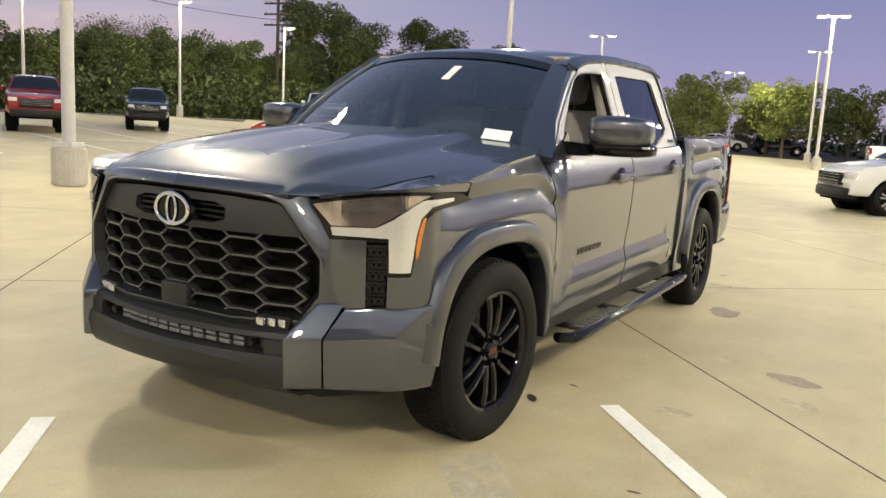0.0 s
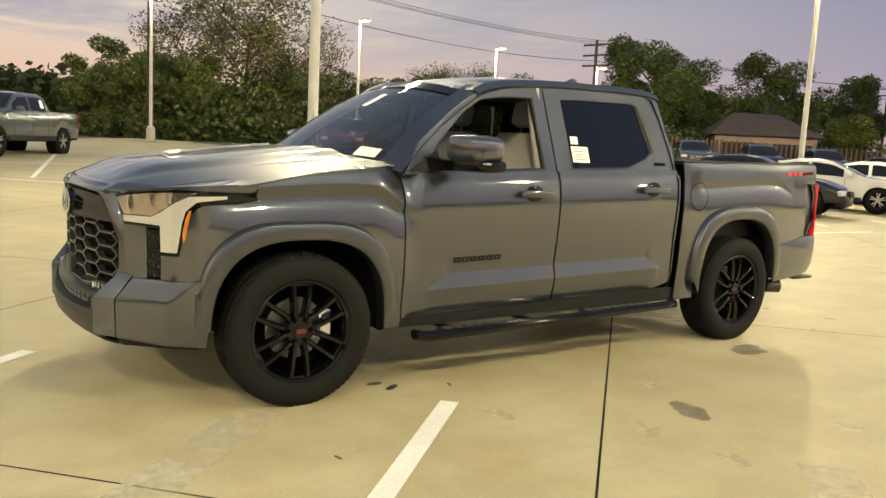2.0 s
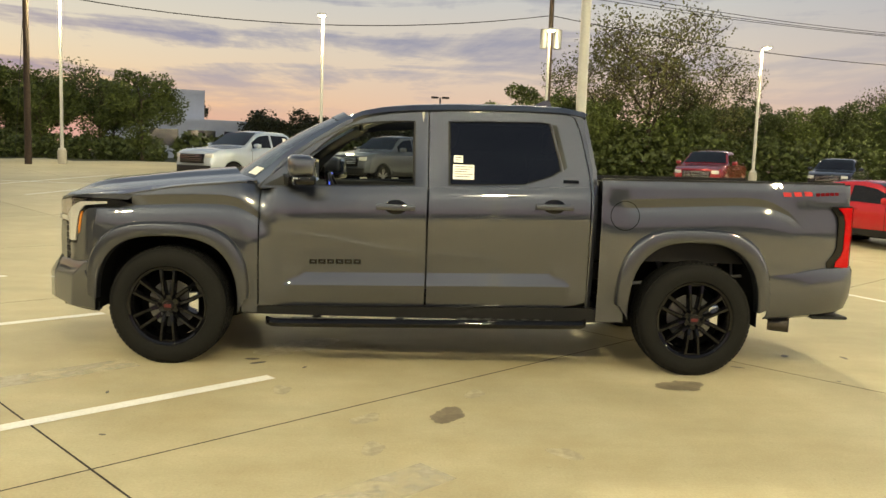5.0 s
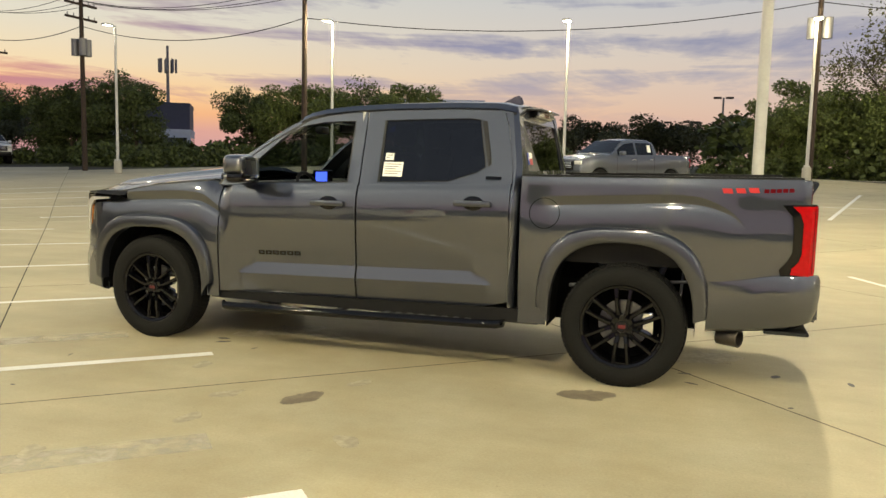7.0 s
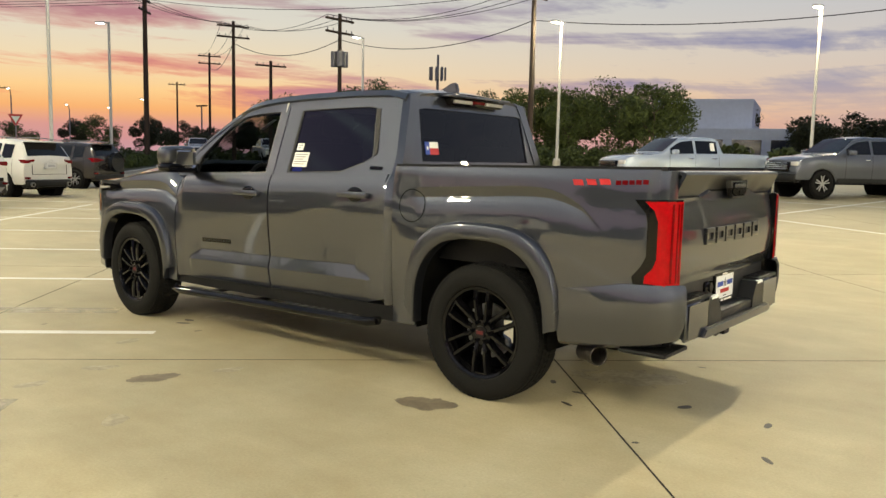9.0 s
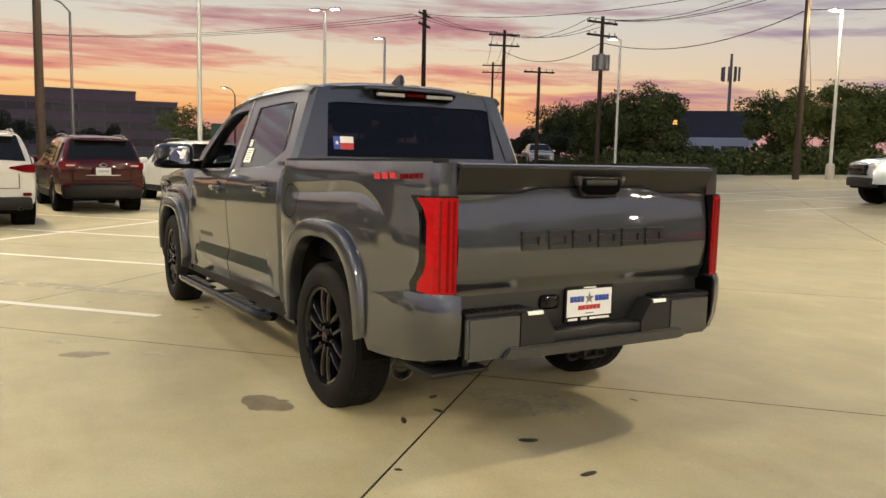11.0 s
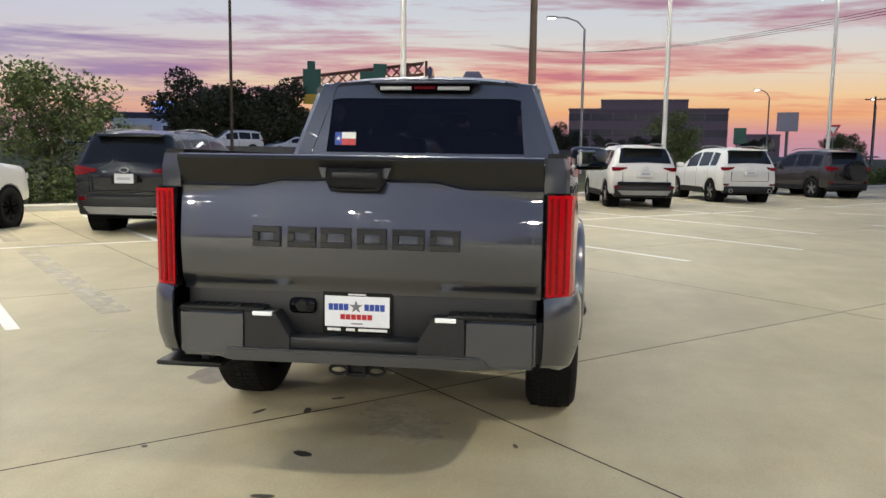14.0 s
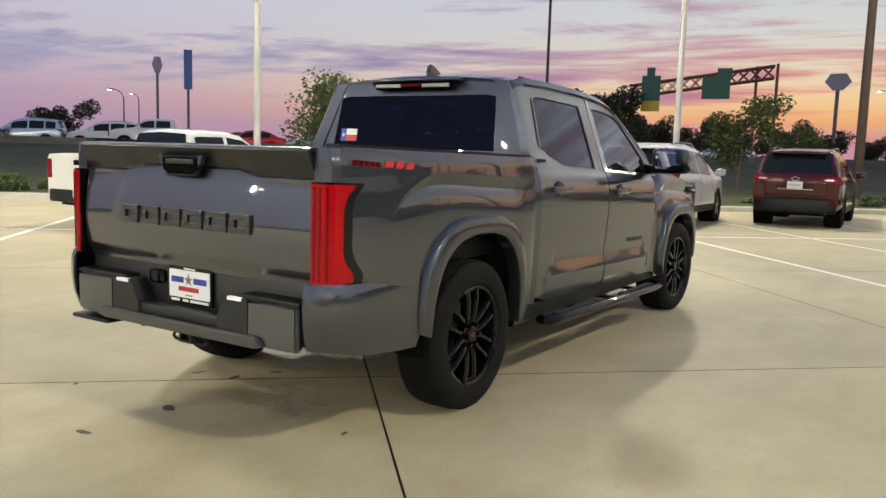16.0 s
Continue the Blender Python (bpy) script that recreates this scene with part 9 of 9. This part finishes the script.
for k in range(4):
    vehicle("sedan", "sedan", "dark sedan parked under the far trees", "car", (DARK_C, RED_C, BLACK_C, SILVER_C)[k], -56 + 1.2 * k, -16 - 4.2 * k, 60)
# highway traffic and the plant across the corner
HW = [("pickup", WHITE_C, 47, 8.5), ("sedan", RED_C, 48, 3.5), ("sedan", SILVER_C, 48, -1.0), ("sedan", DARK_C, 47, 20), ("suv", SILVER_C, 48, 17), ("suv", WHITE_C, 49, 12.5), ("sedan", RED_C, 50, -13), ("sedan", DARK_C, 47, -9), ("suv", WHITE_C, 50, -18), ("sedan", SILVER_C, 49, -30), ("sedan", SILVER_C, 50, 36), ("suv", DARK_C, 48, 42), ("sedan", WHITE_C, 55, -25), ("sedan", RED_C, 56, 5), ("suv", DARK_C, 54, 28), ("sedan", WHITE_C, 52, 48)]
for kd, c, u, v_ in HW:
    x, y = uv(u, v_)
    nm = {"pickup": "pickup", "suv": "suv", "sedan": "sedan"}[kd]
    vehicle(kd, nm, {"pickup": "white pickup on the highway", "suv": "suv on the highway behind the barrier", "sedan": "sedan on the highway behind the barrier"}[kd], "pickup truck" if kd == "pickup" else "car", c, x, y, 135, group="highway traffic", dz=1.05)
vehicle("pickup", "pickup", "white pickup beyond the corner hedge", "pickup truck", WHITE_C, 58, -39, 150)
vehicle("pickup", "pickup", "white work pickup beyond the corner hedge", "pickup truck", WHITE_C, 46.5, -37.5, 150)

# ---- slabs, last ----
flat_mesh = None
for i in range(-16, 8):
    for j in range(-16, 9):
        u, v = U0 + (i - 0.5) * SL, V0 + (j - 0.5) * SL
        cx, cy = uv(u, v)
        umax = 14.45
        h0, h1 = -SL / 2 + 0.006, min(SL / 2 - 0.006, umax - u)
        if h1 < -1.0 or cy < -33.6 or cx < -62 or cy > 24 or cx > 40 or (cx + cy > 2 and cy < -34 + 0.0):
            continue
        hb = SL / 2 - 0.006
        us_, vs_ = (h0, (h0 + h1) / 2, h1), (-hb, 0, hb)
        pts = [uv(u + a, v + b) for b in vs_ for a in us_]
        zs = [height(*p) for p in pts]
        ff = [(0, 1, 4, 3), (1, 2, 5, 4), (3, 4, 7, 6), (4, 5, 8, 7)]
        if max(zs) < 1e-6 and h1 > SL / 2 - 0.01:
            if flat_mesh is None:
                ob = mesh_object("slab", [(*uv(a, b), 0) for b in vs_ for a in us_], ff, CONCRETE, pavement)
                flat_mesh = ob.data
            else:
                ob = new("slab", flat_mesh)
                ob.parent = pavement
            ob.location = (cx, cy, 0)
        else:
            mesh_object("slab", [(p[0], p[1], z) for p, z in zip(pts, zs)], ff, CONCRETE, pavement)
